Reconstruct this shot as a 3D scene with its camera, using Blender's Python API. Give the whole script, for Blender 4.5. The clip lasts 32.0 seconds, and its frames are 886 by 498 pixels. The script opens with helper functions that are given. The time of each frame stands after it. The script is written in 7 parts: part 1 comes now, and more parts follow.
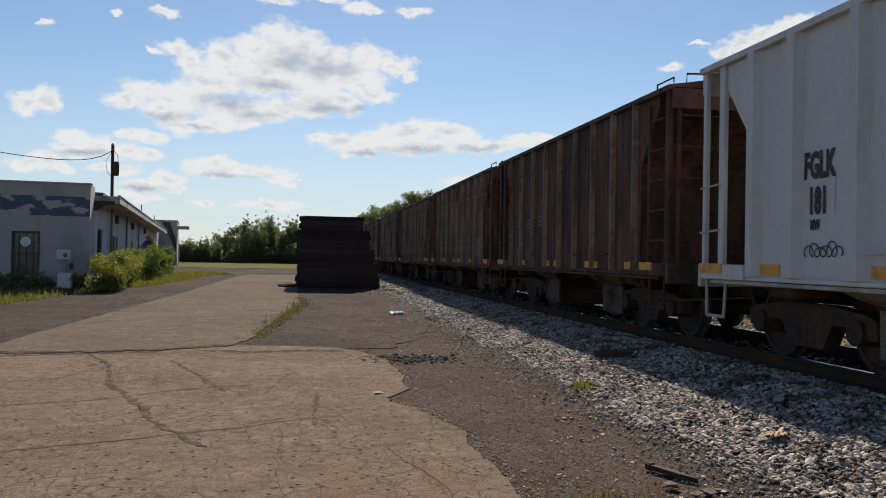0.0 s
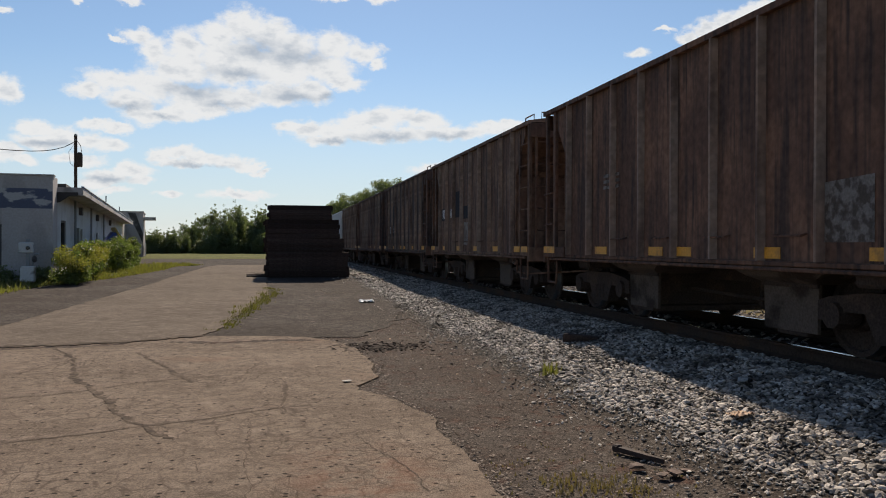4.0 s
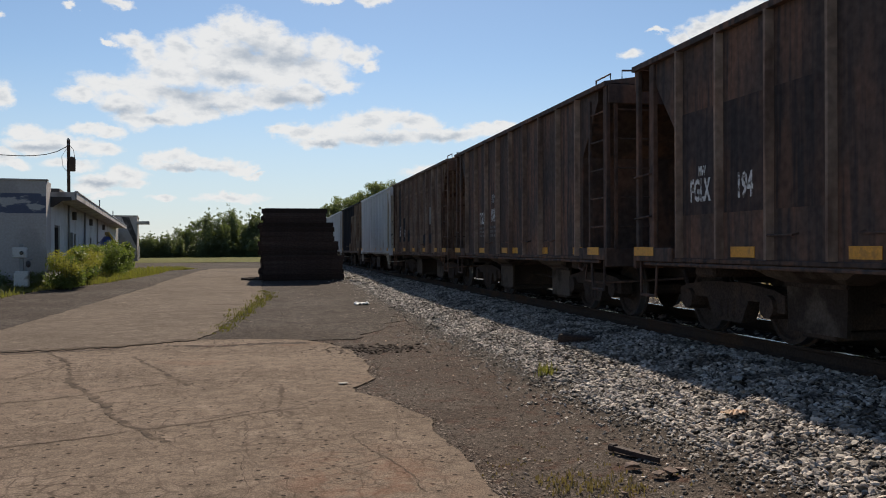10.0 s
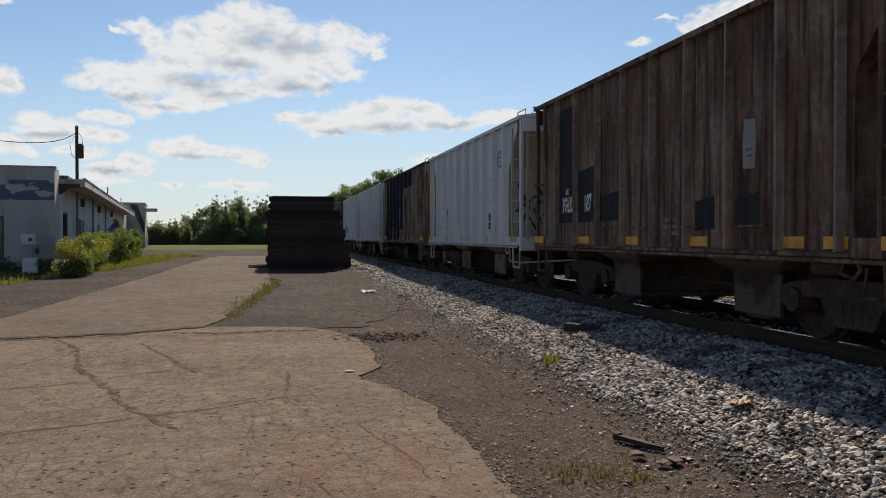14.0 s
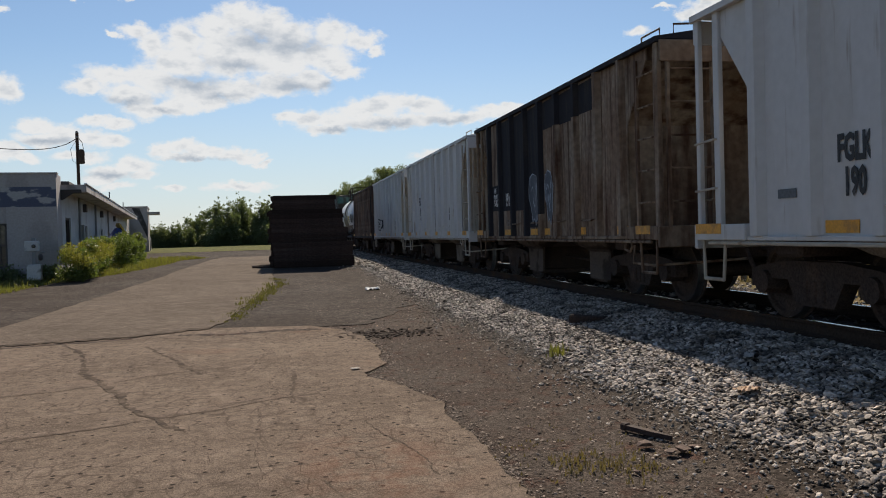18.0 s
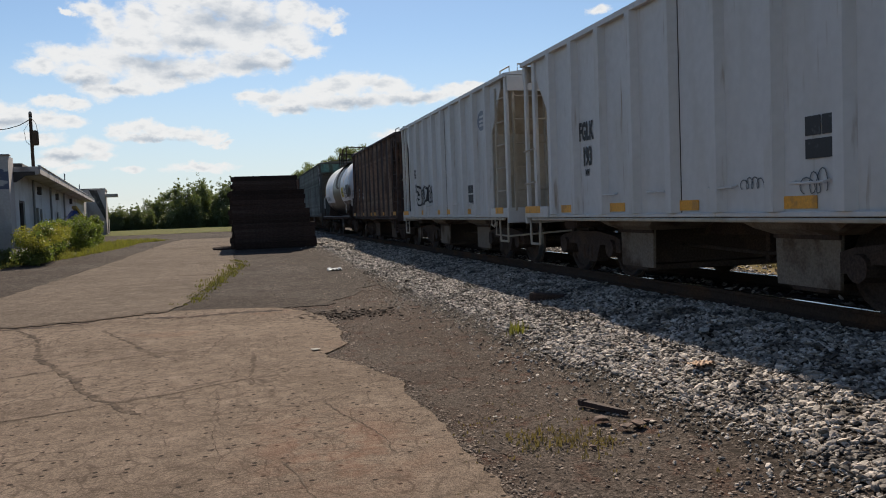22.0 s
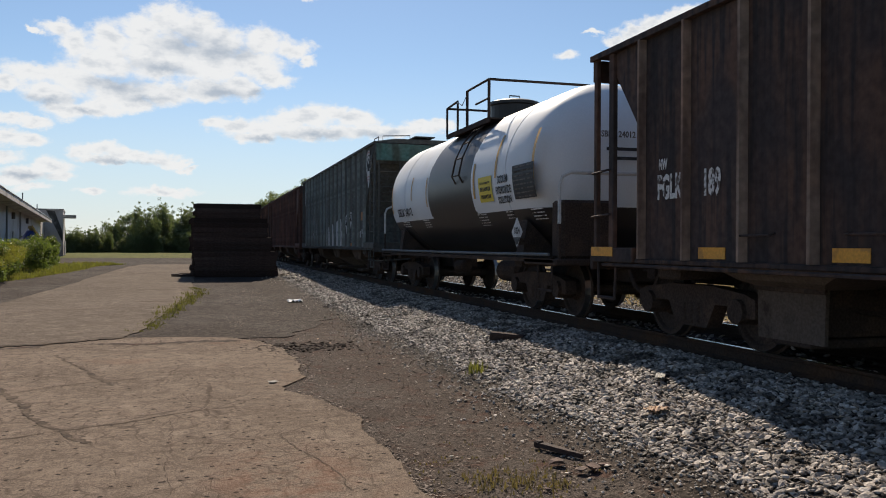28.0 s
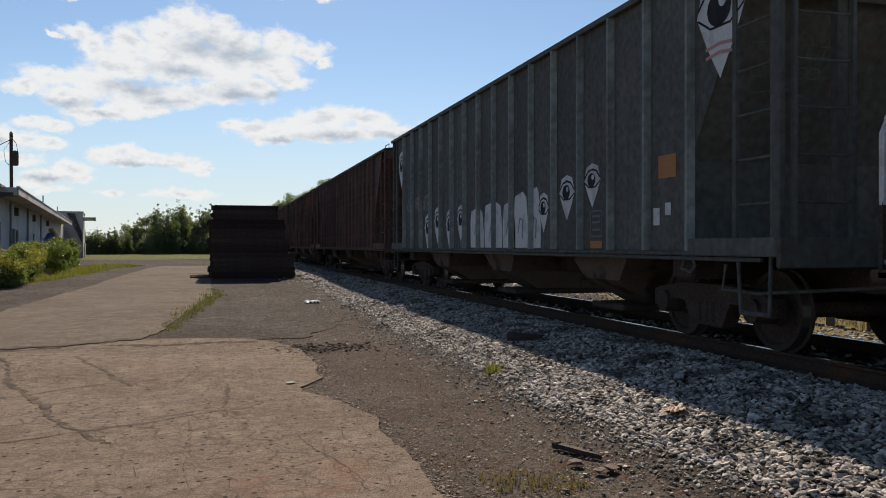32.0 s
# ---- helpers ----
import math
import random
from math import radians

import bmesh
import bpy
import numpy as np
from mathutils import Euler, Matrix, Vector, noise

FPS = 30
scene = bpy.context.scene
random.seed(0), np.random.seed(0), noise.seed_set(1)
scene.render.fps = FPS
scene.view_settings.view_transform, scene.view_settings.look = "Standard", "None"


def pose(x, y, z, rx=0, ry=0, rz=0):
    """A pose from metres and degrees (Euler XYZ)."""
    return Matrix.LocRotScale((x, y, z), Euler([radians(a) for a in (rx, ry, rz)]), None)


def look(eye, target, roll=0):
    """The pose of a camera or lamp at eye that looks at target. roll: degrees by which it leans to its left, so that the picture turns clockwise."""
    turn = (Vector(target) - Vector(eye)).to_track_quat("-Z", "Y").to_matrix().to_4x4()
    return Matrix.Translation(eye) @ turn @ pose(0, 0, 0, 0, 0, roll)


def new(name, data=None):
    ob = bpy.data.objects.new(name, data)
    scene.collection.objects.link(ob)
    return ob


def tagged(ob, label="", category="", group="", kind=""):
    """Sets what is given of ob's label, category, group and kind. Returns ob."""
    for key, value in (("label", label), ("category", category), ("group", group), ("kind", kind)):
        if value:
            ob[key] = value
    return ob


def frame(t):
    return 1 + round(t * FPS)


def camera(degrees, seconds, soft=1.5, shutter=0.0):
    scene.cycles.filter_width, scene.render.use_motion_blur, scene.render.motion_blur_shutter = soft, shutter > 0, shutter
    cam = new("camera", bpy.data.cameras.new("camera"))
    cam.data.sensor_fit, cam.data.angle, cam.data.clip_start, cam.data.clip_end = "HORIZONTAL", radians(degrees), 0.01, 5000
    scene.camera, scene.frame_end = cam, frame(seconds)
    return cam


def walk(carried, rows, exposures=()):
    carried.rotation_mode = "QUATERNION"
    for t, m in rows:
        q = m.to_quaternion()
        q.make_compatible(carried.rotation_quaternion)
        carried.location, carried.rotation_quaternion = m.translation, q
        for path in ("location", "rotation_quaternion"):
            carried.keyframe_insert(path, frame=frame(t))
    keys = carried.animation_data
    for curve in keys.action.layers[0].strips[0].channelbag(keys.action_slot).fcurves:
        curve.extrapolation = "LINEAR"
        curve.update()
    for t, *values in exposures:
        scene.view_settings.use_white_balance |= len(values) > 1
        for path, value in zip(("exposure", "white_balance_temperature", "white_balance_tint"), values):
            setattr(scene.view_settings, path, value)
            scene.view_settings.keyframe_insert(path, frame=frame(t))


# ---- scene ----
cam = camera(56.0, 32.0, 1.0)
walk(cam, [
    (0, pose(-0.033, 0.027, 1.634, 90.64, -1.02, -9.73)),
    (0.5, pose(-0.037, 0.030, 1.633, 90.70, -1.09, -10.15)),
    (1, pose(-0.017, 0.036, 1.635, 90.67, -0.79, -10.44)),
    (1.5, pose(0.015, 0.055, 1.625, 90.15, -0.04, -11.94)),
    (2, pose(0.018, 0.055, 1.628, 89.70, 0.09, -12.05)),
    (2.5, pose(0.011, 0.057, 1.619, 89.31, -0.04, -11.49)),
    (3, pose(0.007, 0.046, 1.616, 89.22, 0.16, -12.06)),
    (3.5, pose(0.006, 0.038, 1.623, 89.59, -0.09, -11.89)),
    (5.5, pose(-0.018, 0.020, 1.630, 90.05, -0.47, -11.69)),
    (6, pose(-0.022, 0.017, 1.628, 90.31, -0.72, -11.49)),
    (6.5, pose(-0.018, 0.018, 1.625, 90.41, -0.76, -11.28)),
    (7, pose(-0.019, 0.021, 1.627, 90.41, -0.70, -11.70)),
    (7.5, pose(-0.017, 0.020, 1.621, 90.43, -0.61, -11.94)),
    (8, pose(-0.024, 0.005, 1.625, 90.39, -0.59, -11.87)),
    (8.5, pose(-0.022, -0.004, 1.626, 90.28, -0.34, -11.93)),
    (9, pose(-0.018, -0.001, 1.624, 90.31, -0.01, -11.96)),
    (9.5, pose(-0.015, 0.001, 1.632, 90.29, 0.08, -12.19)),
    (10, pose(-0.009, 0.005, 1.625, 89.94, 0.21, -12.14)),
    (10.5, pose(-0.005, 0.015, 1.623, 89.60, 0.19, -12.11)),
    (11, pose(-0.009, 0.017, 1.623, 89.35, -0.00, -12.08)),
    (11.5, pose(-0.018, 0.011, 1.624, 89.28, -0.25, -11.96)),
    (12, pose(-0.031, 0.002, 1.626, 89.29, -0.60, -11.77)),
    (12.5, pose(-0.021, 0.004, 1.626, 89.24, -0.63, -11.89)),
    (13, pose(-0.016, -0.001, 1.626, 89.17, -0.50, -11.90)),
    (13.5, pose(-0.014, -0.008, 1.630, 89.18, -0.40, -11.90)),
    (14, pose(-0.002, -0.005, 1.628, 89.14, -0.03, -11.65)),
    (14.5, pose(0.001, 0.002, 1.622, 89.20, 0.38, -11.59)),
    (16.5, pose(-0.002, -0.015, 1.628, 89.26, 1.01, -11.50)),
    (17, pose(0.004, 0.007, 1.625, 89.35, 1.05, -11.37)),
    (17.5, pose(0.003, -0.006, 1.626, 89.08, 1.32, -11.50)),
    (18, pose(0.012, 0.011, 1.624, 88.81, 1.60, -11.45)),
    (18.5, pose(0.007, -0.000, 1.622, 88.86, 1.44, -11.45)),
    (19, pose(-0.008, -0.010, 1.631, 89.21, 0.42, -10.57)),
    (19.5, pose(-0.015, -0.002, 1.632, 89.67, 0.32, -10.14)),
    (20, pose(-0.007, 0.004, 1.633, 90.19, 0.49, -10.55)),
    (20.5, pose(0.014, 0.006, 1.642, 90.56, 0.65, -11.87)),
    (21, pose(0.058, 0.017, 1.626, 89.67, 1.22, -13.49)),
    (21.5, pose(0.074, 0.007, 1.620, 87.97, 2.40, -14.49)),
    (22, pose(0.070, 0.012, 1.617, 87.34, 2.10, -13.92)),
    (22.5, pose(0.060, 0.018, 1.619, 87.30, 1.13, -14.02)),
    (23, pose(0.049, -0.013, 1.620, 87.81, 0.18, -14.76)),
    (23.5, pose(0.040, -0.023, 1.630, 89.15, -0.33, -15.12)),
    (24, pose(0.039, -0.029, 1.635, 89.69, -0.53, -15.27)),
    (24.5, pose(0.040, -0.022, 1.633, 90.09, -0.90, -17.29)),
    (25, pose(0.058, -0.023, 1.635, 90.07, -0.74, -18.79)),
    (25.5, pose(0.053, -0.021, 1.638, 89.61, -0.28, -17.62)),
    (26, pose(0.049, -0.021, 1.630, 89.34, -0.54, -16.97)),
    (26.5, pose(0.047, -0.028, 1.637, 89.65, -0.21, -16.79)),
    (28.5, pose(0.034, -0.038, 1.641, 89.84, -0.38, -16.33)),
    (29, pose(0.022, -0.043, 1.644, 90.47, -0.58, -16.21)),
    (29.5, pose(0.024, -0.038, 1.634, 90.71, -0.72, -15.93)),
    (30, pose(0.034, -0.038, 1.637, 90.56, -0.54, -15.84)),
    (30.5, pose(0.032, -0.038, 1.637, 90.31, -0.38, -15.74)),
    (31, pose(0.037, -0.031, 1.636, 90.06, -0.24, -15.46)),
    (31.5, pose(0.041, -0.026, 1.635, 89.76, 0.01, -15.46)),
    (32, pose(0.046, -0.026, 1.639, 89.78, 0.00, -15.32)),
], exposures=[(0, 0.37), (16, 0.35), (18, 0.33), (20.5, 0.35), (22, 0.42), (23.5, 0.56), (26, 0.62), (28.3, 0.4), (29, 0.35), (30, 0.42), (31, 0.42), (32, 0.44)])
RAIL = 0.555        # height of the rail heads
TRACK = 6.43        # x of the track's centre line


# ---- world, sun ----
SUN_AZ, SUN_EL = 8.6, 39.0
sun = new("sun", bpy.data.lights.new("sun", "SUN"))
sun.data.energy, sun.data.angle, sun.data.color = 5.0, radians(0.55), (1.0, 0.87, 0.7)
_d = Vector((math.sin(radians(SUN_AZ)) * math.cos(radians(SUN_EL)), math.cos(radians(SUN_AZ)) * math.cos(radians(SUN_EL)), math.sin(radians(SUN_EL))))
sun.matrix_world = look(_d * 100, (0, 0, 0))

# cumulus clouds as lobes: azimuth, elevation, half widths, in degrees
BIG_TOP = [(-8.4, 13.3, 0.9, 0.48), (-7.4, 12.42, 1.04, 0.92), (-5.3, 12.94, 1.28, 1.06), (-3.3, 13.59, 1.31, 1.07), (-1.6, 14.35, 1.62, 1.07), (0.1, 13.81, 1.5, 1.22), (1.6, 13.1, 1.51, 1.09), (4.2, 13.43, 1.53, 0.88), (6.1, 12.99, 1.31, 0.63), (7.3, 12.36, 0.66, 0.48), (-5.8, 11.55, 2.13, 1.21), (-2.5, 12.06, 2.92, 1.59), (0.8, 11.81, 2.62, 1.46), (3.8, 11.84, 1.98, 1.1), (4.9, 11.02, 1.38, 0.63)]
BIG_BASE = [(2.7, 10.27, 1.52, 0.67), (0.5, 10.03, 1.88, 0.74), (-2.1, 9.71, 1.84, 0.81), (-5.0, 9.55, 1.97, 0.98), (-7.5, 10.28, 1.81, 1.0), (-9.8, 10.39, 1.69, 0.7), (-11.4, 9.8, 1.16, 0.48), (-8.9, 9.29, 1.54, 0.71), (-8.0, 8.35, 1.39, 0.65), (-5.9, 8.59, 1.48, 0.55), (-4.0, 8.84, 1.3, 0.48), (-9.6, 12.99, 0.47, 0.24)]
MIDDLE = [(1.1, 7.81, 0.83, 0.37), (2.4, 7.86, 1.37, 0.6), (4.3, 7.85, 1.38, 0.75), (6.0, 8.35, 1.38, 0.65), (7.7, 8.62, 1.55, 0.83), (9.0, 9.02, 1.17, 0.57), (10.4, 8.52, 1.63, 0.65), (12.0, 7.85, 1.71, 0.5), (6.6, 7.6, 2.31, 0.61), (3.5, 7.25, 1.72, 0.46), (9.5, 7.66, 2.14, 0.5), (13.7, 7.71, 1.39, 0.42), (15.1, 8.1, 1.4, 0.49), (16.5, 8.26, 1.0, 0.38)]
LOW_LEFT = [(-7.1, 5.79, 0.91, 0.44), (-5.7, 5.97, 1.27, 0.44), (-4.3, 5.73, 1.51, 0.44), (-2.5, 5.51, 1.31, 0.41), (-1.3, 5.25, 0.96, 0.3), (-5.9, 5.3, 1.56, 0.29), (-0.6, 4.85, 0.81, 0.19), (-16.0, 9.38, 0.92, 0.74), (-17.0, 9.05, 0.9, 0.8), (-14.4, 7.17, 1.13, 0.62), (-13.1, 6.84, 1.35, 0.62), (-13.8, 6.31, 1.59, 0.49), (-10.8, 7.63, 1.2, 0.39), (-9.6, 7.46, 1.01, 0.32), (-11.2, 6.47, 1.39, 0.56), (-9.8, 6.27, 1.02, 0.47)]
LOW_FAR = [(-16.0, 5.65, 1.29, 0.44), (-14.9, 5.21, 0.82, 0.31), (-17.1, 5.24, 1.2, 0.44), (-11.8, 5.37, 1.5, 0.36), (-10.2, 4.39, 1.41, 0.5), (-8.8, 4.81, 1.02, 0.47), (-8.3, 4.28, 0.9, 0.33), (-10.8, 4.0, 1.2, 0.39), (-2.1, 3.42, 2.21, 0.27), (-6.4, 3.36, 0.92, 0.22), (-9.7, 3.51, 1.01, 0.28), (10.9, 5.3, 1.32, 0.43)]
HIGH = [(3.6, 16.58, 1.15, 0.46), (4.4, 16.33, 0.69, 0.32), (7.4, 16.52, 1.08, 0.32), (-9.0, 15.44, 0.88, 0.3), (-12.0, 14.96, 0.4, 0.23), (-16.2, 13.89, 0.49, 0.22), (-1.9, 16.72, 1.25, 0.31), (1.5, 17.1, 1.51, 0.35), (28.0, 13.63, 0.71, 0.39), (29.2, 14.12, 1.06, 0.59), (30.6, 14.24, 1.25, 0.73), (31.9, 14.76, 1.03, 0.62), (32.9, 14.95, 0.88, 0.51), (30.4, 13.42, 1.81, 0.49), (24.9, 12.89, 0.81, 0.33), (26.6, 14.06, 0.72, 0.15)]
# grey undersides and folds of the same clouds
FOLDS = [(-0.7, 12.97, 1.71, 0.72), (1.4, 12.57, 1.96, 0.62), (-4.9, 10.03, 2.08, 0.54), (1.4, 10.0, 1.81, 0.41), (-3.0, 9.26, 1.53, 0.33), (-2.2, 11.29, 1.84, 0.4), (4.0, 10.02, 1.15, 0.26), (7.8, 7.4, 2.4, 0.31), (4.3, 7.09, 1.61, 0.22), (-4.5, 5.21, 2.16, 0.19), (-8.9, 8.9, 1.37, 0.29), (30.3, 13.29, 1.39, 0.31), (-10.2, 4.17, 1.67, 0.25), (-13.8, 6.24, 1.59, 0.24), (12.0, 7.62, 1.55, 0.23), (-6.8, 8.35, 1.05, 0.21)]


def build_world():
    w = bpy.data.worlds.new("sky")
    scene.world = w
    w.use_nodes = True
    nt = w.node_tree
    nt.nodes.clear()
    N, L = nt.nodes.new, nt.links.new

    def math_(op, a, b=None, clamp=False):
        n = N("ShaderNodeMath")
        n.operation, n.use_clamp = op, clamp
        for i, v in enumerate((a, b)):
            if v is None:
                continue
            if isinstance(v, (int, float)):
                n.inputs[i].default_value = v
            else:
                L(v, n.inputs[i])
        return n.outputs[0]

    sky = N("ShaderNodeTexSky")
    sky.sky_type, sky.sun_disc = "NISHITA", False
    sky.sun_elevation, sky.sun_rotation = radians(SUN_EL), radians(SUN_AZ)
    sky.air_density, sky.dust_density, sky.ozone_density = 1.0, 0.13, 2.6
    tc = N("ShaderNodeTexCoord")
    sep = N("ShaderNodeSeparateXYZ")
    L(tc.outputs["Generated"], sep.inputs[0])
    az = math_("MULTIPLY", math_("ARCTAN2", sep.outputs[0], sep.outputs[1]), 57.29578)
    el = math_("MULTIPLY", math_("ARCSINE", sep.outputs[2]), 57.29578)
    comb = N("ShaderNodeCombineXYZ")
    L(az, comb.inputs[0])
    L(el, comb.inputs[1])
    def fbm(scale, detail, rough, stretch=(1, 1.5, 1), off=0.0):
        mp = N("ShaderNodeVectorMath")
        mp.operation = "MULTIPLY_ADD"
        L(comb.outputs[0], mp.inputs[0])
        mp.inputs[1].default_value = stretch
        mp.inputs[2].default_value = (off, off * 0.7, off * 1.3)
        n = N("ShaderNodeTexNoise")
        L(mp.outputs[0], n.inputs["Vector"])
        n.inputs["Scale"].default_value, n.inputs["Detail"].default_value, n.inputs["Roughness"].default_value = scale, detail, rough
        return n

    def ramp(v, lo, hi, a=0.0, b=1.0):
        n = N("ShaderNodeMapRange")
        n.interpolation_type = "SMOOTHSTEP"
        L(v, n.inputs[0])
        for i, x in zip((1, 2, 3, 4), (lo, hi, a, b)):
            n.inputs[i].default_value = x
        return n.outputs[0]

    def bent(scale, amount, off):
        """Directions shifted by a billowing noise, so that the lobes get ragged outlines."""
        c = N("ShaderNodeVectorMath")
        c.operation = "SUBTRACT"
        L(fbm(scale, 7.0, 0.62, (1, 1.4, 1), off).outputs["Color"], c.inputs[0])
        c.inputs[1].default_value = (0.5, 0.5, 0.5)
        m = N("ShaderNodeVectorMath")
        m.operation = "MULTIPLY_ADD"
        L(c.outputs[0], m.inputs[0])
        m.inputs[1].default_value = (amount * 1.5, amount, 0)
        L(comb.outputs[0], m.inputs[2])
        return m.outputs[0]

    def nearest(lobes, way):
        """Distance to the nearest lobe, 1 at its rim."""
        best = None
        for ca, ce, ra, re in lobes:
            m = N("ShaderNodeVectorMath")
            m.operation = "MULTIPLY_ADD"
            L(way, m.inputs[0])
            m.inputs[1].default_value = (1 / ra, 1 / re, 0)
            m.inputs[2].default_value = (-ca / ra, -ce / re, 0)
            ln = N("ShaderNodeVectorMath")
            ln.operation = "LENGTH"
            L(m.outputs[0], ln.inputs[0])
            v = ln.outputs["Value"]
            if best is None:
                best = v
            else:
                n = N("ShaderNodeMath")
                n.operation = "SMOOTH_MIN"
                L(best, n.inputs[0])
                L(v, n.inputs[1])
                n.inputs[2].default_value = 0.25
                best = n.outputs[0]
        return best

    way = bent(0.55, 1.5, 3.0)
    puff = fbm(1.1, 8.0, 0.62, (1, 1.5, 1), 11.0).outputs["Fac"]
    # depth into the cloud: positive inside
    depth = math_("ADD", math_("SUBTRACT", 1.12, nearest(BIG_TOP + BIG_BASE + MIDDLE + LOW_LEFT + LOW_FAR + HIGH, way)), math_("MULTIPLY", math_("SUBTRACT", puff, 0.5), 1.1))
    # clouds beyond those in view
    other = fbm(0.075, 8.0, 0.6, (1, 1.6, 1), 31.0).outputs["Fac"]
    far = ramp(math_("ABSOLUTE", math_("SUBTRACT", az, 4.0)), 34, 44)
    out = math_("SUBTRACT", math_("MULTIPLY", math_("SUBTRACT", other, 0.66), 9.0), math_("MULTIPLY", math_("SUBTRACT", 1.0, far), 9.0))
    depth = math_("MAXIMUM", depth, out)
    alpha = ramp(depth, -0.22, 0.5)
    lump = fbm(0.9, 6.0, 0.6, (0.8, 1.6, 1), 7.0).outputs["Fac"]
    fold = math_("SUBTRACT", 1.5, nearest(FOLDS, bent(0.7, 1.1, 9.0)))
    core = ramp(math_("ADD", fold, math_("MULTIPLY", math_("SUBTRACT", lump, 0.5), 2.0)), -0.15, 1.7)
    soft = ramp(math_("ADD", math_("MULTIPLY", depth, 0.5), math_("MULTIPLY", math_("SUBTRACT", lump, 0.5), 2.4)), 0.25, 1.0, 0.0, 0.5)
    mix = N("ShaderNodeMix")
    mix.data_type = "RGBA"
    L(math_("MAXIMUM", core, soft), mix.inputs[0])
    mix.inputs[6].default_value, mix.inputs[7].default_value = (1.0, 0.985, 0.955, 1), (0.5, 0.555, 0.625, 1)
    b1, b2 = N("ShaderNodeBackground"), N("ShaderNodeBackground")
    L(sky.outputs[0], b1.inputs[0])
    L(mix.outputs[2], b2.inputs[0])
    b1.inputs[1].default_value, b2.inputs[1].default_value = SKY, CLOUD
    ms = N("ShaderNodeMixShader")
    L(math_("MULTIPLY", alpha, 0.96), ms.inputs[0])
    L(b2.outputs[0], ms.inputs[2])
    # pale haze low in the sky
    toward = ramp(math_("ABSOLUTE", math_("SUBTRACT", az, SUN_AZ)), 45, 130, 1.0, 0.35)
    haze = math_("MULTIPLY", ramp(el, 0.0, 13.0, 0.62, 0.0), toward)
    b3, mh = N("ShaderNodeBackground"), N("ShaderNodeMixShader")
    b3.inputs[0].default_value, b3.inputs[1].default_value = (0.77, 0.86, 0.97, 1), 0.57
    L(haze, mh.inputs[0])
    L(b1.outputs[0], mh.inputs[1])
    L(b3.outputs[0], mh.inputs[2])
    L(mh.outputs[0], ms.inputs[1])
    o = N("ShaderNodeOutputWorld")
    L(ms.outputs[0], o.inputs[0])


SKY, CLOUD = 0.07, 0.65
build_world()
scene.view_settings.use_white_balance = True
scene.view_settings.white_balance_temperature, scene.view_settings.white_balance_tint = 6340.0, 10.0

# ---- materials ----


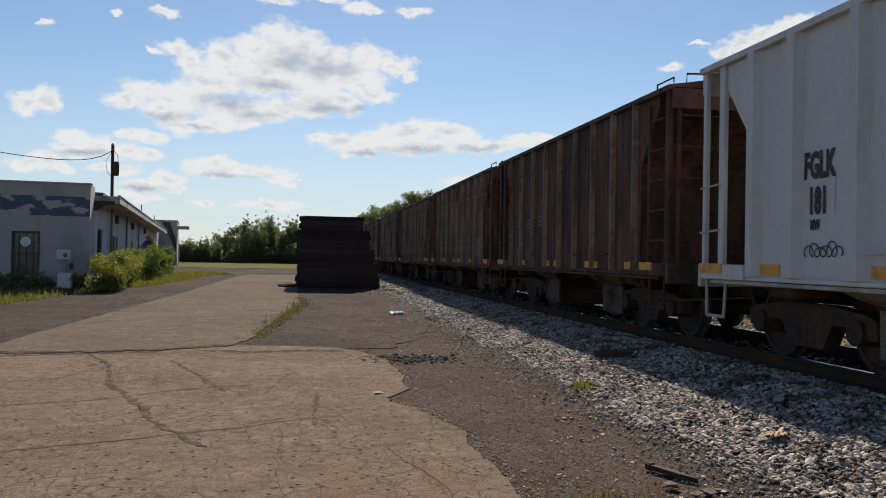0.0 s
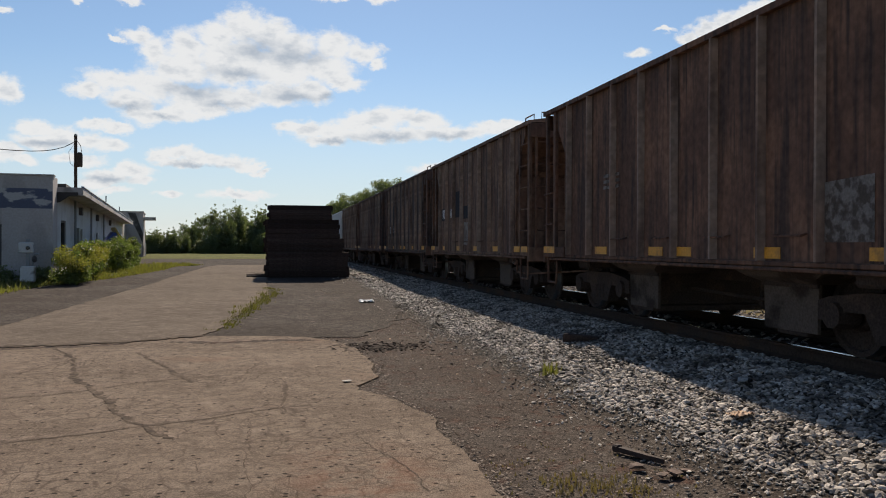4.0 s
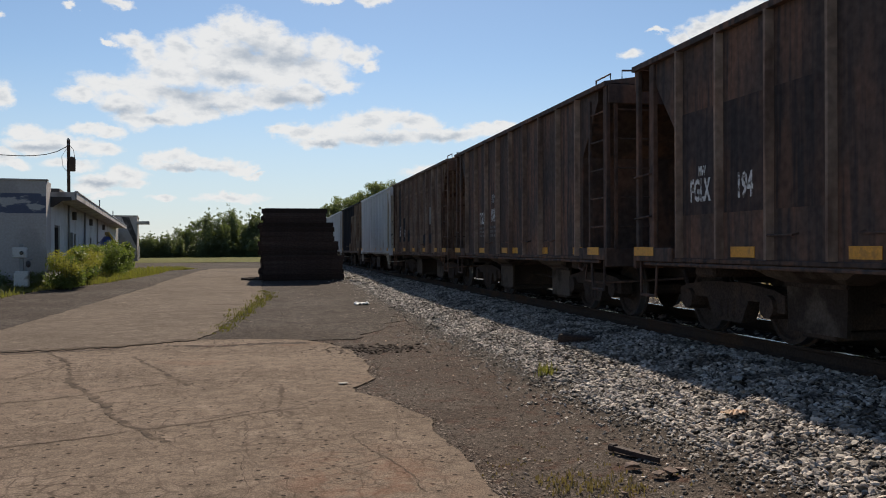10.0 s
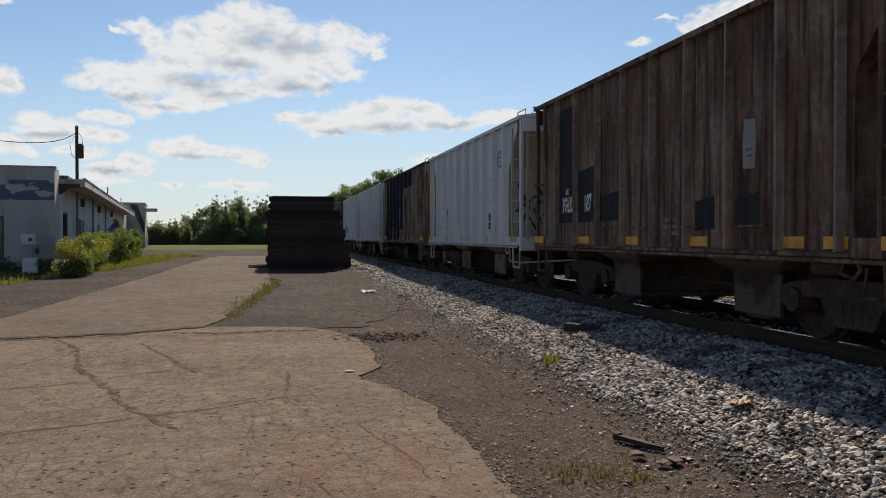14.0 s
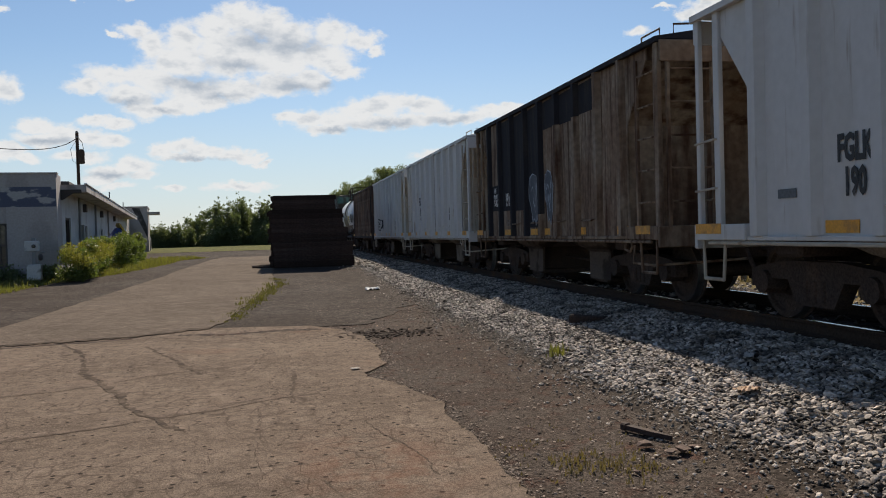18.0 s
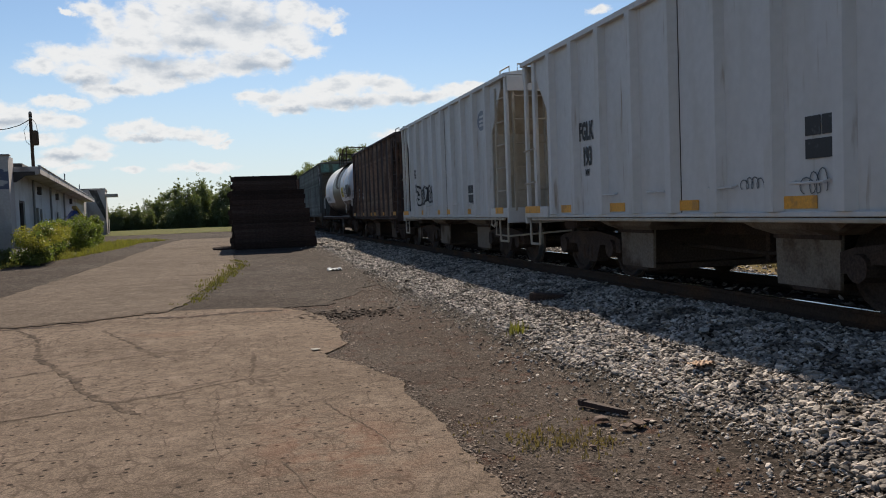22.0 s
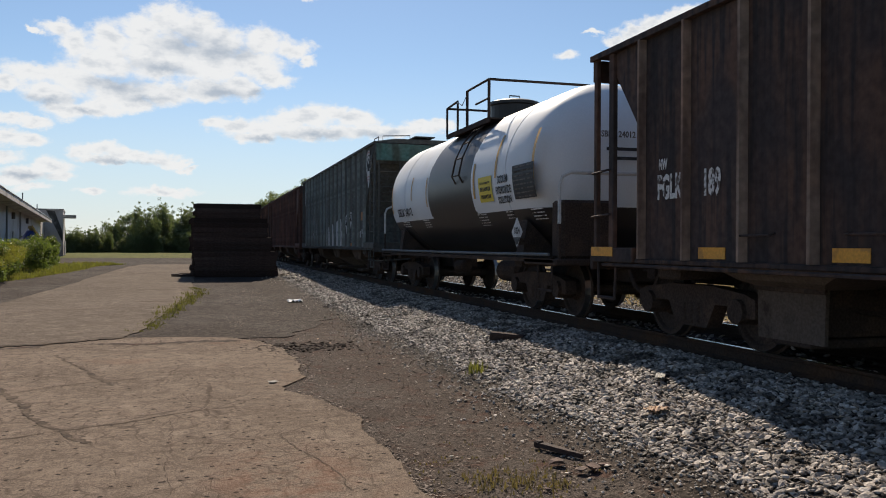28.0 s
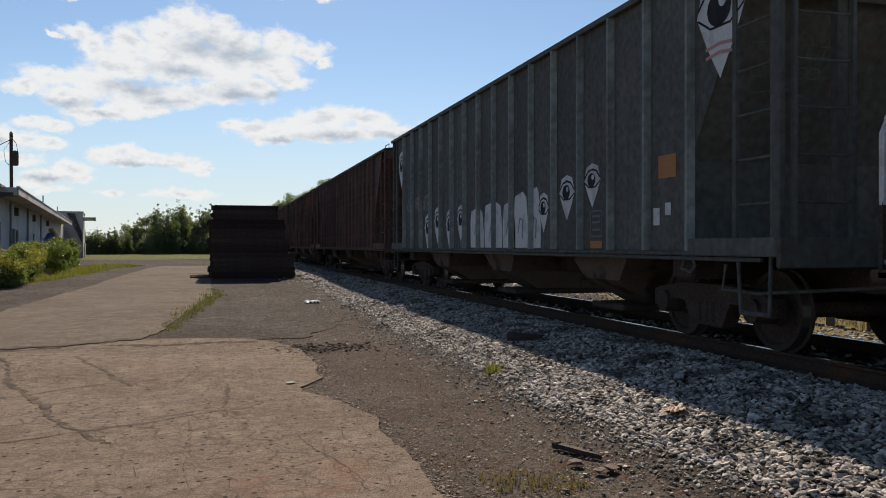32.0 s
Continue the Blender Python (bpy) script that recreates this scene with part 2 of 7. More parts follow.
def mat(name, base, rough=0.8, metal=0.0, spots=None, spot_at=(0.5, 0.62), spot_scale=1.5, stretch=(1, 1, 1), grain=0.25, grain_scale=40.0,
        bump=0.3, bump_scale=60.0, second=None, second_at=(0.55, 0.7), second_scale=6.0, second_stretch=(1, 1, 1), island=0.0, obj=0.0, spec=0.5, bump_dist=0.01):
    """A surface: base colour, blotches of a second and third colour, grain in the value, and fine relief."""
    m = bpy.data.materials.new(name)
    m.use_nodes = True
    nt = m.node_tree
    N, L = nt.nodes.new, nt.links.new
    bs = nt.nodes["Principled BSDF"]
    bs.inputs["Roughness"].default_value, bs.inputs["Metallic"].default_value = rough, metal
    bs.inputs["Specular IOR Level"].default_value = spec
    tc = N("ShaderNodeTexCoord")
    info = N("ShaderNodeObjectInfo")
    shift = N("ShaderNodeMath")
    shift.operation = "MULTIPLY"
    L(info.outputs["Random"], shift.inputs[0])
    shift.inputs[1].default_value = 37.0

    def noise_(scale, detail, st, vary=True):
        mp = N("ShaderNodeMapping")
        L(tc.outputs["Object"], mp.inputs[0])
        mp.inputs["Scale"].default_value = st
        n = N("ShaderNodeTexNoise")
        n.noise_dimensions = "4D" if vary else "3D"
        L(mp.outputs[0], n.inputs["Vector"])
        if vary:
            L(shift.outputs[0], n.inputs["W"])
        n.inputs["Scale"].default_value, n.inputs["Detail"].default_value = scale, detail
        return n.outputs["Fac"]

    def mixc(fac, a, b):
        n = N("ShaderNodeMix")
        n.data_type = "RGBA"
        L(fac, n.inputs[0])
        for i, v in ((6, a), (7, b)):
            if isinstance(v, tuple):
                n.inputs[i].default_value = (*v, 1)
            else:
                L(v, n.inputs[i])
        return n.outputs[2]

    def ramp(v, lo, hi):
        n = N("ShaderNodeMapRange")
        n.interpolation_type = "SMOOTHSTEP"
        L(v, n.inputs[0])
        n.inputs[1].default_value, n.inputs[2].default_value = lo, hi
        return n.outputs[0]

    col = base
    if spots:
        col = mixc(ramp(noise_(spot_scale, 6, stretch), *spot_at), col, spots)
    if second:
        col = mixc(ramp(noise_(second_scale, 5, second_stretch), *second_at), col, second)
    value = N("ShaderNodeMapRange")
    L(noise_(grain_scale, 4, (1, 1, 1), False), value.inputs[0])
    value.inputs[1].default_value, value.inputs[2].default_value = 0.25, 0.75
    value.inputs[3].default_value, value.inputs[4].default_value = 1 - grain, 1 + grain
    v = value.outputs[0]
    for amount, source in ((obj, info.outputs["Random"]), (island, None)):
        if not amount:
            continue
        if source is None:
            source = N("ShaderNodeNewGeometry").outputs["Random Per Island"]
        r = N("ShaderNodeMapRange")
        L(source, r.inputs[0])
        r.inputs[3].default_value, r.inputs[4].default_value = 1 - amount, 1 + amount
        mu = N("ShaderNodeMath")
        mu.operation = "MULTIPLY"
        L(v, mu.inputs[0])
        L(r.outputs[0], mu.inputs[1])
        v = mu.outputs[0]
    hsv = N("ShaderNodeHueSaturation")
    L(v, hsv.inputs["Value"])
    if isinstance(col, tuple):
        hsv.inputs["Color"].default_value = (*col, 1)
    else:
        L(col, hsv.inputs["Color"])
    L(hsv.outputs[0], bs.inputs["Base Color"])
    if bump:
        b = N("ShaderNodeBump")
        b.inputs["Strength"].default_value, b.inputs["Distance"].default_value = bump, bump_dist
        L(noise_(bump_scale, 5, (1, 1, 1), False), b.inputs["Height"])
        L(b.outputs[0], bs.inputs["Normal"])
    return m


def ground_mat(name, tones, cracks=0.0, crack_scale=1.6, crack_width=0.012, bump=0.5, fine=55.0, blotch=0.35, crack_col=(0.045, 0.036, 0.03), speck=0.0, net=0.0, pebble=0.3):
    """Ground: three tones mixed at two scales, grit, and a net of fine cracks."""
    m = bpy.data.materials.new(name)
    m.use_nodes = True
    nt = m.node_tree
    N, L = nt.nodes.new, nt.links.new
    bs = nt.nodes["Principled BSDF"]
    bs.inputs["Roughness"].default_value, bs.inputs["Specular IOR Level"].default_value = 0.95, 0.04
    tc = N("ShaderNodeTexCoord")
    co = tc.outputs["Object"]

    def noise_(scale, detail, rough=0.55):
        n = N("ShaderNodeTexNoise")
        L(co, n.inputs["Vector"])
        n.inputs["Scale"].default_value, n.inputs["Detail"].default_value, n.inputs["Roughness"].default_value = scale, detail, rough
        return n

    def mixc(fac, a, b):
        n = N("ShaderNodeMix")
        n.data_type = "RGBA"
        L(fac, n.inputs[0])
        for i, v in ((6, a), (7, b)):
            if isinstance(v, tuple):
                n.inputs[i].default_value = (*v, 1)
            else:
                L(v, n.inputs[i])
        return n.outputs[2]

    def ramp(v, lo, hi, a=0.0, b=1.0):
        n = N("ShaderNodeMapRange")
        n.interpolation_type = "SMOOTHSTEP"
        L(v, n.inputs[0])
        for i, x in zip((1, 2, 3, 4), (lo, hi, a, b)):
            n.inputs[i].default_value = x
        return n.outputs[0]

    col = mixc(ramp(noise_(blotch, 7).outputs["Fac"], 0.4, 0.62), tones[0], tones[1])
    col = mixc(ramp(noise_(blotch * 6, 6, 0.65).outputs["Fac"], 0.5, 0.68), col, tones[2])
    grit = noise_(fine, 4, 0.8).outputs["Fac"]
    cell = N("ShaderNodeTexVoronoi")
    L(co, cell.inputs["Vector"])
    cell.inputs["Scale"].default_value = fine * 0.75
    both = N("ShaderNodeMath")
    both.operation = "MULTIPLY"
    L(ramp(grit, 0.25, 0.75, 0.5, 1.5), both.inputs[0])
    tone = N("ShaderNodeSeparateColor")
    L(cell.outputs["Color"], tone.inputs[0])
    L(ramp(tone.outputs[0], 0.0, 1.0, 1 - pebble, 1 + pebble), both.inputs[1])
    wide = N("ShaderNodeMath")
    wide.operation = "MULTIPLY"
    L(both.outputs[0], wide.inputs[0])
    L(ramp(noise_(blotch * 16, 5, 0.7).outputs["Fac"], 0.3, 0.7, 0.8, 1.2), wide.inputs[1])
    hsv = N("ShaderNodeHueSaturation")
    L(wide.outputs[0], hsv.inputs["Value"])
    L(col, hsv.inputs["Color"])
    col = hsv.outputs[0]
    height = grit
    if speck:
        vo = N("ShaderNodeTexVoronoi")
        L(co, vo.inputs["Vector"])
        vo.inputs["Scale"].default_value = speck
        sp = ramp(vo.outputs["Distance"], 0.12, 0.24, 0.55, 0.0)
        col = mixc(sp, col, tuple(min(1.0, v * 2.0) for v in tones[1]))
    if cracks:
        warp = noise_(2.2, 4)
        add = N("ShaderNodeVectorMath")
        add.operation = "MULTIPLY_ADD"
        L(warp.outputs["Color"], add.inputs[0])
        add.inputs[1].default_value = (0.22, 0.22, 0.0)
        jag = N("ShaderNodeVectorMath")
        jag.operation = "MULTIPLY_ADD"
        L(noise_(13.0, 4, 0.75).outputs["Color"], jag.inputs[0])
        jag.inputs[1].default_value = (0.035, 0.035, 0.0)
        L(co, jag.inputs[2])
        L(jag.outputs[0], add.inputs[2])
        vo = N("ShaderNodeTexVoronoi")
        vo.feature = "DISTANCE_TO_EDGE"
        L(add.outputs[0], vo.inputs["Vector"])
        vo.inputs["Scale"].default_value = crack_scale
        where = ramp(noise_(1.7, 5, 0.7).outputs["Fac"], 0.42, 0.58, 0.0, cracks)
        line = N("ShaderNodeMath")
        line.operation = "MULTIPLY"
        L(ramp(vo.outputs["Distance"], 0.0, crack_width * crack_scale, 1.0, 0.0), line.inputs[0])
        L(where, line.inputs[1])
        col = mixc(line.outputs[0], col, crack_col)
        if net:
            v2 = N("ShaderNodeTexVoronoi")
            v2.feature = "DISTANCE_TO_EDGE"
            L(add.outputs[0], v2.inputs["Vector"])
            v2.inputs["Scale"].default_value = net
            l2 = N("ShaderNodeMath")
            l2.operation = "MULTIPLY"
            L(ramp(v2.outputs["Distance"], 0.0, 0.05, 1.0, 0.0), l2.inputs[0])
            L(ramp(noise_(0.45, 5, 0.7).outputs["Fac"], 0.4, 0.56, 0.05, 0.75), l2.inputs[1])
            col = mixc(l2.outputs[0], col, crack_col)
            # small dark pits, in some of the cells only
            v3 = N("ShaderNodeTexVoronoi")
            L(co, v3.inputs["Vector"])
            v3.voronoi_dimensions = "2D"
            v3.inputs["Scale"].default_value = 6.0
            pick = N("ShaderNodeSeparateColor")
            L(v3.outputs["Color"], pick.inputs[0])
            pits = N("ShaderNodeMath")
            pits.operation = "MULTIPLY"
            L(ramp(v3.outputs["Distance"], 0.08, 0.13, 1.0, 0.0), pits.inputs[0])
            L(ramp(pick.outputs[0], 0.5, 0.6), pits.inputs[1])
            col = mixc(pits.outputs[0], col, (0.035, 0.028, 0.023))
            rosy = ramp(noise_(0.55, 4, 0.6).outputs["Fac"], 0.58, 0.72, 0.0, 0.3)
            col = mixc(rosy, col, (0.19, 0.105, 0.07))
            # rust-red stain near the worn edge
            gap = N("ShaderNodeVectorMath")
            gap.operation = "MULTIPLY_ADD"
            L(add.outputs[0], gap.inputs[0])
            gap.inputs[1].default_value, gap.inputs[2].default_value = (1.25, 0.75, 0.0), (-1.0, -4.4, 0.0)
            far = N("ShaderNodeVectorMath")
            far.operation = "LENGTH"
            L(gap.outputs[0], far.inputs[0])
            stain = N("ShaderNodeMath")
            stain.operation = "MULTIPLY"
            L(ramp(far.outputs["Value"], 0.1, 1.2, 0.45, 0.0), stain.inputs[0])
            L(ramp(noise_(2.4, 6, 0.75).outputs["Fac"], 0.42, 0.62), stain.inputs[1])
            col = mixc(stain.outputs[0], col, (0.2, 0.098, 0.062))
        hh = N("ShaderNodeMath")
        hh.operation = "MULTIPLY_ADD"
        L(line.outputs[0], hh.inputs[0])
        hh.inputs[1].default_value = -0.7
        L(grit, hh.inputs[2])
        height = hh.outputs[0]
    L(col, bs.inputs["Base Color"])
    b = N("ShaderNodeBump")
    b.inputs["Strength"].default_value, b.inputs["Distance"].default_value = bump, 0.012
    L(height, b.inputs["Height"])
    L(b.outputs[0], bs.inputs["Normal"])
    return m


CONCRETE = ground_mat("worn_concrete", ((0.176, 0.135, 0.104), (0.146, 0.111, 0.085), (0.2, 0.155, 0.121)), cracks=0.85, crack_scale=1.3, crack_width=0.006, bump=0.7, fine=95, speck=26, net=4.2, crack_col=(0.07, 0.053, 0.042), pebble=0.2)
CONCRETE_FAR = ground_mat("old_concrete_lane", ((0.132, 0.104, 0.082), (0.112, 0.088, 0.069), (0.15, 0.119, 0.094)), cracks=0.5, crack_scale=1.1, crack_width=0.012, bump=0.6, fine=60, speck=18, pebble=0.25)
DIRT = ground_mat("gritty_dirt", ((0.066, 0.05, 0.041), (0.083, 0.067, 0.056), (0.07, 0.041, 0.031)), bump=0.7, fine=85, blotch=0.6, speck=30, pebble=0.45)
ASPHALT = ground_mat("broken_asphalt", ((0.054, 0.043, 0.036), (0.07, 0.058, 0.05), (0.042, 0.033, 0.027)), bump=0.8, fine=55, speck=18, pebble=0.55)
TURF = ground_mat("turf", ((0.085, 0.092, 0.026), (0.11, 0.108, 0.034), (0.125, 0.105, 0.048)), bump=1.0, fine=30, blotch=0.25)
DRYTURF = ground_mat("dry_turf", ((0.17, 0.125, 0.06), (0.13, 0.1, 0.045), (0.09, 0.085, 0.035)), bump=1.0, fine=30, blotch=0.25)
TAR = mat("crack_filler", (0.07, 0.054, 0.043), 0.95, spec=0.03, spots=(0.12, 0.092, 0.07), spot_at=(0.42, 0.6), spot_scale=6, grain=0.5, bump=0.8, bump_scale=50)
CRACKLINE = mat("fine_crack_dirt", (0.095, 0.072, 0.056), 0.95, spec=0.03, spots=(0.134, 0.103, 0.081), spot_at=(0.45, 0.6), spot_scale=7, grain=0.4, bump=0.5)
STONE = mat("crushed_stone", (0.277, 0.239, 0.205), 0.75, spec=0.2, spots=(0.101, 0.085, 0.072), spot_scale=3, island=0.78, obj=0.45, grain=0.35, bump=0.5, bump_scale=80)
BED = ground_mat("ballast_bed", ((0.05, 0.04, 0.033), (0.066, 0.054, 0.045), (0.038, 0.03, 0.025)), bump=1.0, fine=24, blotch=0.8, speck=12)
RAILSTEEL = mat("worn_rail", (0.42, 0.41, 0.40), 0.22, 1.0, grain=0.1, bump=0.05)
RAILRUST = mat("rusted_rail", (0.050, 0.034, 0.026), 0.9, spec=0.12, spots=(0.072, 0.040, 0.024), grain=0.4)
TIEWOOD = mat("creosoted_wood", (0.043, 0.028, 0.023), 0.9, spec=0.12, spots=(0.05, 0.036, 0.03), spot_scale=2.0, stretch=(0.4, 5, 5), obj=0.35, grain=0.4, bump=0.8, bump_scale=30)
IRON = mat("dark_running_gear", (0.054, 0.041, 0.035), 0.9, 0.0, spec=0.08, spots=(0.074, 0.052, 0.041), spot_scale=3, grain=0.4, bump=0.3)
TREAD = mat("wheel_tread", (0.33, 0.32, 0.31), 0.35, 1.0, grain=0.15, bump=0.1)
REFLECT = mat("yellow_reflector", (0.62, 0.29, 0.025), 0.5, spots=(0.42, 0.2, 0.03), spot_scale=7, grain=0.2, bump=0.1)
LETTER_BLACK = mat("black_lettering", (0.012, 0.012, 0.014), 0.6, spots=(0.06, 0.06, 0.065), spot_at=(0.58, 0.7), spot_scale=14, grain=0.2, bump=0)
LETTER_WHITE = mat("white_lettering", (0.62, 0.61, 0.59), 0.7, spots=(0.1, 0.08, 0.07), spot_at=(0.48, 0.62), spot_scale=16, grain=0.2, bump=0)
FADED = mat("faded_lettering", (0.17, 0.15, 0.135), 0.8, spots=(0.06, 0.045, 0.035), spot_at=(0.42, 0.6), spot_scale=12, grain=0.3, bump=0)
SPRAY_BLACK = mat("black_spray", (0.03, 0.03, 0.035), 0.7, grain=0.3, bump=0)
SPRAY_WHITE = mat("white_spray", (0.5, 0.5, 0.5), 0.7, spots=(0.37, 0.37, 0.38), spot_scale=4, grain=0.15, bump=0)
SPRAY_GREY = mat("grey_spray", (0.1, 0.11, 0.12), 0.7, grain=0.3, bump=0)
SPRAY_PINK = mat("pink_spray", (0.4, 0.19, 0.19), 0.7, grain=0.2, bump=0)
NAVY = mat("navy_patch", (0.024, 0.024, 0.029), 0.8, spec=0.08, spots=(0.036, 0.033, 0.033), spot_scale=2, stretch=(1, 3, 0.5), grain=0.2, bump=0.1)
WHITE = mat("white_car_paint", (0.5, 0.498, 0.495), 0.55, spec=0.3, spots=(0.46, 0.45, 0.43), spot_at=(0.45, 0.7), spot_scale=1.1, stretch=(1, 2.2, 0.5), grain=0.06, grain_scale=9, bump=0.08, bump_scale=4,
            second=(0.27, 0.22, 0.175), second_at=(0.6, 0.78), second_scale=3.2, second_stretch=(1, 4, 0.35))
CREAM = mat("dusty_cream_steel", (0.4, 0.36, 0.3), 0.7, spec=0.2, spots=(0.32, 0.28, 0.22), spot_scale=1.2, stretch=(2, 2, 0.5), grain=0.1, grain_scale=9, bump=0.1,
            second=(0.2, 0.14, 0.09), second_at=(0.6, 0.8), second_scale=3, second_stretch=(3, 3, 0.4))


def rusty(name, paint, rust, streak, at=(0.4, 0.66), at2=(0.44, 0.66)):
    """Old car paint with rust and vertical streaks."""
    return mat(name, paint, 0.82, spec=0.12, spots=rust, spot_at=at, spot_scale=1.3, stretch=(1, 1.6, 0.8), second=streak, second_at=at2, second_scale=3.4,
               second_stretch=(1, 3.2, 0.2), obj=0.13, grain=0.3, grain_scale=11, bump=0.25, bump_scale=35)


BROWN = rusty("dark_brown_paint", (0.084, 0.048, 0.037), (0.145, 0.075, 0.052), (0.048, 0.036, 0.033))
RUST1 = rusty("rust_brown_paint", (0.114, 0.065, 0.047), (0.192, 0.106, 0.070), (0.063, 0.043, 0.036))
RUST2 = rusty("streaked_rust_paint", (0.136, 0.079, 0.056), (0.229, 0.144, 0.100), (0.062, 0.042, 0.035))
RUST3 = rusty("black_brown_paint", (0.081, 0.059, 0.051), (0.161, 0.090, 0.063), (0.054, 0.044, 0.042))
RUST4 = rusty("patched_rust_paint", (0.123, 0.070, 0.049), (0.204, 0.145, 0.107), (0.048, 0.030, 0.024))
RUST5 = rusty("bleached_rust_paint", (0.182, 0.127, 0.088), (0.259, 0.209, 0.160), (0.066, 0.035, 0.023))
BLACKCAR = rusty("black_car_paint", (0.052, 0.041, 0.040), (0.105, 0.063, 0.047), (0.036, 0.032, 0.032))
GREEN = rusty("dark_green_paint", (0.079, 0.084, 0.079), (0.101, 0.101, 0.094), (0.084, 0.077, 0.070))
TEAL = rusty("faded_teal_paint", (0.081, 0.180, 0.162), (0.108, 0.153, 0.135), (0.072, 0.089, 0.072))
REDCAR = rusty("oxide_red_paint", (0.091, 0.052, 0.044), (0.134, 0.071, 0.055), (0.073, 0.051, 0.046))
TANKWHITE = mat("white_tank_enamel", (0.66, 0.67, 0.69), 0.5, spec=0.3, spots=(0.62, 0.62, 0.62), spot_scale=1.2, stretch=(1, 0.6, 1), grain=0.04, bump=0.03, bump_scale=3)
TANKBLACK = mat("black_tank_enamel", (0.028, 0.024, 0.023), 0.42, spec=0.4, spots=(0.04, 0.034, 0.03), spot_scale=1.5, stretch=(1, 0.7, 1), grain=0.15, bump=0.04, bump_scale=4)
LABELYELLOW = mat("yellow_label", (0.65, 0.5, 0.05), 0.6, grain=0.1, bump=0)
ORANGE = mat("amber_stripe", (0.5, 0.27, 0.05), 0.5, grain=0.15, bump=0)

# ---- small builders ----


def part(name, bm, material, parent, label="", smooth=False):
    """Links a bmesh as one mesh object under a thing or a part."""
    me = bpy.data.meshes.new(name)
    bm.normal_update()
    bm.to_mesh(me)
    bm.free()
    return part_mesh(name, me, material, parent, label, smooth)


def part_mesh(name, me, material, parent, label="", smooth=False):
    for m in (material if isinstance(material, (list, tuple)) else [material]):
        if not me.materials or m.name not in me.materials:
            me.materials.append(m)
    if smooth:
        me.shade_smooth()
    ob = new(name, me)
    ob.parent = parent
    if label:
        ob["label"] = label
    return ob


def thing(name, label, category, group="", m=None):
    ob = new(name)
    ob.empty_display_size = 0.3
    if m is not None:
        ob.matrix_world = m
    return tagged(ob, label, category, group)


def box(bm, x0, x1, y0, y1, z0, z1, m=None):
    vs = [bm.verts.new((x, y, z)) for x in (x0, x1) for y in (y0, y1) for z in (z0, z1)]
    for f in ((0, 1, 3, 2), (4, 6, 7, 5), (0, 4, 5, 1), (2, 3, 7, 6), (0, 2, 6, 4), (1, 5, 7, 3)):
        bm.faces.new([vs[i] for i in f])
    if m is not None:
        for v in vs:
            v.co = m @ v.co
    return bm


def bx(x0, x1, y0, y1, z0, z1, c=0.0, m=None):
    bm = box(bmesh.new(), x0, x1, y0, y1, z0, z1)
    if c:
        bmesh.ops.bevel(bm, geom=bm.edges[:], offset=c, segments=1, affect="EDGES")
    if m is not None:
        bmesh.ops.transform(bm, matrix=m, verts=bm.verts)
    return bm


def tube(bm, pts, r, seg=6):
    """A round bar along the points."""
    pts = [Vector(p) for p in pts]
    rings = []
    for i, p in enumerate(pts):
        a, b = pts[max(i - 1, 0)], pts[min(i + 1, len(pts) - 1)]
        d = (b - a).normalized()
        u = d.cross(Vector((0.31, 0.17, 0.93)))
        if u.length < 0.2:
            u = d.cross(Vector((1, 0, 0)))
        u.normalize()
        v = d.cross(u)
        rings.append([bm.verts.new(p + r * (math.cos(k * math.tau / seg) * u + math.sin(k * math.tau / seg) * v)) for k in range(seg)])
    for a, b in zip(rings, rings[1:]):
        for k in range(seg):
            bm.faces.new((a[k], a[(k + 1) % seg], b[(k + 1) % seg], b[k]))
    bm.faces.new(rings[0][::-1])
    bm.faces.new(rings[-1])
    return bm


def prism(bm, outline, axis, a, b):
    """A slab between a and b along an axis, with the outline in the other two axes (x: y, z; y: x, z; z: x, y)."""
    def at(p, s):
        return {"x": (s, p[0], p[1]), "y": (p[0], s, p[1]), "z": (p[0], p[1], s)}[axis]
    n = len(outline)
    lo = [bm.verts.new(at(p, a)) for p in outline]
    hi = [bm.verts.new(at(p, b)) for p in outline]
    fs = [bm.faces.new(lo), bm.faces.new(hi[::-1])]
    for i in range(n):
        fs.append(bm.faces.new((lo[i], hi[i], hi[(i + 1) % n], lo[(i + 1) % n])))
    bmesh.ops.recalc_face_normals(bm, faces=fs)
    return bm


def lathe(bm, profile, seg, m=None):
    """Turns a profile of (radius, x) about the x axis."""
    rings = [[bm.verts.new((x, r * math.cos(k * math.tau / seg), r * math.sin(k * math.tau / seg))) for k in range(seg)] for r, x in profile]
    fs = []
    for a, b in zip(rings, rings[1:]):
        for k in range(seg):
            fs.append(bm.faces.new((a[k], a[(k + 1) % seg], b[(k + 1) % seg], b[k])))
    fs += [bm.faces.new(rings[0][::-1]), bm.faces.new(rings[-1])]
    bmesh.ops.recalc_face_normals(bm, faces=fs)
    if m is not None:
        for ring in rings:
            for v in ring:
                v.co = m @ v.co
    return bm


def words(name, text, size, material, parent, m, heavy=0.0, width=1.0, label=""):
    """Flat lettering as a mesh; m puts it in the space of its thing. width: narrows or widens the letters."""
    cu = bpy.data.curves.new(name, "FONT")
    cu.body, cu.size, cu.offset, cu.extrude, cu.resolution_u = text, size, heavy, 0.001, 2
    cu.align_x, cu.align_y = "CENTER", "CENTER"
    tmp = bpy.data.objects.new(name, cu)
    me = bpy.data.meshes.new_from_object(tmp)
    me.transform(m @ Matrix.Diagonal((width, 1, 1, 1)))
    bpy.data.objects.remove(tmp)
    bpy.data.curves.remove(cu)
    return part_mesh(name, me, material, parent, label)


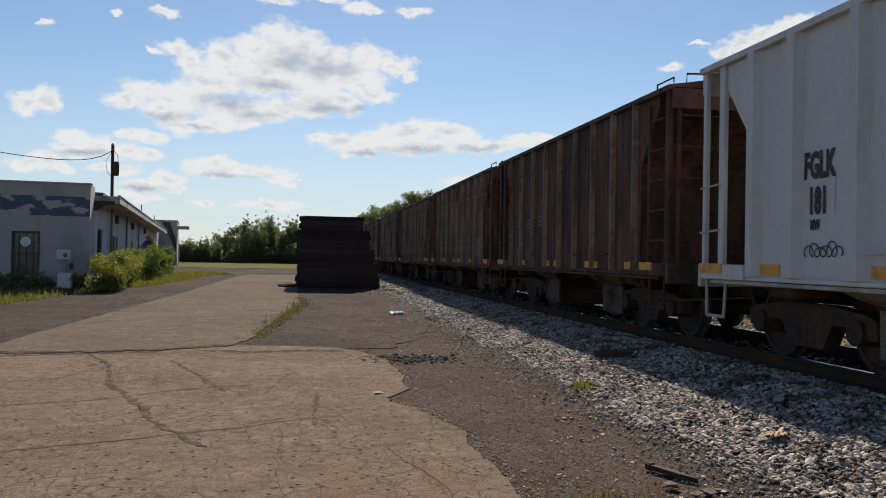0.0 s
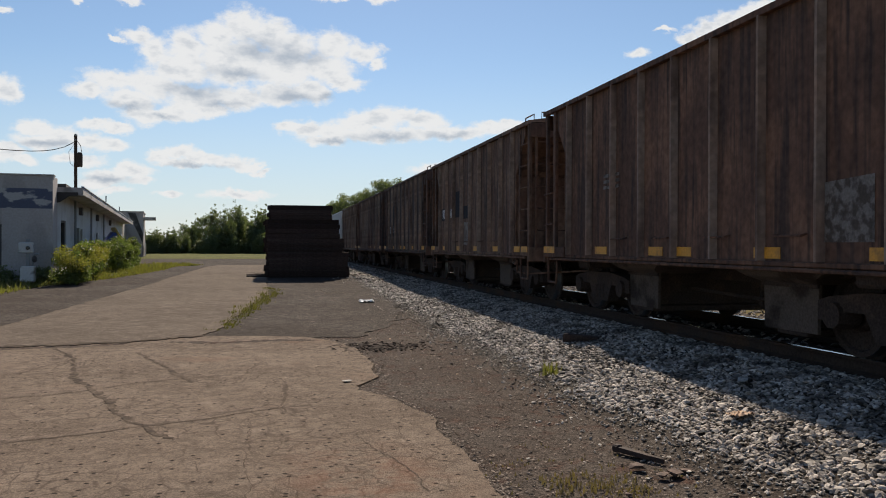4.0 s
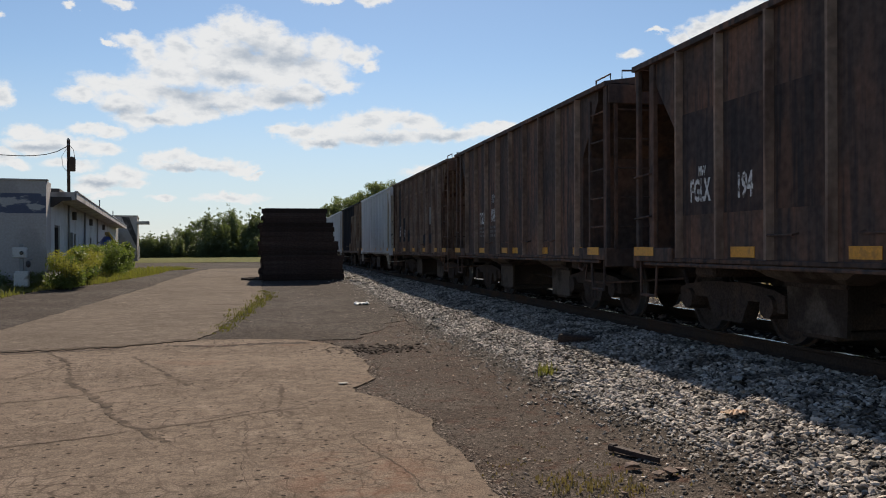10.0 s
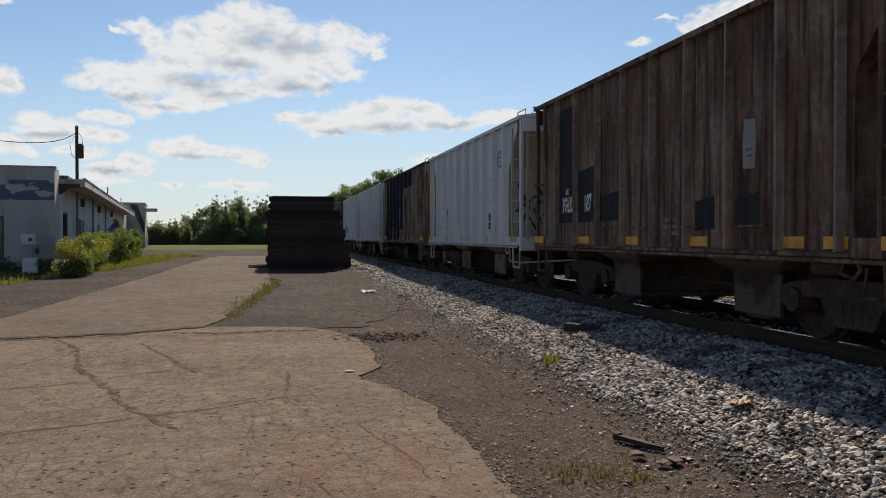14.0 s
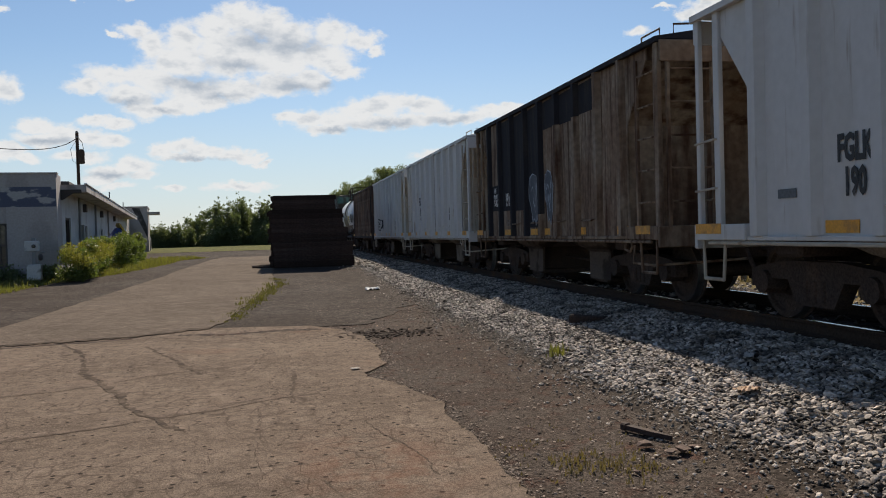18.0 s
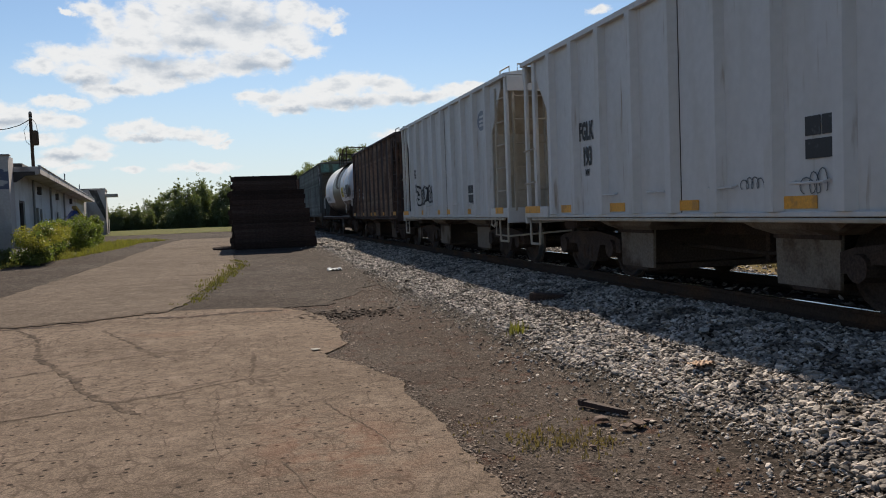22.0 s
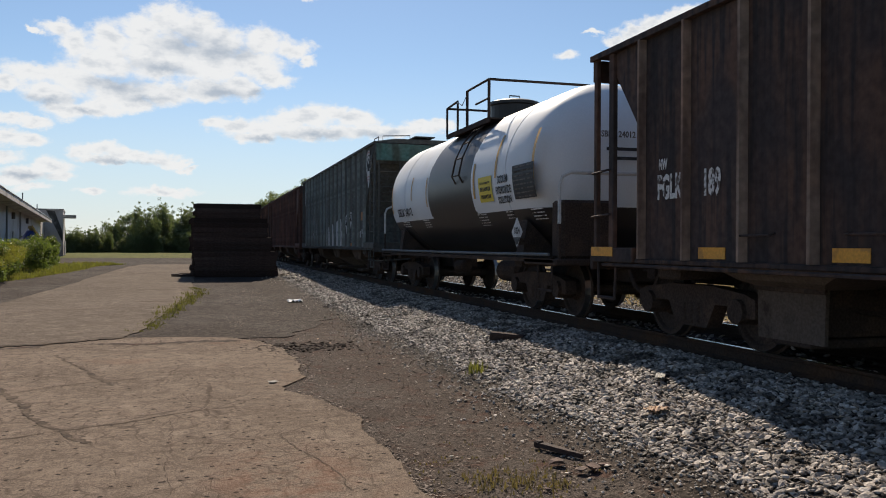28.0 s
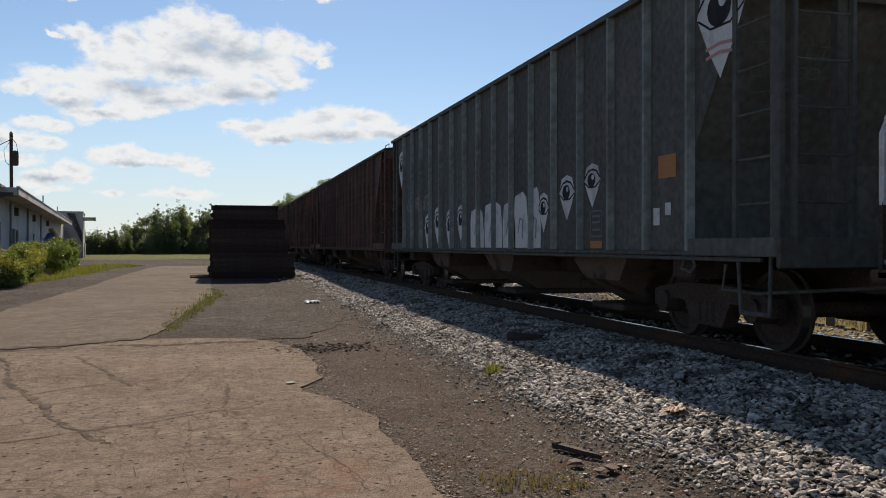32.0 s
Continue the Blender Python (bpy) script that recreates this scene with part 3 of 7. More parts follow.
def side(x, y, z):
    """The pose of a flat mark on the side that faces -x: its right is towards -y."""
    return Matrix(((0, 0, -1, x), (-1, 0, 0, y), (0, 1, 0, z), (0, 0, 0, 1)))


def plate(bm, w, h, m, y=0.0, z=0.0):
    """A flat rectangle 2 mm thick in the plane of m."""
    return box(bm, y - w / 2, y + w / 2, z - h / 2, z + h / 2, -0.001, 0.001, m)


def stroke(bm, pts, w, m):
    """A painted line of width w through points of the plane m."""
    pts = [Vector((*p, 0)) for p in pts]
    prev = None
    for i, p in enumerate(pts):
        d = (pts[min(i + 1, len(pts) - 1)] - pts[max(i - 1, 0)]).normalized()
        n = Vector((-d.y, d.x, 0)) * w / 2
        cur = (bm.verts.new(m @ (p + n)), bm.verts.new(m @ (p - n)))
        if prev:
            bm.faces.new((prev[0], cur[0], cur[1], prev[1]))
        prev = cur
    return bm


def blob(bm, pts, m):
    """A flat patch with the given outline in the plane m."""
    bm.faces.new([bm.verts.new(m @ Vector((*p, 0))) for p in pts])
    return bm


def ellipse(cx, cy, rx, ry, n=20, a=0.0):
    return [(cx + rx * math.cos(k * math.tau / n + a), cy + ry * math.sin(k * math.tau / n + a)) for k in range(n)]
# ---- the train ----
MESHES = {}


def shared(key, make):
    """One mesh for all repeats of a piece."""
    if key not in MESHES:
        bm = make()
        me = bpy.data.meshes.new(key[0])
        bm.normal_update()
        bm.to_mesh(me)
        bm.free()
        MESHES[key] = me
    return MESHES[key]


WHEEL_R = 0.42
WHEELSETS = []
CARS = []


def wheelset_mesh():
    bm = bmesh.new()
    lathe(bm, [(0.06, -1.08), (0.08, -1.0), (0.085, 1.0), (0.06, 1.08)], 10)
    for s in (-1, 1):
        lathe(bm, [(0.12, s * 0.84), (0.14, s * 0.835), (0.17, s * 0.78), (0.34, s * 0.79), (0.36, s * 0.825), (0.412, s * 0.825), (0.42, s * 0.76), (0.425, s * 0.735), (0.45, s * 0.72), (0.445, s * 0.695),
                   (0.36, s * 0.69), (0.34, s * 0.73), (0.15, s * 0.72), (0.12, s * 0.66)], 24)
    for f in bm.faces:
        c = f.calc_center_median()
        if abs(f.normal.x) < 0.35 and math.hypot(c.y, c.z) > 0.4 and 0.73 < abs(c.x) < 0.83:
            f.material_index = 1
    return bm


def sideframe_mesh():
    bm = bmesh.new()
    prism(bm, [(-1.12, 0.36), (-1.12, 0.55), (-0.95, 0.6), (-0.4, 0.66), (0.4, 0.66), (0.95, 0.6), (1.12, 0.55), (1.12, 0.36), (0.82, 0.36), (0.72, 0.46), (0.45, 0.46), (0.3, 0.2), (-0.3, 0.2), (-0.45, 0.46), (-0.72, 0.46), (-0.82, 0.36)], "x", -0.09, 0.09)
    for s in (-0.86, 0.86):
        lathe(bm, [(0.13, -0.14), (0.14, 0.1), (0.1, 0.14)], 10, Matrix.Translation((0, s, 0.42)))
    for s in (-0.14, 0.0, 0.14):
        tube(bm, [(-0.06, s, 0.24), (-0.06, s, 0.46)], 0.055, 8)
    return bm


def truck(car, y):
    """A two-axle truck under a car."""
    t = part_mesh("truck", shared(("truck", 0), lambda: box(box(bx(-1.05, 1.05, -0.2, 0.2, 0.4, 0.6, 0.03), -0.3, 0.3, -0.3, 0.3, 0.6, 0.72), -0.9, 0.9, -0.5, -0.44, 0.3, 0.36)), IRON, car)
    t.location = (0, y, 0)
    for s in (-1, 1):
        f = part_mesh("side_frame", shared(("side_frame", 0), sideframe_mesh), IRON, t)
        f.location = (s * 0.99, 0, 0)
        w = part_mesh("wheelset", shared(("wheelset", 0), wheelset_mesh), [IRON, TREAD], t, "worn steel wheels with bright treads")
        w.location = (0, s * 0.86, WHEEL_R)
        WHEELSETS.append((w, s * 0.86))
    return t


def coupler(car, y, s):
    bm = bx(-0.1, 0.1, min(y, y + s * 0.3), max(y, y + s * 0.3), 0.7, 0.86, 0.02)
    box(bm, -0.16, 0.17, min(y + s * 0.26, y + s * 0.46), max(y + s * 0.26, y + s * 0.46), 0.62, 0.93)
    tube(bm, [(-0.3, y, 0.72), (-0.32, y + s * 0.2, 0.5), (-0.22, y + s * 0.42, 0.32)], 0.03, 6)
    part("coupler", bm, IRON, car)


def ladder(car, x0, x1, y0, y1, z0, z1, rungs, material, name="ladder"):
    """Two flat stiles and round rungs between (x0, y0) and (x1, y1)."""
    lad = part(name, bx(x0 - 0.02, x0 + 0.02, y0 - 0.03, y0 + 0.03, z0, z1), material, car)
    part("stile", bx(x1 - 0.02, x1 + 0.02, y1 - 0.03, y1 + 0.03, z0, z1), material, lad)
    for z in rungs:
        part("rung", tube(bmesh.new(), [(x0, y0, z), (x0 + (x1 - x0) * 0.1, y0 + (y1 - y0) * 0.1, z - 0.02), (x1 - (x1 - x0) * 0.1, y1 - (y1 - y0) * 0.1, z - 0.02), (x1, y1, z)], 0.014, 6), material, lad)
    return lad


def loop(car, pts, material, name, r=0.014):
    return part(name, tube(bmesh.new(), pts, r, 6), material, car)


# reflective strips along a car's side: place and length
STRIPS = ((4.62, 0.56), (2.4, 0.45), (0.55, 0.4), (-0.17, 0.44), (-1.95, 0.46), (-3.64, 0.4), (-4.45, 0.44))


def hopper(label, centre, skin, ends=None, half=4.95, edge=3.87, ribs=(0.0, 0.94, 1.88, 2.82, 3.72), eave=3.485, sill=0.905, notch=2.5, tip=(4.5, 3.3),
           rib_w=0.13, marks=True, outlets=(-1.75, 1.75), trucks=3.35, rib_skin=None, roof=None, navy_from=None, strips=STRIPS, boxed=True):
    """A covered hopper car: ribbed sides cut away at the ends, sloped end sheets, end platforms with ladders, hoppers and trucks below."""
    ends = ends or skin
    car = thing("hopper_car", label, "freight car", "cars of the train")
    W = 1.46
    out = [(-edge, sill), (edge, sill), (edge, notch), tip, (tip[0], eave), (-tip[0], eave), (-tip[0], tip[1]), (-edge, notch)]
    for s in (-1, 1):
        part("side_sheet", prism(bmesh.new(), out, "x", s * W, s * (W - 0.02)), skin, car)
        part("side_sill", bx(min(s * 1.38, s * 1.5), max(s * 1.38, s * 1.5), -edge, edge, sill - 0.02, sill + 0.03, 0.008), skin, car)
        for e_ in (-1, 1):
            part("platform_sill", bx(min(s * 1.38, s * 1.53), max(s * 1.38, s * 1.53), min(e_ * (edge + 0.002), e_ * (half - 0.064)), max(e_ * (edge + 0.002), e_ * (half - 0.064)), sill - 0.02, sill + 0.16, 0.012), skin, car)
        bm = bmesh.new()
        tube(bm, [(s * 1.5, -half + 0.3, sill - 0.05), (s * 1.5, half - 0.3, sill - 0.05)], 0.022, 6)
        part("pipe", bm, ends, car)
        # end sheet: upright above, sloping in below
        t0, k = tip[0] - 0.03, notch - 0.05
        ol = [(s * t0, eave), (s * t0, tip[1]), (s * (edge - 0.02), notch), (s * (edge - 0.02), sill + 0.1), (s * (edge - 0.06), sill + 0.1), (s * (edge - 0.06), notch), (s * (t0 - 0.04), tip[1]), (s * (t0 - 0.04), eave)]
        part("end_sheet", prism(bmesh.new(), ol, "x", -W + 0.022, W - 0.022), ends, car)
        part("end_sill", bx(-1.528, 1.528, s * half - 0.06 if s > 0 else -half, half if s > 0 else -half + 0.06, sill - 0.12, sill + 0.16, 0.012), skin, car)
        part("end_deck", bx(-1.37, 1.37, min(s * (edge - 0.4), s * (half - 0.07)), max(s * (edge - 0.4), s * (half - 0.07)), sill + 0.06, sill + 0.1), ends, car)
        for px in (-0.55, 0.55):
            part("end_post", bx(px - 0.06, px + 0.06, s * (t0 + 0.02) - 0.05, s * (t0 + 0.02) + 0.05, sill + 0.1, eave - 0.02, 0.01), ends, car)
        part("end_cap", bx(-1.5, 1.5, s * half - 0.03 - 0.02, s * half - 0.03 + 0.02, eave - 0.3, eave - 0.02, 0.008), skin, car)
        coupler(car, s * half, s)
        truck(car, s * trucks)
        part("body_bolster", bx(-1.38, 1.38, s * trucks - 0.22, s * trucks + 0.22, 0.72, sill + 0.05, 0.03), IRON, car)
    rs = rib_skin or skin
    ys = sorted({y * q for y in ribs for q in (-1, 1)})
    for y in ys:
        for s in (-1, 1):
            me = shared(("rib", rib_w, eave, sill, rs.name), lambda: prism(bmesh.new(), [(0.0, -rib_w), (-0.085, -rib_w * 0.5), (-0.085, rib_w * 0.5), (0.0, rib_w)], "z", sill + 0.032, eave - 0.035))
            if navy_from is not None and y > navy_from:
                me = shared(("rib", rib_w, eave, sill, "navy"), lambda: prism(bmesh.new(), [(0.0, -rib_w), (-0.085, -rib_w * 0.5), (-0.085, rib_w * 0.5), (0.0, rib_w)], "z", sill + 0.032, eave - 0.035))
                r = part_mesh("rib", me, NAVY, car)
            else:
                r = part_mesh("rib", me, rs, car)
            r.matrix_local = pose(s * -(-W), y, 0, 0, 0, 180 if s > 0 else 0)
    if skin is WHITE:
        part("sheet_seam", bx(-W - 0.004, -W + 0.001, -0.16, -0.145, sill + 0.03, eave - 0.04), IRON, car, "dark seam between side sheets")
    else:
        # plates between the ribs
        for a, b in zip(ys, ys[1:]):
            w = round(b - a - 2 * rib_w - 0.01, 3)
            if w > 0.3:
                me = shared(("plate", w, eave, sill, skin.name), lambda: bx(-W - 0.003, -W + 0.001, -w / 2, w / 2, sill + 0.034, eave - 0.045))
                part_mesh("plate", me, skin, car).location = (0, (a + b) / 2, 0)
    e = eave
    part("roof", prism(bmesh.new(), [(-1.54, e - 0.04), (-1.54, e + 0.03), (-0.9, e + 0.13), (0.9, e + 0.13), (1.54, e + 0.03), (1.54, e - 0.04), (1.47, e - 0.04), (1.47, e), (-1.47, e), (-1.47, e - 0.04)], "y", -half, half), roof or skin, car)
    part("running_board", bx(-0.3, 0.3, -half, half, e + 0.2, e + 0.23), ends, car)
    for i in range(-2, 3):
        part("roof_hatch", lathe(bmesh.new(), [(0.4, 0), (0.42, 0.08), (0.3, 0.13)], 14, pose(0.75 if i % 2 else -0.75, i * half * 0.36, e + 0.1, 0, -90, 0)), ends, car)
    belly = bx(-1.2, 1.2, -edge + 1.2, edge - 1.2, sill + 0.16, sill + 0.2)
    box(belly, -0.28, 0.28, -half, half, 0.62, sill)
    part("centre_sill", belly, IRON, car)
    for y in outlets:
        bm = bmesh.new()
        if boxed:
            rings = ((1.08, 0.47, 0.7), (1.2, 0.62, 0.76), (1.36, 1.25, sill + 0.1))
        else:
            rings = ((0.62, 0.42, 0.3), (1.18, 0.52, 0.62), (1.3, 1.15, sill + 0.18))
        loops = [[bm.verts.new((a * px, y + b * py, z)) for px, py in ((-1, -1), (1, -1), (1, 1), (-1, 1))] for a, b, z in rings]
        for u, v in zip(loops, loops[1:]):
            for i in range(4):
                bm.faces.new((u[i], u[(i + 1) % 4], v[(i + 1) % 4], v[i]))
        bm.faces.new(loops[0][::-1])
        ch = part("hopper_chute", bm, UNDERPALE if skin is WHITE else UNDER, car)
        if boxed:
            tone_ = UNDERPALE if skin is WHITE else UNDER
            part("gate_body", bx(-1.0, 1.0, y - 0.2, y + 0.2, 0.24, 0.74, 0.012), IRON, ch)
            for sx in (-1, 1):
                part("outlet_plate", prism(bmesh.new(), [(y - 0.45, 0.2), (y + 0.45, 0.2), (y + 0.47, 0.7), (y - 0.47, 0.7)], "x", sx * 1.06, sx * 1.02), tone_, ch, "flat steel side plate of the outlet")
                part("outlet_flange", bx(min(sx * 1.05, sx * 1.085), max(sx * 1.05, sx * 1.085), y - 0.48, y + 0.48, 0.66, 0.71, 0.006), IRON, ch)
        part("outlet_gate", bx(-1.04, 1.04, y - 0.26, y + 0.26, 0.15, 0.235, 0.015) if boxed else bx(-1.1, 1.1, y - 0.5, y + 0.5, 0.2, 0.29, 0.02), IRON, ch)
    if boxed:
        part("brake_lever", tube(bmesh.new(), [(-0.4, -0.25, 0.72), (-0.42, -0.27, 0.34)], 0.05, 6), IRON, car)
        part("brake_rod", tube(bmesh.new(), [(-0.45, -2.3, 0.5), (-0.5, -0.3, 0.44), (-0.45, 2.3, 0.5)], 0.025, 6), IRON, car)
    # corner posts, ladders and grab irons: full ladder at the leading end of the near side, two grabs at the other, and turned about on the far side
    for q in (-1, 1):
        x = q * 1.47
        f, r_ = (-1, 1) if q < 0 else (1, -1)
        part("corner_post", bx(x - 0.03, x + 0.03, f * (half - 0.1) - 0.06, f * (half - 0.1) + 0.06, sill + 0.1, e, 0.008), skin, car)
        part("corner_post", bx(x - 0.03, x + 0.03, r_ * (half - 0.08) - 0.04, r_ * (half - 0.08) + 0.04, sill + 0.1, e, 0.008), skin, car)
        part("corner_post", bx(x - 0.03, x + 0.03, r_ * (half - 0.5) - 0.06, r_ * (half - 0.5) + 0.06, sill + 0.1, e, 0.008), skin, car)
        ladder(car, x, x, f * (half - 0.16), f * (half - 0.74), sill + 0.1, e - 0.15, [sill + 0.5 + 0.43 * i for i in range(6) if sill + 0.5 + 0.43 * i < e - 0.1], ends)
        ladder(car, x * 0.93, x * 0.5, f * (half - 0.02), f * (half - 0.02), sill + 0.1, e - 0.1, [sill + 0.5 + 0.43 * i for i in range(6) if sill + 0.5 + 0.43 * i < e - 0.1], ends, "end_ladder")
        for z in (sill + 0.55, sill + 1.1):
            loop(car, [(x, r_ * (half - 0.06), z), (x + q * 0.06, r_ * (half - 0.06), z), (x + q * 0.06, r_ * (half - 0.5), z + 0.02), (x, r_ * (half - 0.5), z + 0.02)], ends, "grab_iron")
        for s, y0, y1 in ((f, half - 0.7, half - 0.2), (r_, half - 0.6, half - 0.12)):
            bm = bmesh.new()
            for y, yy in ((y0, y0 + 0.05), (y1, y1 - 0.02)):
                tube(bm, [(x, s * y, sill), (x, s * yy, 0.43)], 0.02, 6)
            tube(bm, [(x, s * (y0 + 0.05), 0.44), (x, s * (y1 - 0.02), 0.44)], 0.022, 6)
            part("sill_step", bm, ends, car)
        for ya, yb, xx in ((half - 0.85, half - 0.3, x * 0.9), (half - 0.05, half - 0.05, 0)):
            if xx:
                loop(car, [(xx, f * ya, e + 0.03), (xx, f * ya, e + 0.2), (xx, f * yb, e + 0.2), (xx, f * yb, e + 0.03)], ends, "roof_grab")
            else:
                loop(car, [(x * 0.85, f * ya, e + 0.03), (x * 0.85, f * ya, e + 0.2), (x * 0.3, f * ya, e + 0.24), (x * 0.3, f * ya, e + 0.1)], ends, "roof_grab")
        loop(car, [(x, f * (edge - 0.1), sill - 0.02), (x, f * (edge - 0.16), sill - 0.16), (x, f * (edge + 0.02), sill - 0.2), (x, f * (edge + 0.1), sill - 0.12), (x, f * (edge + 0.04), sill - 0.02)], ends, "tow_loop", 0.02)
        loop(car, [(x, f * (half - 0.9), sill - 0.1), (x, f * (half - 0.95), sill - 0.35), (x * 0.9, f * (half - 0.6), sill - 0.38), (x * 0.2, f * (half + 0.05), sill - 0.3)], ends, "uncoupling_lever", 0.018)
        if marks:
            for y, w in strips:
                yy, deep = (y if q < 0 else -y), (1.531 if abs(y) > edge else 1.464)
                part("reflector", bx(min(q * deep, q * (deep + 0.006)), max(q * deep, q * (deep + 0.006)), yy - w / 2, yy + w / 2, sill + 0.055, sill + 0.17), REFLECT, car)
            for i in range(4):
                y = -2.6 + i * 1.35
                loop(car, [(q * 1.47, y, sill + 0.3), (q * 1.53, y, sill + 0.28), (q * 1.53, y + 0.45, sill + 0.28), (q * 1.47, y + 0.45, sill + 0.3)], skin, "tie_down", 0.012)
    part("brake_cylinder", lathe(bmesh.new(), [(0.12, -0.3), (0.15, -0.25), (0.15, 0.25), (0.1, 0.3)], 12, pose(-0.5, trucks - 1.1, 0.72, 0, 0, 90)), IRON, car)
    CARS.append((car, centre))
    return car


XS = -1.466     # plane of the side sheets, just proud


def stencil(car, y, z, w, h, material=LETTER_BLACK, frame_=None):
    """A small data panel, with bars for its lines."""
    if frame_:
        part("data_panel", plate(bmesh.new(), w, h, side(XS - 0.002, y, z)), frame_, car)
    for i in range(3):
        for j in range(2):
            part("data_line", plate(bmesh.new(), w * 0.38, h * 0.16, side(XS - 0.005, y, z), (j - 0.5) * w * 0.46, (i - 1) * h * 0.29), material, car)


def data_box(car, y, z):
    bm = bmesh.new()
    plate(bm, 0.2, 0.17, side(XS - 0.004, y, z), -0.11, 0.1)
    plate(bm, 0.2, 0.17, side(XS - 0.004, y, z), 0.11, 0.1)
    plate(bm, 0.42, 0.17, side(XS - 0.004, y, z), 0, -0.1)
    part("data_panel", bm, LETTER_BLACK, car)


def oval_badge(car, y, z):
    part("oval_badge", blob(bmesh.new(), ellipse(0, 0, 0.29, 0.2, 28), side(XS - 0.003, y, z)), mat_badge, car, "oval grey-blue badge")
    bm = bmesh.new()
    for zz, w in ((0.08, 0.26), (-0.01, 0.34), (-0.09, 0.28)):
        plate(bm, w, 0.045, side(XS - 0.006, y, z), 0, zz)
    part("badge_bars", bm, SPRAY_WHITE, car)


mat_badge = mat("badge_blue", (0.17, 0.19, 0.23), 0.6, grain=0.2, bump=0)


def scrawl(car, y, z, w, h, n, material, seed, width=0.025, plane=XS - 0.004):
    """A sprayed tag of loops, n letters wide."""
    rnd = random.Random(seed)
    bm = bmesh.new()
    pts, k = [], 12
    for i in range(n):
        tall, fat, lean = rnd.uniform(0.55, 1.0), rnd.uniform(0.35, 0.75), rnd.uniform(-0.25, 0.25)
        for j in range(k):
            a = j / k * math.tau
            u = (i + j / k) / n
            zz = -h * 0.5 + h * tall * 0.5 * (1 - math.cos(a))
            pts.append((-w / 2 + w * u - w / n * fat * math.sin(a) + lean * zz, zz))
    pts.append((w / 2 + 0.06 * w, -h * 0.35))
    stroke(bm, pts, width, side(plane, y, z))
    return part("spray_tag", bm, material, car)


def bubble_tag(car, y, z):
    """A sprayed tag of fat rounded letters; where it crosses the ribs it lies on their faces."""
    def on_sheet(bm, plane_y):
        bmesh.ops.subdivide_edges(bm, edges=[e for e in bm.edges if e.calc_length() > 0.05], cuts=2)
        for v in bm.verts:
            off = min(abs(v.co.y - r) for r in (0.93, 1.86, 2.79))
            v.co.x = XS - plane_y - (0.085 if off < 0.07 else 0.085 * max(0.0, (0.135 - off) / 0.065))
        return bm
    letters = ((-0.74, 0.0, 0.17, 0.26, -0.15), (-0.44, -0.03, 0.16, 0.2, 0.1), (-0.17, 0.02, 0.16, 0.24, 0.0), (0.12, 0.0, 0.16, 0.23, 0.12), (0.4, 0.0, 0.15, 0.22, -0.1), (0.64, -0.02, 0.12, 0.2, 0.2))
    s_ = side(XS - 0.004, y, z)
    for k, (cx, cz, rx, rz, lean) in enumerate(letters):
        rim = [(cx + rx * math.cos(a) + lean * rz * math.sin(a) + 0.02 * math.cos(3 * a + k), cz + rz * math.sin(a) + 0.025 * math.sin(2 * a + k)) for a in [j * math.tau / 22 for j in range(23)]]
        part("sprayed_letter", on_sheet(stroke(bmesh.new(), rim, 0.05, s_), 0.006), SPRAY_BLACK, car, "black sprayed letter outline")
        inner = [(cx - rx * 0.45, cz + rz * 0.3), (cx + rx * 0.1, cz + rz * 0.5), (cx + rx * 0.3, cz + rz * 0.05), (cx - rx * 0.2, cz - rz * 0.1), (cx + rx * 0.3, cz - rz * 0.45)]
        part("sprayed_stroke", on_sheet(stroke(bmesh.new(), inner, 0.045, s_), 0.006), SPRAY_BLACK, car)
    part("sprayed_stroke", on_sheet(stroke(bmesh.new(), [(0.9, 0.16), (0.9, -0.14)], 0.04, s_), 0.006), SPRAY_BLACK, car)


def initials(car, text, y, z, size, material, heavy=0.014, width=0.58):
    return words("lettering", text, size, material, car, side(XS - 0.006, y, z), heavy, width)


PITCH, REAR = 10.803, 9.82
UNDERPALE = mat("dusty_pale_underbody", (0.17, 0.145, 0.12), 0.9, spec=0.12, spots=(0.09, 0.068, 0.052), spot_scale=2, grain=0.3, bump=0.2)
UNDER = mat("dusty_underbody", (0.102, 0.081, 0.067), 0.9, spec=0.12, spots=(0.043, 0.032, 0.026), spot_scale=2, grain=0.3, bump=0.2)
# rib paints paler than the panels: wear, plus edge light put into the colour
WORN_LIT = rusty("worn_lit_rib_paint", (0.252, 0.189, 0.149), (0.286, 0.189, 0.137), (0.126, 0.086, 0.069))
WORN_LIT_GREEN = rusty("worn_lit_green_rib", (0.203, 0.230, 0.223), (0.230, 0.250, 0.236), (0.149, 0.155, 0.149))


def centre_of(k):
    return REAR + PITCH * k - 4.95


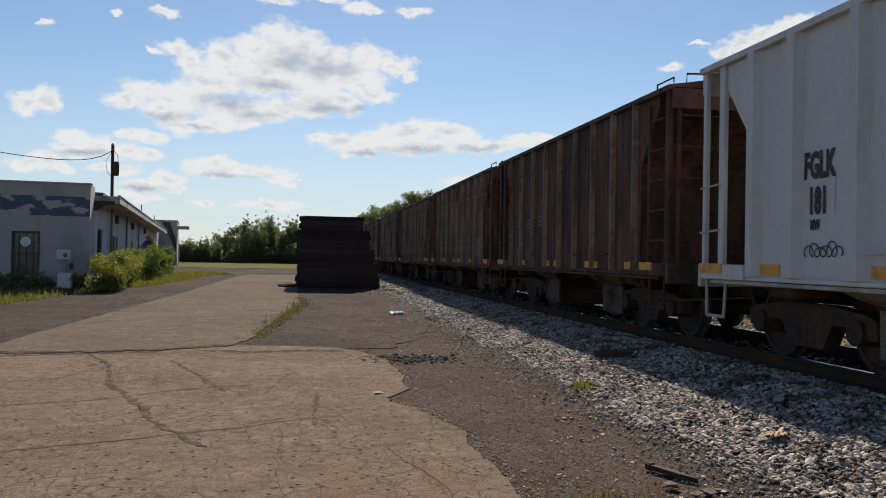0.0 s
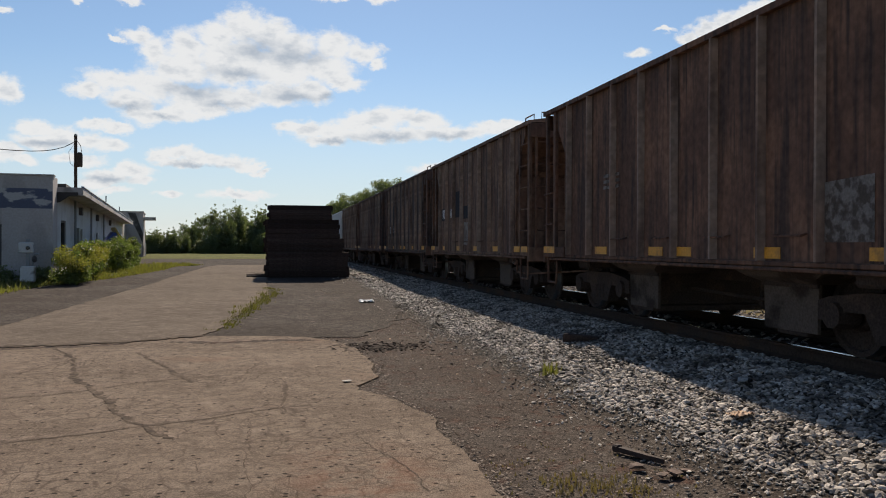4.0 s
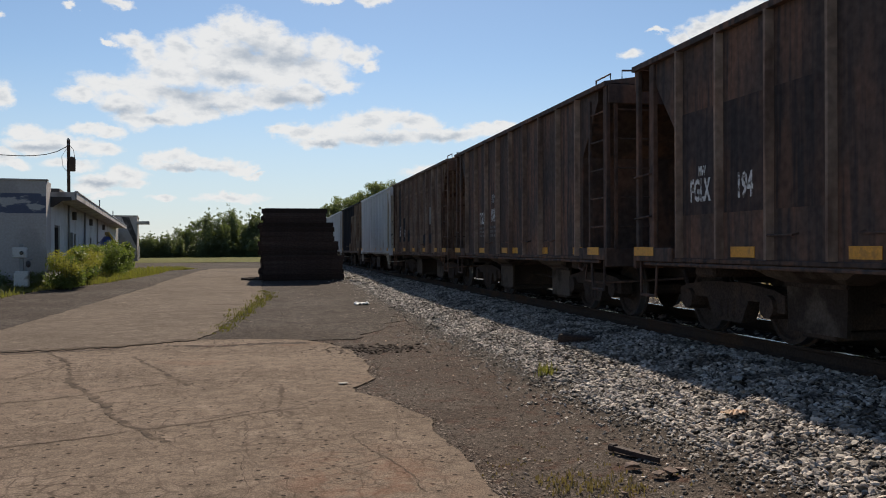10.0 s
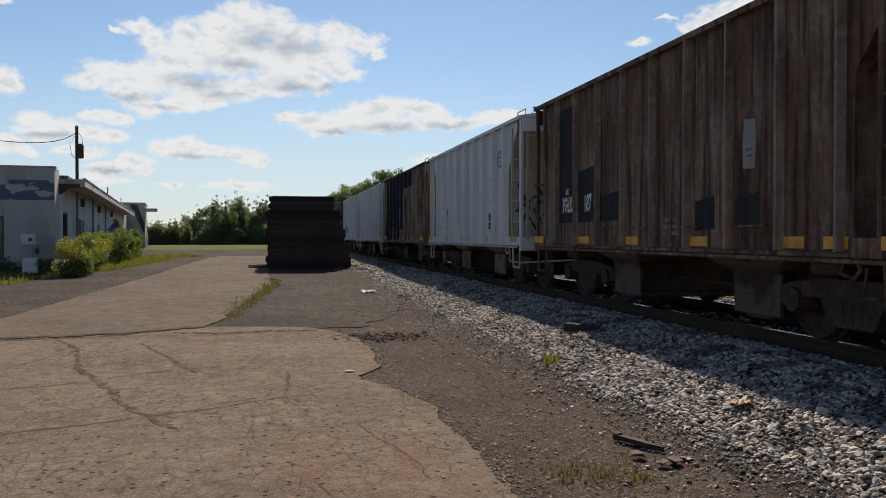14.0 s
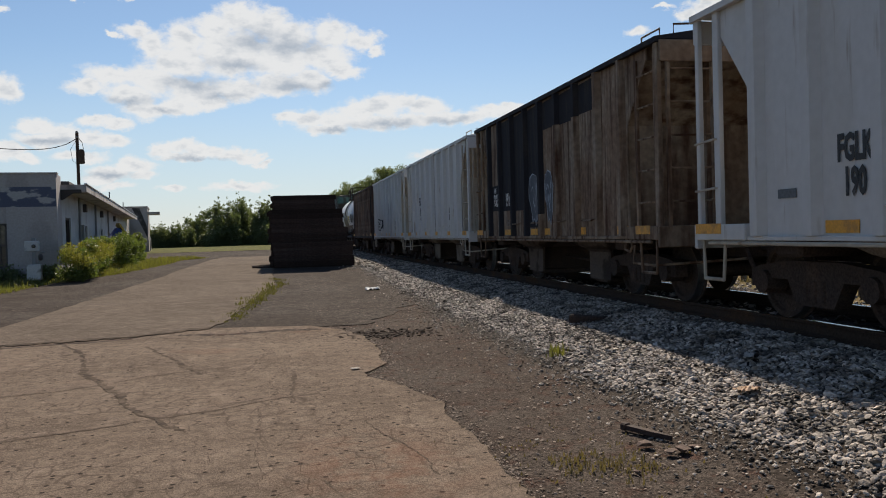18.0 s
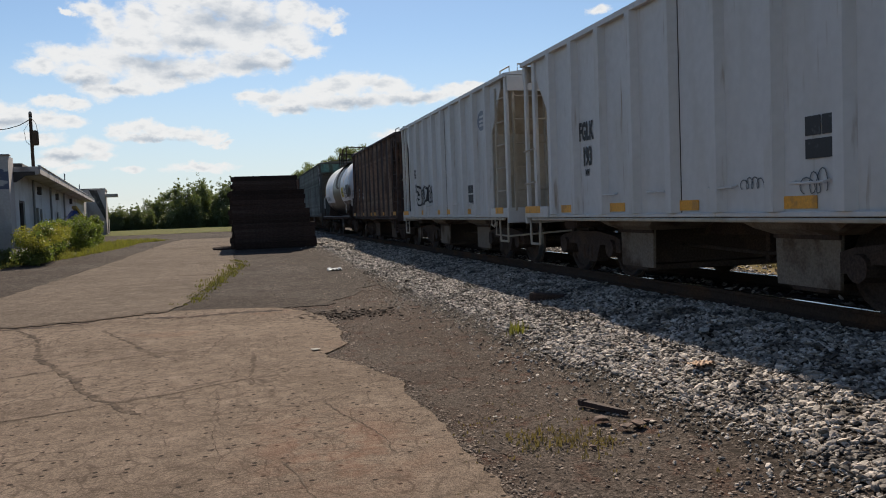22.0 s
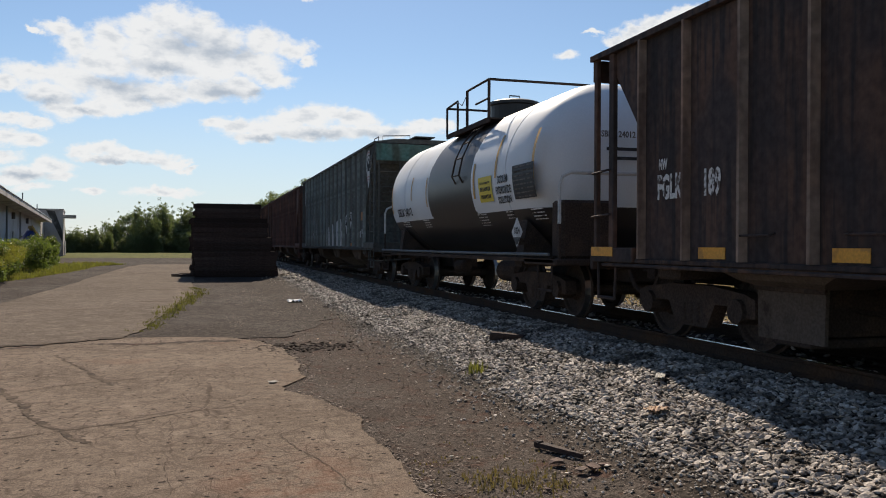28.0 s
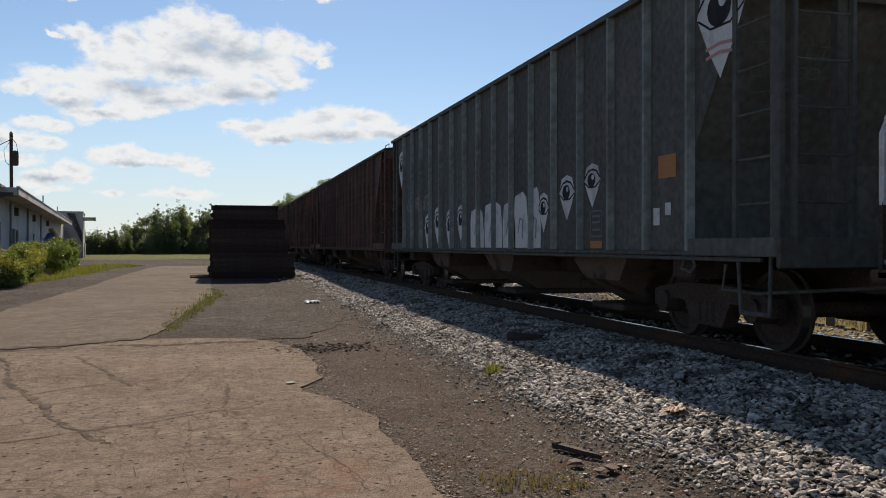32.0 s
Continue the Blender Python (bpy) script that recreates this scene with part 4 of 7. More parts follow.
def build_train():
    wide = dict(rib_w=0.13, ribs=(0.0, 0.93, 1.86, 2.79, 3.68))
    slim = dict(rib_w=0.038, rib_skin=WORN_LIT)
    # white 181
    c = hopper("white-painted covered hopper car with broad ribs and black lettering", centre_of(0), WHITE, CREAM, rib_w=0.13, ribs=(0.0, 0.98, 1.97, 2.98, 3.74), strips=((4.62, 0.56), (3.46, 0.45), (1.6, 0.4), (0.2, 0.4), (-1.95, 0.46), (-3.64, 0.4), (-4.45, 0.44)))
    initials(c, "FGLK", 2.575, 2.05, 0.36, LETTER_BLACK)
    initials(c, "181", 2.59, 1.7, 0.36, LETTER_BLACK)
    initials(c, "MW", 2.63, 1.47, 0.14, LETTER_BLACK, 0.006)
    scrawl(c, 2.5, 1.24, 0.55, 0.16, 6, SPRAY_BLACK, 3, 0.014)
    data_box(c, -2.3, 1.55)
    # dark cars
    c = hopper("dark brown rusted covered hopper car with faded lettering", centre_of(1), BROWN, **slim, strips=((4.62, 0.56), (2.8, 0.45), (0.9, 0.4), (0.18, 0.44), (-1.56, 0.24), (-1.95, 0.26), (-3.5, 0.44), (-4.24, 0.44)))
    for y, w, z in ((3.1, 0.45, 1.93), (2.15, 0.8, 1.87), (1.22, 0.6, 1.9), (3.1, 0.4, 1.25), (2.2, 0.7, 1.2)):
        stencil(c, y, z, w, 0.28, FADED)
    c = hopper("rust-brown covered hopper car with a grey primer patch", centre_of(2), RUST1, **slim)
    part("primer_patch", blob(bmesh.new(), [(-0.38, -0.3), (0.4, -0.3), (0.4, 0.28), (-0.4, 0.24)], side(XS - 0.003, -3.1, 1.42)), FADED, c, "grey primer patch")
    stencil(c, 2.0, 2.05, 0.7, 0.3, FADED)
    c = hopper("rust-streaked covered hopper car with white lettering on a dark panel", centre_of(3), RUST2, **slim, strips=((4.6, 0.5), (3.22, 0.46), (1.39, 0.44), (-0.48, 0.44), (-2.33, 0.44), (-4.2, 0.38), (-4.7, 0.4)))
    part("dark_panel", blob(bmesh.new(), [(-0.42, -0.17), (0.43, -0.17), (0.43, 0.17), (-0.42, 0.17)], side(XS - 0.003, 3.22, 1.98)), NAVY, c)
    initials(c, "FGLK", 3.25, 1.98, 0.34, LETTER_WHITE)
    initials(c, "162", 2.3, 1.98, 0.34, LETTER_WHITE)
    part("dark_panel", blob(bmesh.new(), [(-0.4, -0.35), (0.4, -0.35), (0.4, 0.35), (-0.4, 0.35)], side(XS - 0.003, 1.38, 2.2)), NAVY, c)
    part("dark_panel", blob(bmesh.new(), [(-0.4, -0.16), (0.4, -0.16), (0.4, 0.17), (-0.4, 0.17)], side(XS - 0.003, 0.42, 1.95)), NAVY, c)
    part("primer_patch", blob(bmesh.new(), [(-0.38, -0.28), (0.37, -0.3), (0.38, 0.28), (-0.36, 0.3)], side(XS - 0.003, 0.42, 1.4)), mat_primer, c, "pale grey primer patch")
    stencil(c, 0.42, 1.3, 0.4, 0.2, FADED)
    c = hopper("black-brown covered hopper car with navy panels and white lettering", centre_of(4), RUST3, **slim)
    for y in (2.35, 1.41, 3.27):
        part("dark_panel", blob(bmesh.new(), [(-0.41, -0.6), (0.41, -0.6), (0.41, 0.62), (-0.41, 0.62)], side(XS - 0.003, y, 2.05)), BLACKCAR, c)
    initials(c, "FGLX", 3.27, 1.72, 0.36, LETTER_WHITE, 0.012, 0.52)
    initials(c, "194", 2.35, 1.72, 0.36, LETTER_WHITE)
    initials(c, "MW", 3.22, 1.95, 0.15, LETTER_WHITE, 0.006)
    c = hopper("dark brown covered hopper car with worn white lettering", centre_of(5), RUST3, **slim)
    initials(c, "FGLI", 2.36, 1.74, 0.38, LETTER_WHITE, 0.006)
    initials(c, "184", 1.42, 1.78, 0.4, LETTER_WHITE, 0.004)
    initials(c, "MN", 1.4, 2.15, 0.26, LETTER_WHITE, 0.004)
    stencil(c, 2.36, 1.44, 0.55, 0.3, FADED)
    stencil(c, 1.4, 1.44, 0.6, 0.32, FADED)
    c = hopper("rusty streaked covered hopper car with navy patches and white lettering", centre_of(6), RUST4, **slim, strips=((4.62, 0.5), (2.55, 0.5), (0.68, 0.42), (-1.16, 0.46), (-2.96, 0.44), (-3.64, 0.34), (-4.5, 0.42)))
    for y, z0, z1 in ((2.35, 1.3, 2.2), (3.27, 1.3, 3.3), (1.45, 1.3, 1.75), (-1.32, 1.14, 1.55), (-2.2, 1.2, 1.54)):
        w = 0.42 if y > 0 else 0.22
        part("dark_panel", blob(bmesh.new(), [(-w, z0), (w, z0 + 0.02), (w * 0.96, z1), (-w, z1 - 0.06)], side(XS - 0.003, y, 0)), NAVY, c)
    initials(c, "FGLK", 3.27, 1.6, 0.35, LETTER_WHITE)
    initials(c, "187", 2.35, 1.6, 0.37, LETTER_WHITE)
    initials(c, "MW", 3.27, 1.83, 0.15, LETTER_WHITE, 0.006)
    stencil(c, -0.5, 1.2, 0.5, 0.3, FADED)
    part("paper_label", blob(bmesh.new(), [(-0.12, -0.26), (0.1, -0.27), (0.13, 0.0), (0.11, 0.25), (-0.1, 0.27), (-0.13, 0.02)], side(XS - 0.005, -2.25, 2.06)), mat_label, c, "torn pale paper label")
    part("label_lines", plate(plate(bmesh.new(), 0.12, 0.03, side(XS - 0.008, -2.25, 2.0)), 0.1, 0.03, side(XS - 0.008, -2.25, 1.93)), SPRAY_GREY, c)
    # white 190
    c = hopper("white-painted covered hopper car with a grey oval badge and sprayed tags", centre_of(7), WHITE, CREAM, **wide)
    initials(c, "FGLK", 2.22, 1.7, 0.33, LETTER_BLACK)
    initials(c, "190", 2.22, 1.4, 0.34, LETTER_BLACK)
    plain = bmesh.new()
    plate(plain, 0.3, 0.09, side(XS - 0.004, 3.2, 1.35))
    part("data_panel", plain, SPRAY_GREY, c)
    data_box(c, -2.45, 1.42)
    oval_badge(c, -3.25, 2.78)
    bm = stroke(bmesh.new(), [(-0.14, 0.3), (-0.1, 0.35), (0.02, 0.34), (0.06, -0.1), (0.0, -0.16), (-0.12, -0.15)], 0.014, side(XS - 0.004, -2.4, 2.05))
    part("spray_tag", bm, SPRAY_BLACK, c)
    m = Matrix(((1, 0, 0, -0.95), (0, 0, -1, -3.88), (0, 1, 0, 1.7), (0, 0, 0, 1)))
    for pts in (((-0.3, 0.5), (-0.05, 0.0), (-0.28, -0.5)), ((-0.35, -0.1), (0.25, 0.35)), ((0.1, 0.5), (0.3, 0.2), (0.05, -0.05), (0.32, -0.4)), ((-0.1, -0.15), (0.2, -0.6))):
        part("spray_stroke", stroke(bmesh.new(), pts, 0.05, m), SPRAY_BLACK, c, "black sprayed stroke")
    # bleached 192
    c = hopper("bleached rusty hopper car with a navy band and white lettering", centre_of(8), RUST5, rib_skin=RUST5, roof=NAVY, rib_w=0.1, navy_from=0.5)
    for y, z0, z1 in ((3.27, 1.5, 2.08), (2.35, 1.48, 3.42), (1.41, 1.46, 3.42), (0.47, 1.1, 3.42), (-0.47, 2.9, 3.42), (-1.41, 2.88, 3.42), (-2.35, 2.92, 3.42)):
        w = 0.33 if y > 3 else 0.37
        part("dark_panel", blob(bmesh.new(), [(-w, z0), (w, z0), (w, z1), (-w, z1 - 0.02)], side(XS - 0.003, y, 0)), NAVY, c, "navy paint panel")
    initials(c, "FGLK", 3.27, 1.72, 0.36, LETTER_WHITE, 0.012, 0.5)
    initials(c, "192", 2.35, 1.7, 0.36, LETTER_WHITE)
    initials(c, "MW", 3.35, 1.95, 0.15, LETTER_WHITE, 0.006)
    for y, z, w, h, m_, d_ in ((0.5, 1.64, 0.33, 0.5, FIGURE, mat_tag), (-0.4, 1.64, 0.24, 0.5, FIGURE, mat_tag)):
        o = [(-w, 0.45 * h), (-w * 0.8, 0.85 * h), (-w * 0.2, h), (w * 0.5, 0.9 * h), (w, 0.4 * h), (w * 0.75, -0.1 * h), (w * 0.7, -0.6 * h), (w * 0.3, -h), (0, -0.75 * h), (-w * 0.3, -0.9 * h), (-w * 0.55, -0.3 * h), (-w * 0.9, 0.0)]
        part("spray_tag", blob(bmesh.new(), o, side(XS - 0.005, y, z)), m_, c, "pale blue sprayed figure")
        bm = bmesh.new()
        stroke(bm, o + o[:1], 0.025, side(XS - 0.007, y, z))
        stroke(bm, [(-w * 0.6, 0.3 * h), (-w * 0.2, 0.5 * h), (w * 0.1, 0.2 * h), (-w * 0.1, -0.1 * h), (w * 0.2, -0.5 * h)], 0.03, side(XS - 0.007, y, z))
        stroke(bm, [(w * 0.5, 0.6 * h), (w * 0.4, 0.1 * h), (w * 0.05, -0.3 * h)], 0.025, side(XS - 0.007, y, z))
        part("spray_outline", bm, d_, c)
    stencil(c, 2.2, 1.22, 0.6, 0.16, FADED)
    for y, z0 in ((0.0, 1.35), (-0.94, 2.89), (-1.88, 2.9)):
        part("rib_paint", prism(bmesh.new(), [(-1.455, y - 0.104), (-1.549, y - 0.055), (-1.549, y + 0.055), (-1.455, y + 0.104)], "z", z0, 3.44), NAVY, c)
    # white 193
    c = hopper("white-painted covered hopper car with black lettering and reflective strips", centre_of(9), WHITE, CREAM, **wide, strips=((4.55, 0.7), (3.2, 0.46), (1.48, 0.44), (-0.3, 0.44), (-2.2, 0.46), (-3.62, 0.4), (-4.45, 0.44)))
    initials(c, "FGLK", 2.42, 2.1, 0.35, LETTER_BLACK)
    initials(c, "193", 2.4, 1.74, 0.36, LETTER_BLACK)
    initials(c, "MW", 2.4, 1.52, 0.13, LETTER_BLACK, 0.006)
    data_box(c, -2.5, 1.58)
    scrawl(c, -2.4, 1.2, 0.3, 0.22, 3, SPRAY_GREY, 8, 0.012)
    scrawl(c, -1.5, 1.22, 0.35, 0.12, 4, SPRAY_GREY, 9, 0.012)
    # white 188
    c = hopper("white hopper car with an oval badge and black sprayed tag", centre_of(10), WHITE, CREAM, **wide, strips=((4.5, 0.7), (2.75, 0.5), (0.83, 0.48), (-0.16, 0.46), (-1.98, 0.46), (-3.62, 0.4), (-4.43, 0.46)))
    initials(c, "FGLK", 3.22, 2.07, 0.34, LETTER_BLACK, 0.012, 0.52)
    initials(c, "188", 3.22, 1.68, 0.34, LETTER_BLACK, 0.012, 0.58)
    bubble_tag(c, 2.0, 1.48)
    data_box(c, -2.3, 1.39)
    oval_badge(c, -3.24, 2.84)
    # black 189
    c = hopper("black covered hopper car with white lettering and amber reflectors", centre_of(11), BLACKCAR, **slim)
    initials(c, "FGLK", 3.17, 1.72, 0.36, LETTER_WHITE)
    initials(c, "189", 2.4, 1.72, 0.36, LETTER_WHITE)
    initials(c, "MW", 3.3, 1.98, 0.16, LETTER_WHITE, 0.006)
    # green car and those behind it
    ribs16 = tuple(0.46 + 0.925 * i for i in range(8))
    big = dict(half=8.45, edge=6.9, ribs=ribs16, eave=4.03, sill=1.0, notch=2.0, tip=(8.05, 3.9), rib_w=0.07, rib_skin=WORN_LIT, outlets=(-4.2, 0.0, 4.2), trucks=6.6, marks=False, boxed=False)
    c = hopper("dark green covered hopper car with sprayed eyes and letters", 150.84, GREEN, **{**big, "rib_skin": WORN_LIT_GREEN, "rib_w": 0.045})
    paint_green(c)
    c = hopper("oxide-red covered hopper car", 169.1, REDCAR, **{**big, "rib_skin": REDCAR, "eave": 3.95, "ribs": tuple(0.4 + 0.8 * i for i in range(9)), "half": 8.75})
    for s, m_, lab in ((187.1, BROWN, "dark brown covered hopper car"), (204.9, REDCAR, "oxide-red covered hopper car far along the train")):
        hopper(lab, s, m_, **{**big, "rib_skin": m_, "eave": 3.95, "half": 8.6})


mat_label = mat("weathered_paper", (0.21, 0.2, 0.185), 0.8, spots=(0.24, 0.22, 0.2), spot_scale=6, grain=0.2, bump=0)
mat_primer = mat("grey_primer", (0.2, 0.18, 0.155), 0.8, spots=(0.12, 0.085, 0.065), spot_scale=3, grain=0.2, bump=0)
FIGURE = mat("dark_blue_spray", (0.06, 0.07, 0.09), 0.7, spots=(0.14, 0.16, 0.19), spot_scale=5, grain=0.25, bump=0)
mat_tag = mat("pale_blue_spray", (0.32, 0.36, 0.4), 0.7, spots=(0.12, 0.12, 0.13), spot_scale=6, grain=0.2, bump=0)


def eye(c, y, z, r, h, seed=0):
    s_ = side(XS - 0.004, y, z)
    part("sprayed_eye", blob(bmesh.new(), [(-r, 0.1 * h), (-r * 0.7, 0.42 * h), (0, 0.5 * h), (r * 0.7, 0.42 * h), (r, 0.1 * h), (r * 0.55, -0.2 * h), (0, -0.5 * h), (-r * 0.55, -0.2 * h)], s_), SPRAY_WHITE, c, "sprayed white eye shape")
    s2 = side(XS - 0.007, y, z)
    bm = bmesh.new()
    blob(bm, ellipse(-0.02, 0.12 * h, r * 0.5, h * 0.16, 16), s2)
    stroke(bm, [(-r * 0.95, 0.16 * h), (-r * 0.5, 0.32 * h), (0, 0.36 * h), (r * 0.5, 0.32 * h), (r * 0.95, 0.16 * h)], 0.03, s2)
    stroke(bm, [(-r * 0.95, 0.08 * h), (-r * 0.4, -0.04 * h), (r * 0.4, -0.04 * h), (r * 0.95, 0.08 * h)], 0.025, s2)
    part("pupil", bm, NAVY, c)
    part("glint", blob(bmesh.new(), ellipse(r * 0.1, 0.18 * h, r * 0.16, h * 0.06, 10), side(XS - 0.01, y, z)), SPRAY_WHITE, c)


def paint_green(c):
    """Sprayed shapes on the side of the green car."""
    for y, z, r, h in ((4.52, 1.42, 0.29, 0.85), (3.6, 1.55, 0.3, 0.85), (2.6, 1.45, 0.28, 0.85), (1.73, 1.55, 0.28, 0.78), (-2.78, 1.6, 0.21, 0.62), (-3.66, 1.78, 0.27, 0.66), (-4.5, 1.9, 0.25, 0.6)):
        eye(c, y, z, r, h)
    eye(c, -7.45, 3.35, 0.42, 1.15)
    bm = bmesh.new()
    s2 = side(XS - 0.009, -7.45, 3.35)
    for z in (-0.34, -0.25, 0.47):
        stroke(bm, [(-0.25, z), (0, z + 0.03), (0.25, z)], 0.035, s2)
    part("pink_lines", bm, SPRAY_PINK, c)
    eye(c, 7.4, 3.15, 0.36, 1.0)
    for y, w, z0, z1 in ((0.62, 0.82, 1.05, 1.83), (-0.35, 0.98, 1.05, 1.9), (-1.2, 0.6, 1.05, 1.86), (-1.78, 0.66, 1.05, 1.98), (-2.4, 0.5, 1.05, 2.02)):
        o = [(-w / 2, z0), (w / 2, z0), (w / 2 + 0.02, z0 + 0.3), (w / 2 - 0.08, z1 - 0.1), (0.1, z1), (-w / 2 + 0.05, z1 - 0.06), (-w / 2 - 0.02, z0 + 0.5)]
        part("sprayed_letter", blob(bmesh.new(), o, side(XS - 0.004, y, 0)), SPRAY_WHITE, c, "white sprayed block letter shape")
        bm = bmesh.new()
        stroke(bm, [(-w * 0.2, z0 + 0.25), (-w * 0.05, z0 + 0.5), (w * 0.15, z0 + 0.45), (w * 0.1, z0 + 0.15)], 0.04, side(XS - 0.007, y, 0))
        part("letter_shadow", bm, SPRAY_GREY, c)
    for y, w, z in ((6.35, 0.72, 2.17), (5.4, 0.75, 2.16), (4.65, 0.7, 2.14)):
        part("spray_fill", blob(bmesh.new(), [(-w / 2, -0.2), (w / 2, -0.2), (w / 2, 0.22), (-w / 2, 0.12)], side(XS - 0.003, y, z)), FADED, c)
    bm = plate(bmesh.new(), 0.38, 0.26, side(XS - 0.004, -6.43, 1.98))
    part("data_panel", bm, mat_orange, c, "orange data panel")
    for y, z, w, h in ((-6.2, 1.42, 0.14, 0.2), (-6.45, 1.5, 0.12, 0.14)):
        part("tag_plate", plate(bmesh.new(), w, h, side(XS - 0.005, y, z)), SPRAY_WHITE, c)
    bm = bmesh.new()
    s3 = side(XS - 0.004, -4.62, 1.38)
    stroke(bm, [(-0.17, -0.17), (-0.17, 0.17), (0.17, 0.17), (0.17, -0.17), (-0.17, -0.17)], 0.03, s3)
    for z in (-0.08, 0.02, 0.1):
        plate(bm, 0.24, 0.03, s3, 0, z)
    part("data_panel", bm, SPRAY_GREY, c)
    part("reflector", plate(bmesh.new(), 0.35, 0.1, side(XS - 0.005, -4.62, 1.1)), mat_orange, c)
    # leading end: faded teal band above, chalk-like marks on the slope sheet
    part("end_band", bx(-1.46, 1.46, -8.52, -8.504, 3.52, 4.0), TEAL, c, "faded teal painted band")
    part("end_band", bx(-1.43, 1.43, -8.054, -8.024, 3.46, 3.95), GREEN, c)
    up = Vector((0, -1.14, 1.9)).normalized()
    nrm = Vector((0, -1.9, -1.14)).normalized()
    m = Matrix(((1, 0, 0, -0.72), (0, up.y, nrm.y, -7.48 - 0.02), (0, up.z, nrm.z, 2.98), (0, 0, 0, 1)))
    bm = bmesh.new()
    for i in range(5):
        x = -0.4 + i * 0.2
        stroke(bm, [(x, 0.05), (x + 0.02, 0.24)], 0.018, m)
        stroke(bm, [(x - 0.07, 0.17), (x + 0.08, 0.18)], 0.018, m)
    for x in (-0.3, -0.05, 0.22, 0.36):
        stroke(bm, [(x + a, b) for a, b in ellipse(0, -0.12, 0.08, 0.06, 10)], 0.016, m)
    stroke(bm, [(-0.3, -0.36), (0.1, -0.3), (0.36, -0.38)], 0.018, m)
    stroke(bm, [(-0.1, -0.26), (0.0, -0.44), (0.14, -0.28)], 0.018, m)
    part("spray_tag", bm, SPRAY_GREY, c, "thin pale sprayed marks")


mat_orange = mat("weathered_orange", (0.32, 0.13, 0.03), 0.7, grain=0.2, bump=0)


def tank_car(centre):
    car = thing("tank_car", "white and black tank car with a railed top platform", "tank car", "cars of the train")
    R, A, Z = 1.45, 5.25, 2.28

    def ring(y, r):
        return r, y
    prof = [(0.02, -A), (0.5, -A + 0.05), (0.9, -A + 0.16), (1.2, -A + 0.34), (1.38, -A + 0.58), (R, -A + 0.9)]
    ys = [-3.6, -2.7, -1.86, -1.8, -0.6, 0.6, 1.18, 1.24, 2.4, 3.4]
    full = prof + [(R, y) for y in ys] + [(r, 0.45 - y) for r, y in prof[::-1]]
    bm = lathe(bmesh.new(), full, 64, pose(0, 0, Z, 0, 0, 90))
    bmesh.ops.bisect_plane(bm, geom=bm.verts[:] + bm.edges[:] + bm.faces[:], plane_co=(0, 0, 1.68), plane_no=(0, 0, 1))
    for f in bm.faces:
        c = f.calc_center_median()
        f.material_index = 1 if (c.z < 1.68 or -1.83 < c.y < 1.21) else 0
        f.smooth = True
    part("tank", bm, [TANKWHITE, TANKBLACK], car)
    for y in (-3.6, 3.4):
        wb = lathe(bmesh.new(), [(R - 0.05, -0.02), (R + 0.006, -0.015), (R + 0.006, 0.015), (R - 0.05, 0.02)], 64, pose(0, y, Z, 0, 0, 90))
        bmesh.ops.bisect_plane(wb, geom=wb.verts[:] + wb.edges[:] + wb.faces[:], plane_co=(0, 0, 1.68), plane_no=(0, 0, 1))
        for f in wb.faces:
            f.material_index = 1 if f.calc_center_median().z < 1.68 else 0
        part("weld_band", wb, [TANKWHITE, TANKBLACK], car)

    def on(y, ang):
        """A plane that lies on the tank's near side, ang degrees above its middle."""
        a = radians(ang)
        m = Matrix(((0, math.sin(a), -math.cos(a), 0), (-1, 0, 0, 0), (0, math.cos(a), math.sin(a), 0), (0, 0, 0, 1)))
        n = Vector((-math.cos(a), 0, math.sin(a)))
        p = n * (R + 0.012) + Vector((0, y, Z))
        return Matrix.Translation(p) @ m

    def wrap(ob):
        """Lets flat marks lie on the round shell."""
        for v in ob.data.vertices:
            q = Vector((v.co.x, 0, v.co.z - Z))
            q = q.normalized() * (R + 0.014)
            v.co = (q.x, v.co.y, Z + q.z)

    for text, y, z, size, w in (("SODIUM", -3.5, 2.2, 0.18, 0.7), ("HYDROXIDE", -3.5, 2.02, 0.18, 0.7), ("SOLUTION", -3.5, 1.84, 0.18, 0.7), ("SBLX 24012", 3.5, 1.87, 0.29, 1.0)):
        wrap(words("lettering", text, size, LETTER_BLACK, car, side(-R, y, z), 0.006, w))
    ob = part("yellow_label", plate_grid(0.7, 0.46, side(-R, -2.62, 2.08)), LABELYELLOW, car)
    wrap(ob)
    bm = bmesh.new()
    for z, n_ in ((2.2, 9), (2.09, 8), (1.95, 8)):
        for i in range(n_):
            plate(bm, 0.5 / n_ * 0.68, 0.075 if n_ == 8 else 0.035, side(-R - 0.003, -2.62, z), -0.27 + 0.54 * (i + 0.5) / n_)
    ob = part("label_lines", bm, LETTER_BLACK, car)
    wrap(ob)
    for v in ob.data.vertices:
        v.co.x -= 0.004
    ob = part("data_panel", plate_grid(0.9, 0.56, side(-R, -4.42, 2.1)), LETTER_BLACK, car)
    wrap(ob)
    for i in range(8):
        for j in range(3):
            ob = part("data_line", plate(bmesh.new(), 0.24, 0.022, side(-R, -4.42, 2.1), (j - 1) * 0.28, -0.245 + i * 0.07), FADED, car)
            wrap(ob)
            for v in ob.data.vertices:
                v.co.x -= 0.005
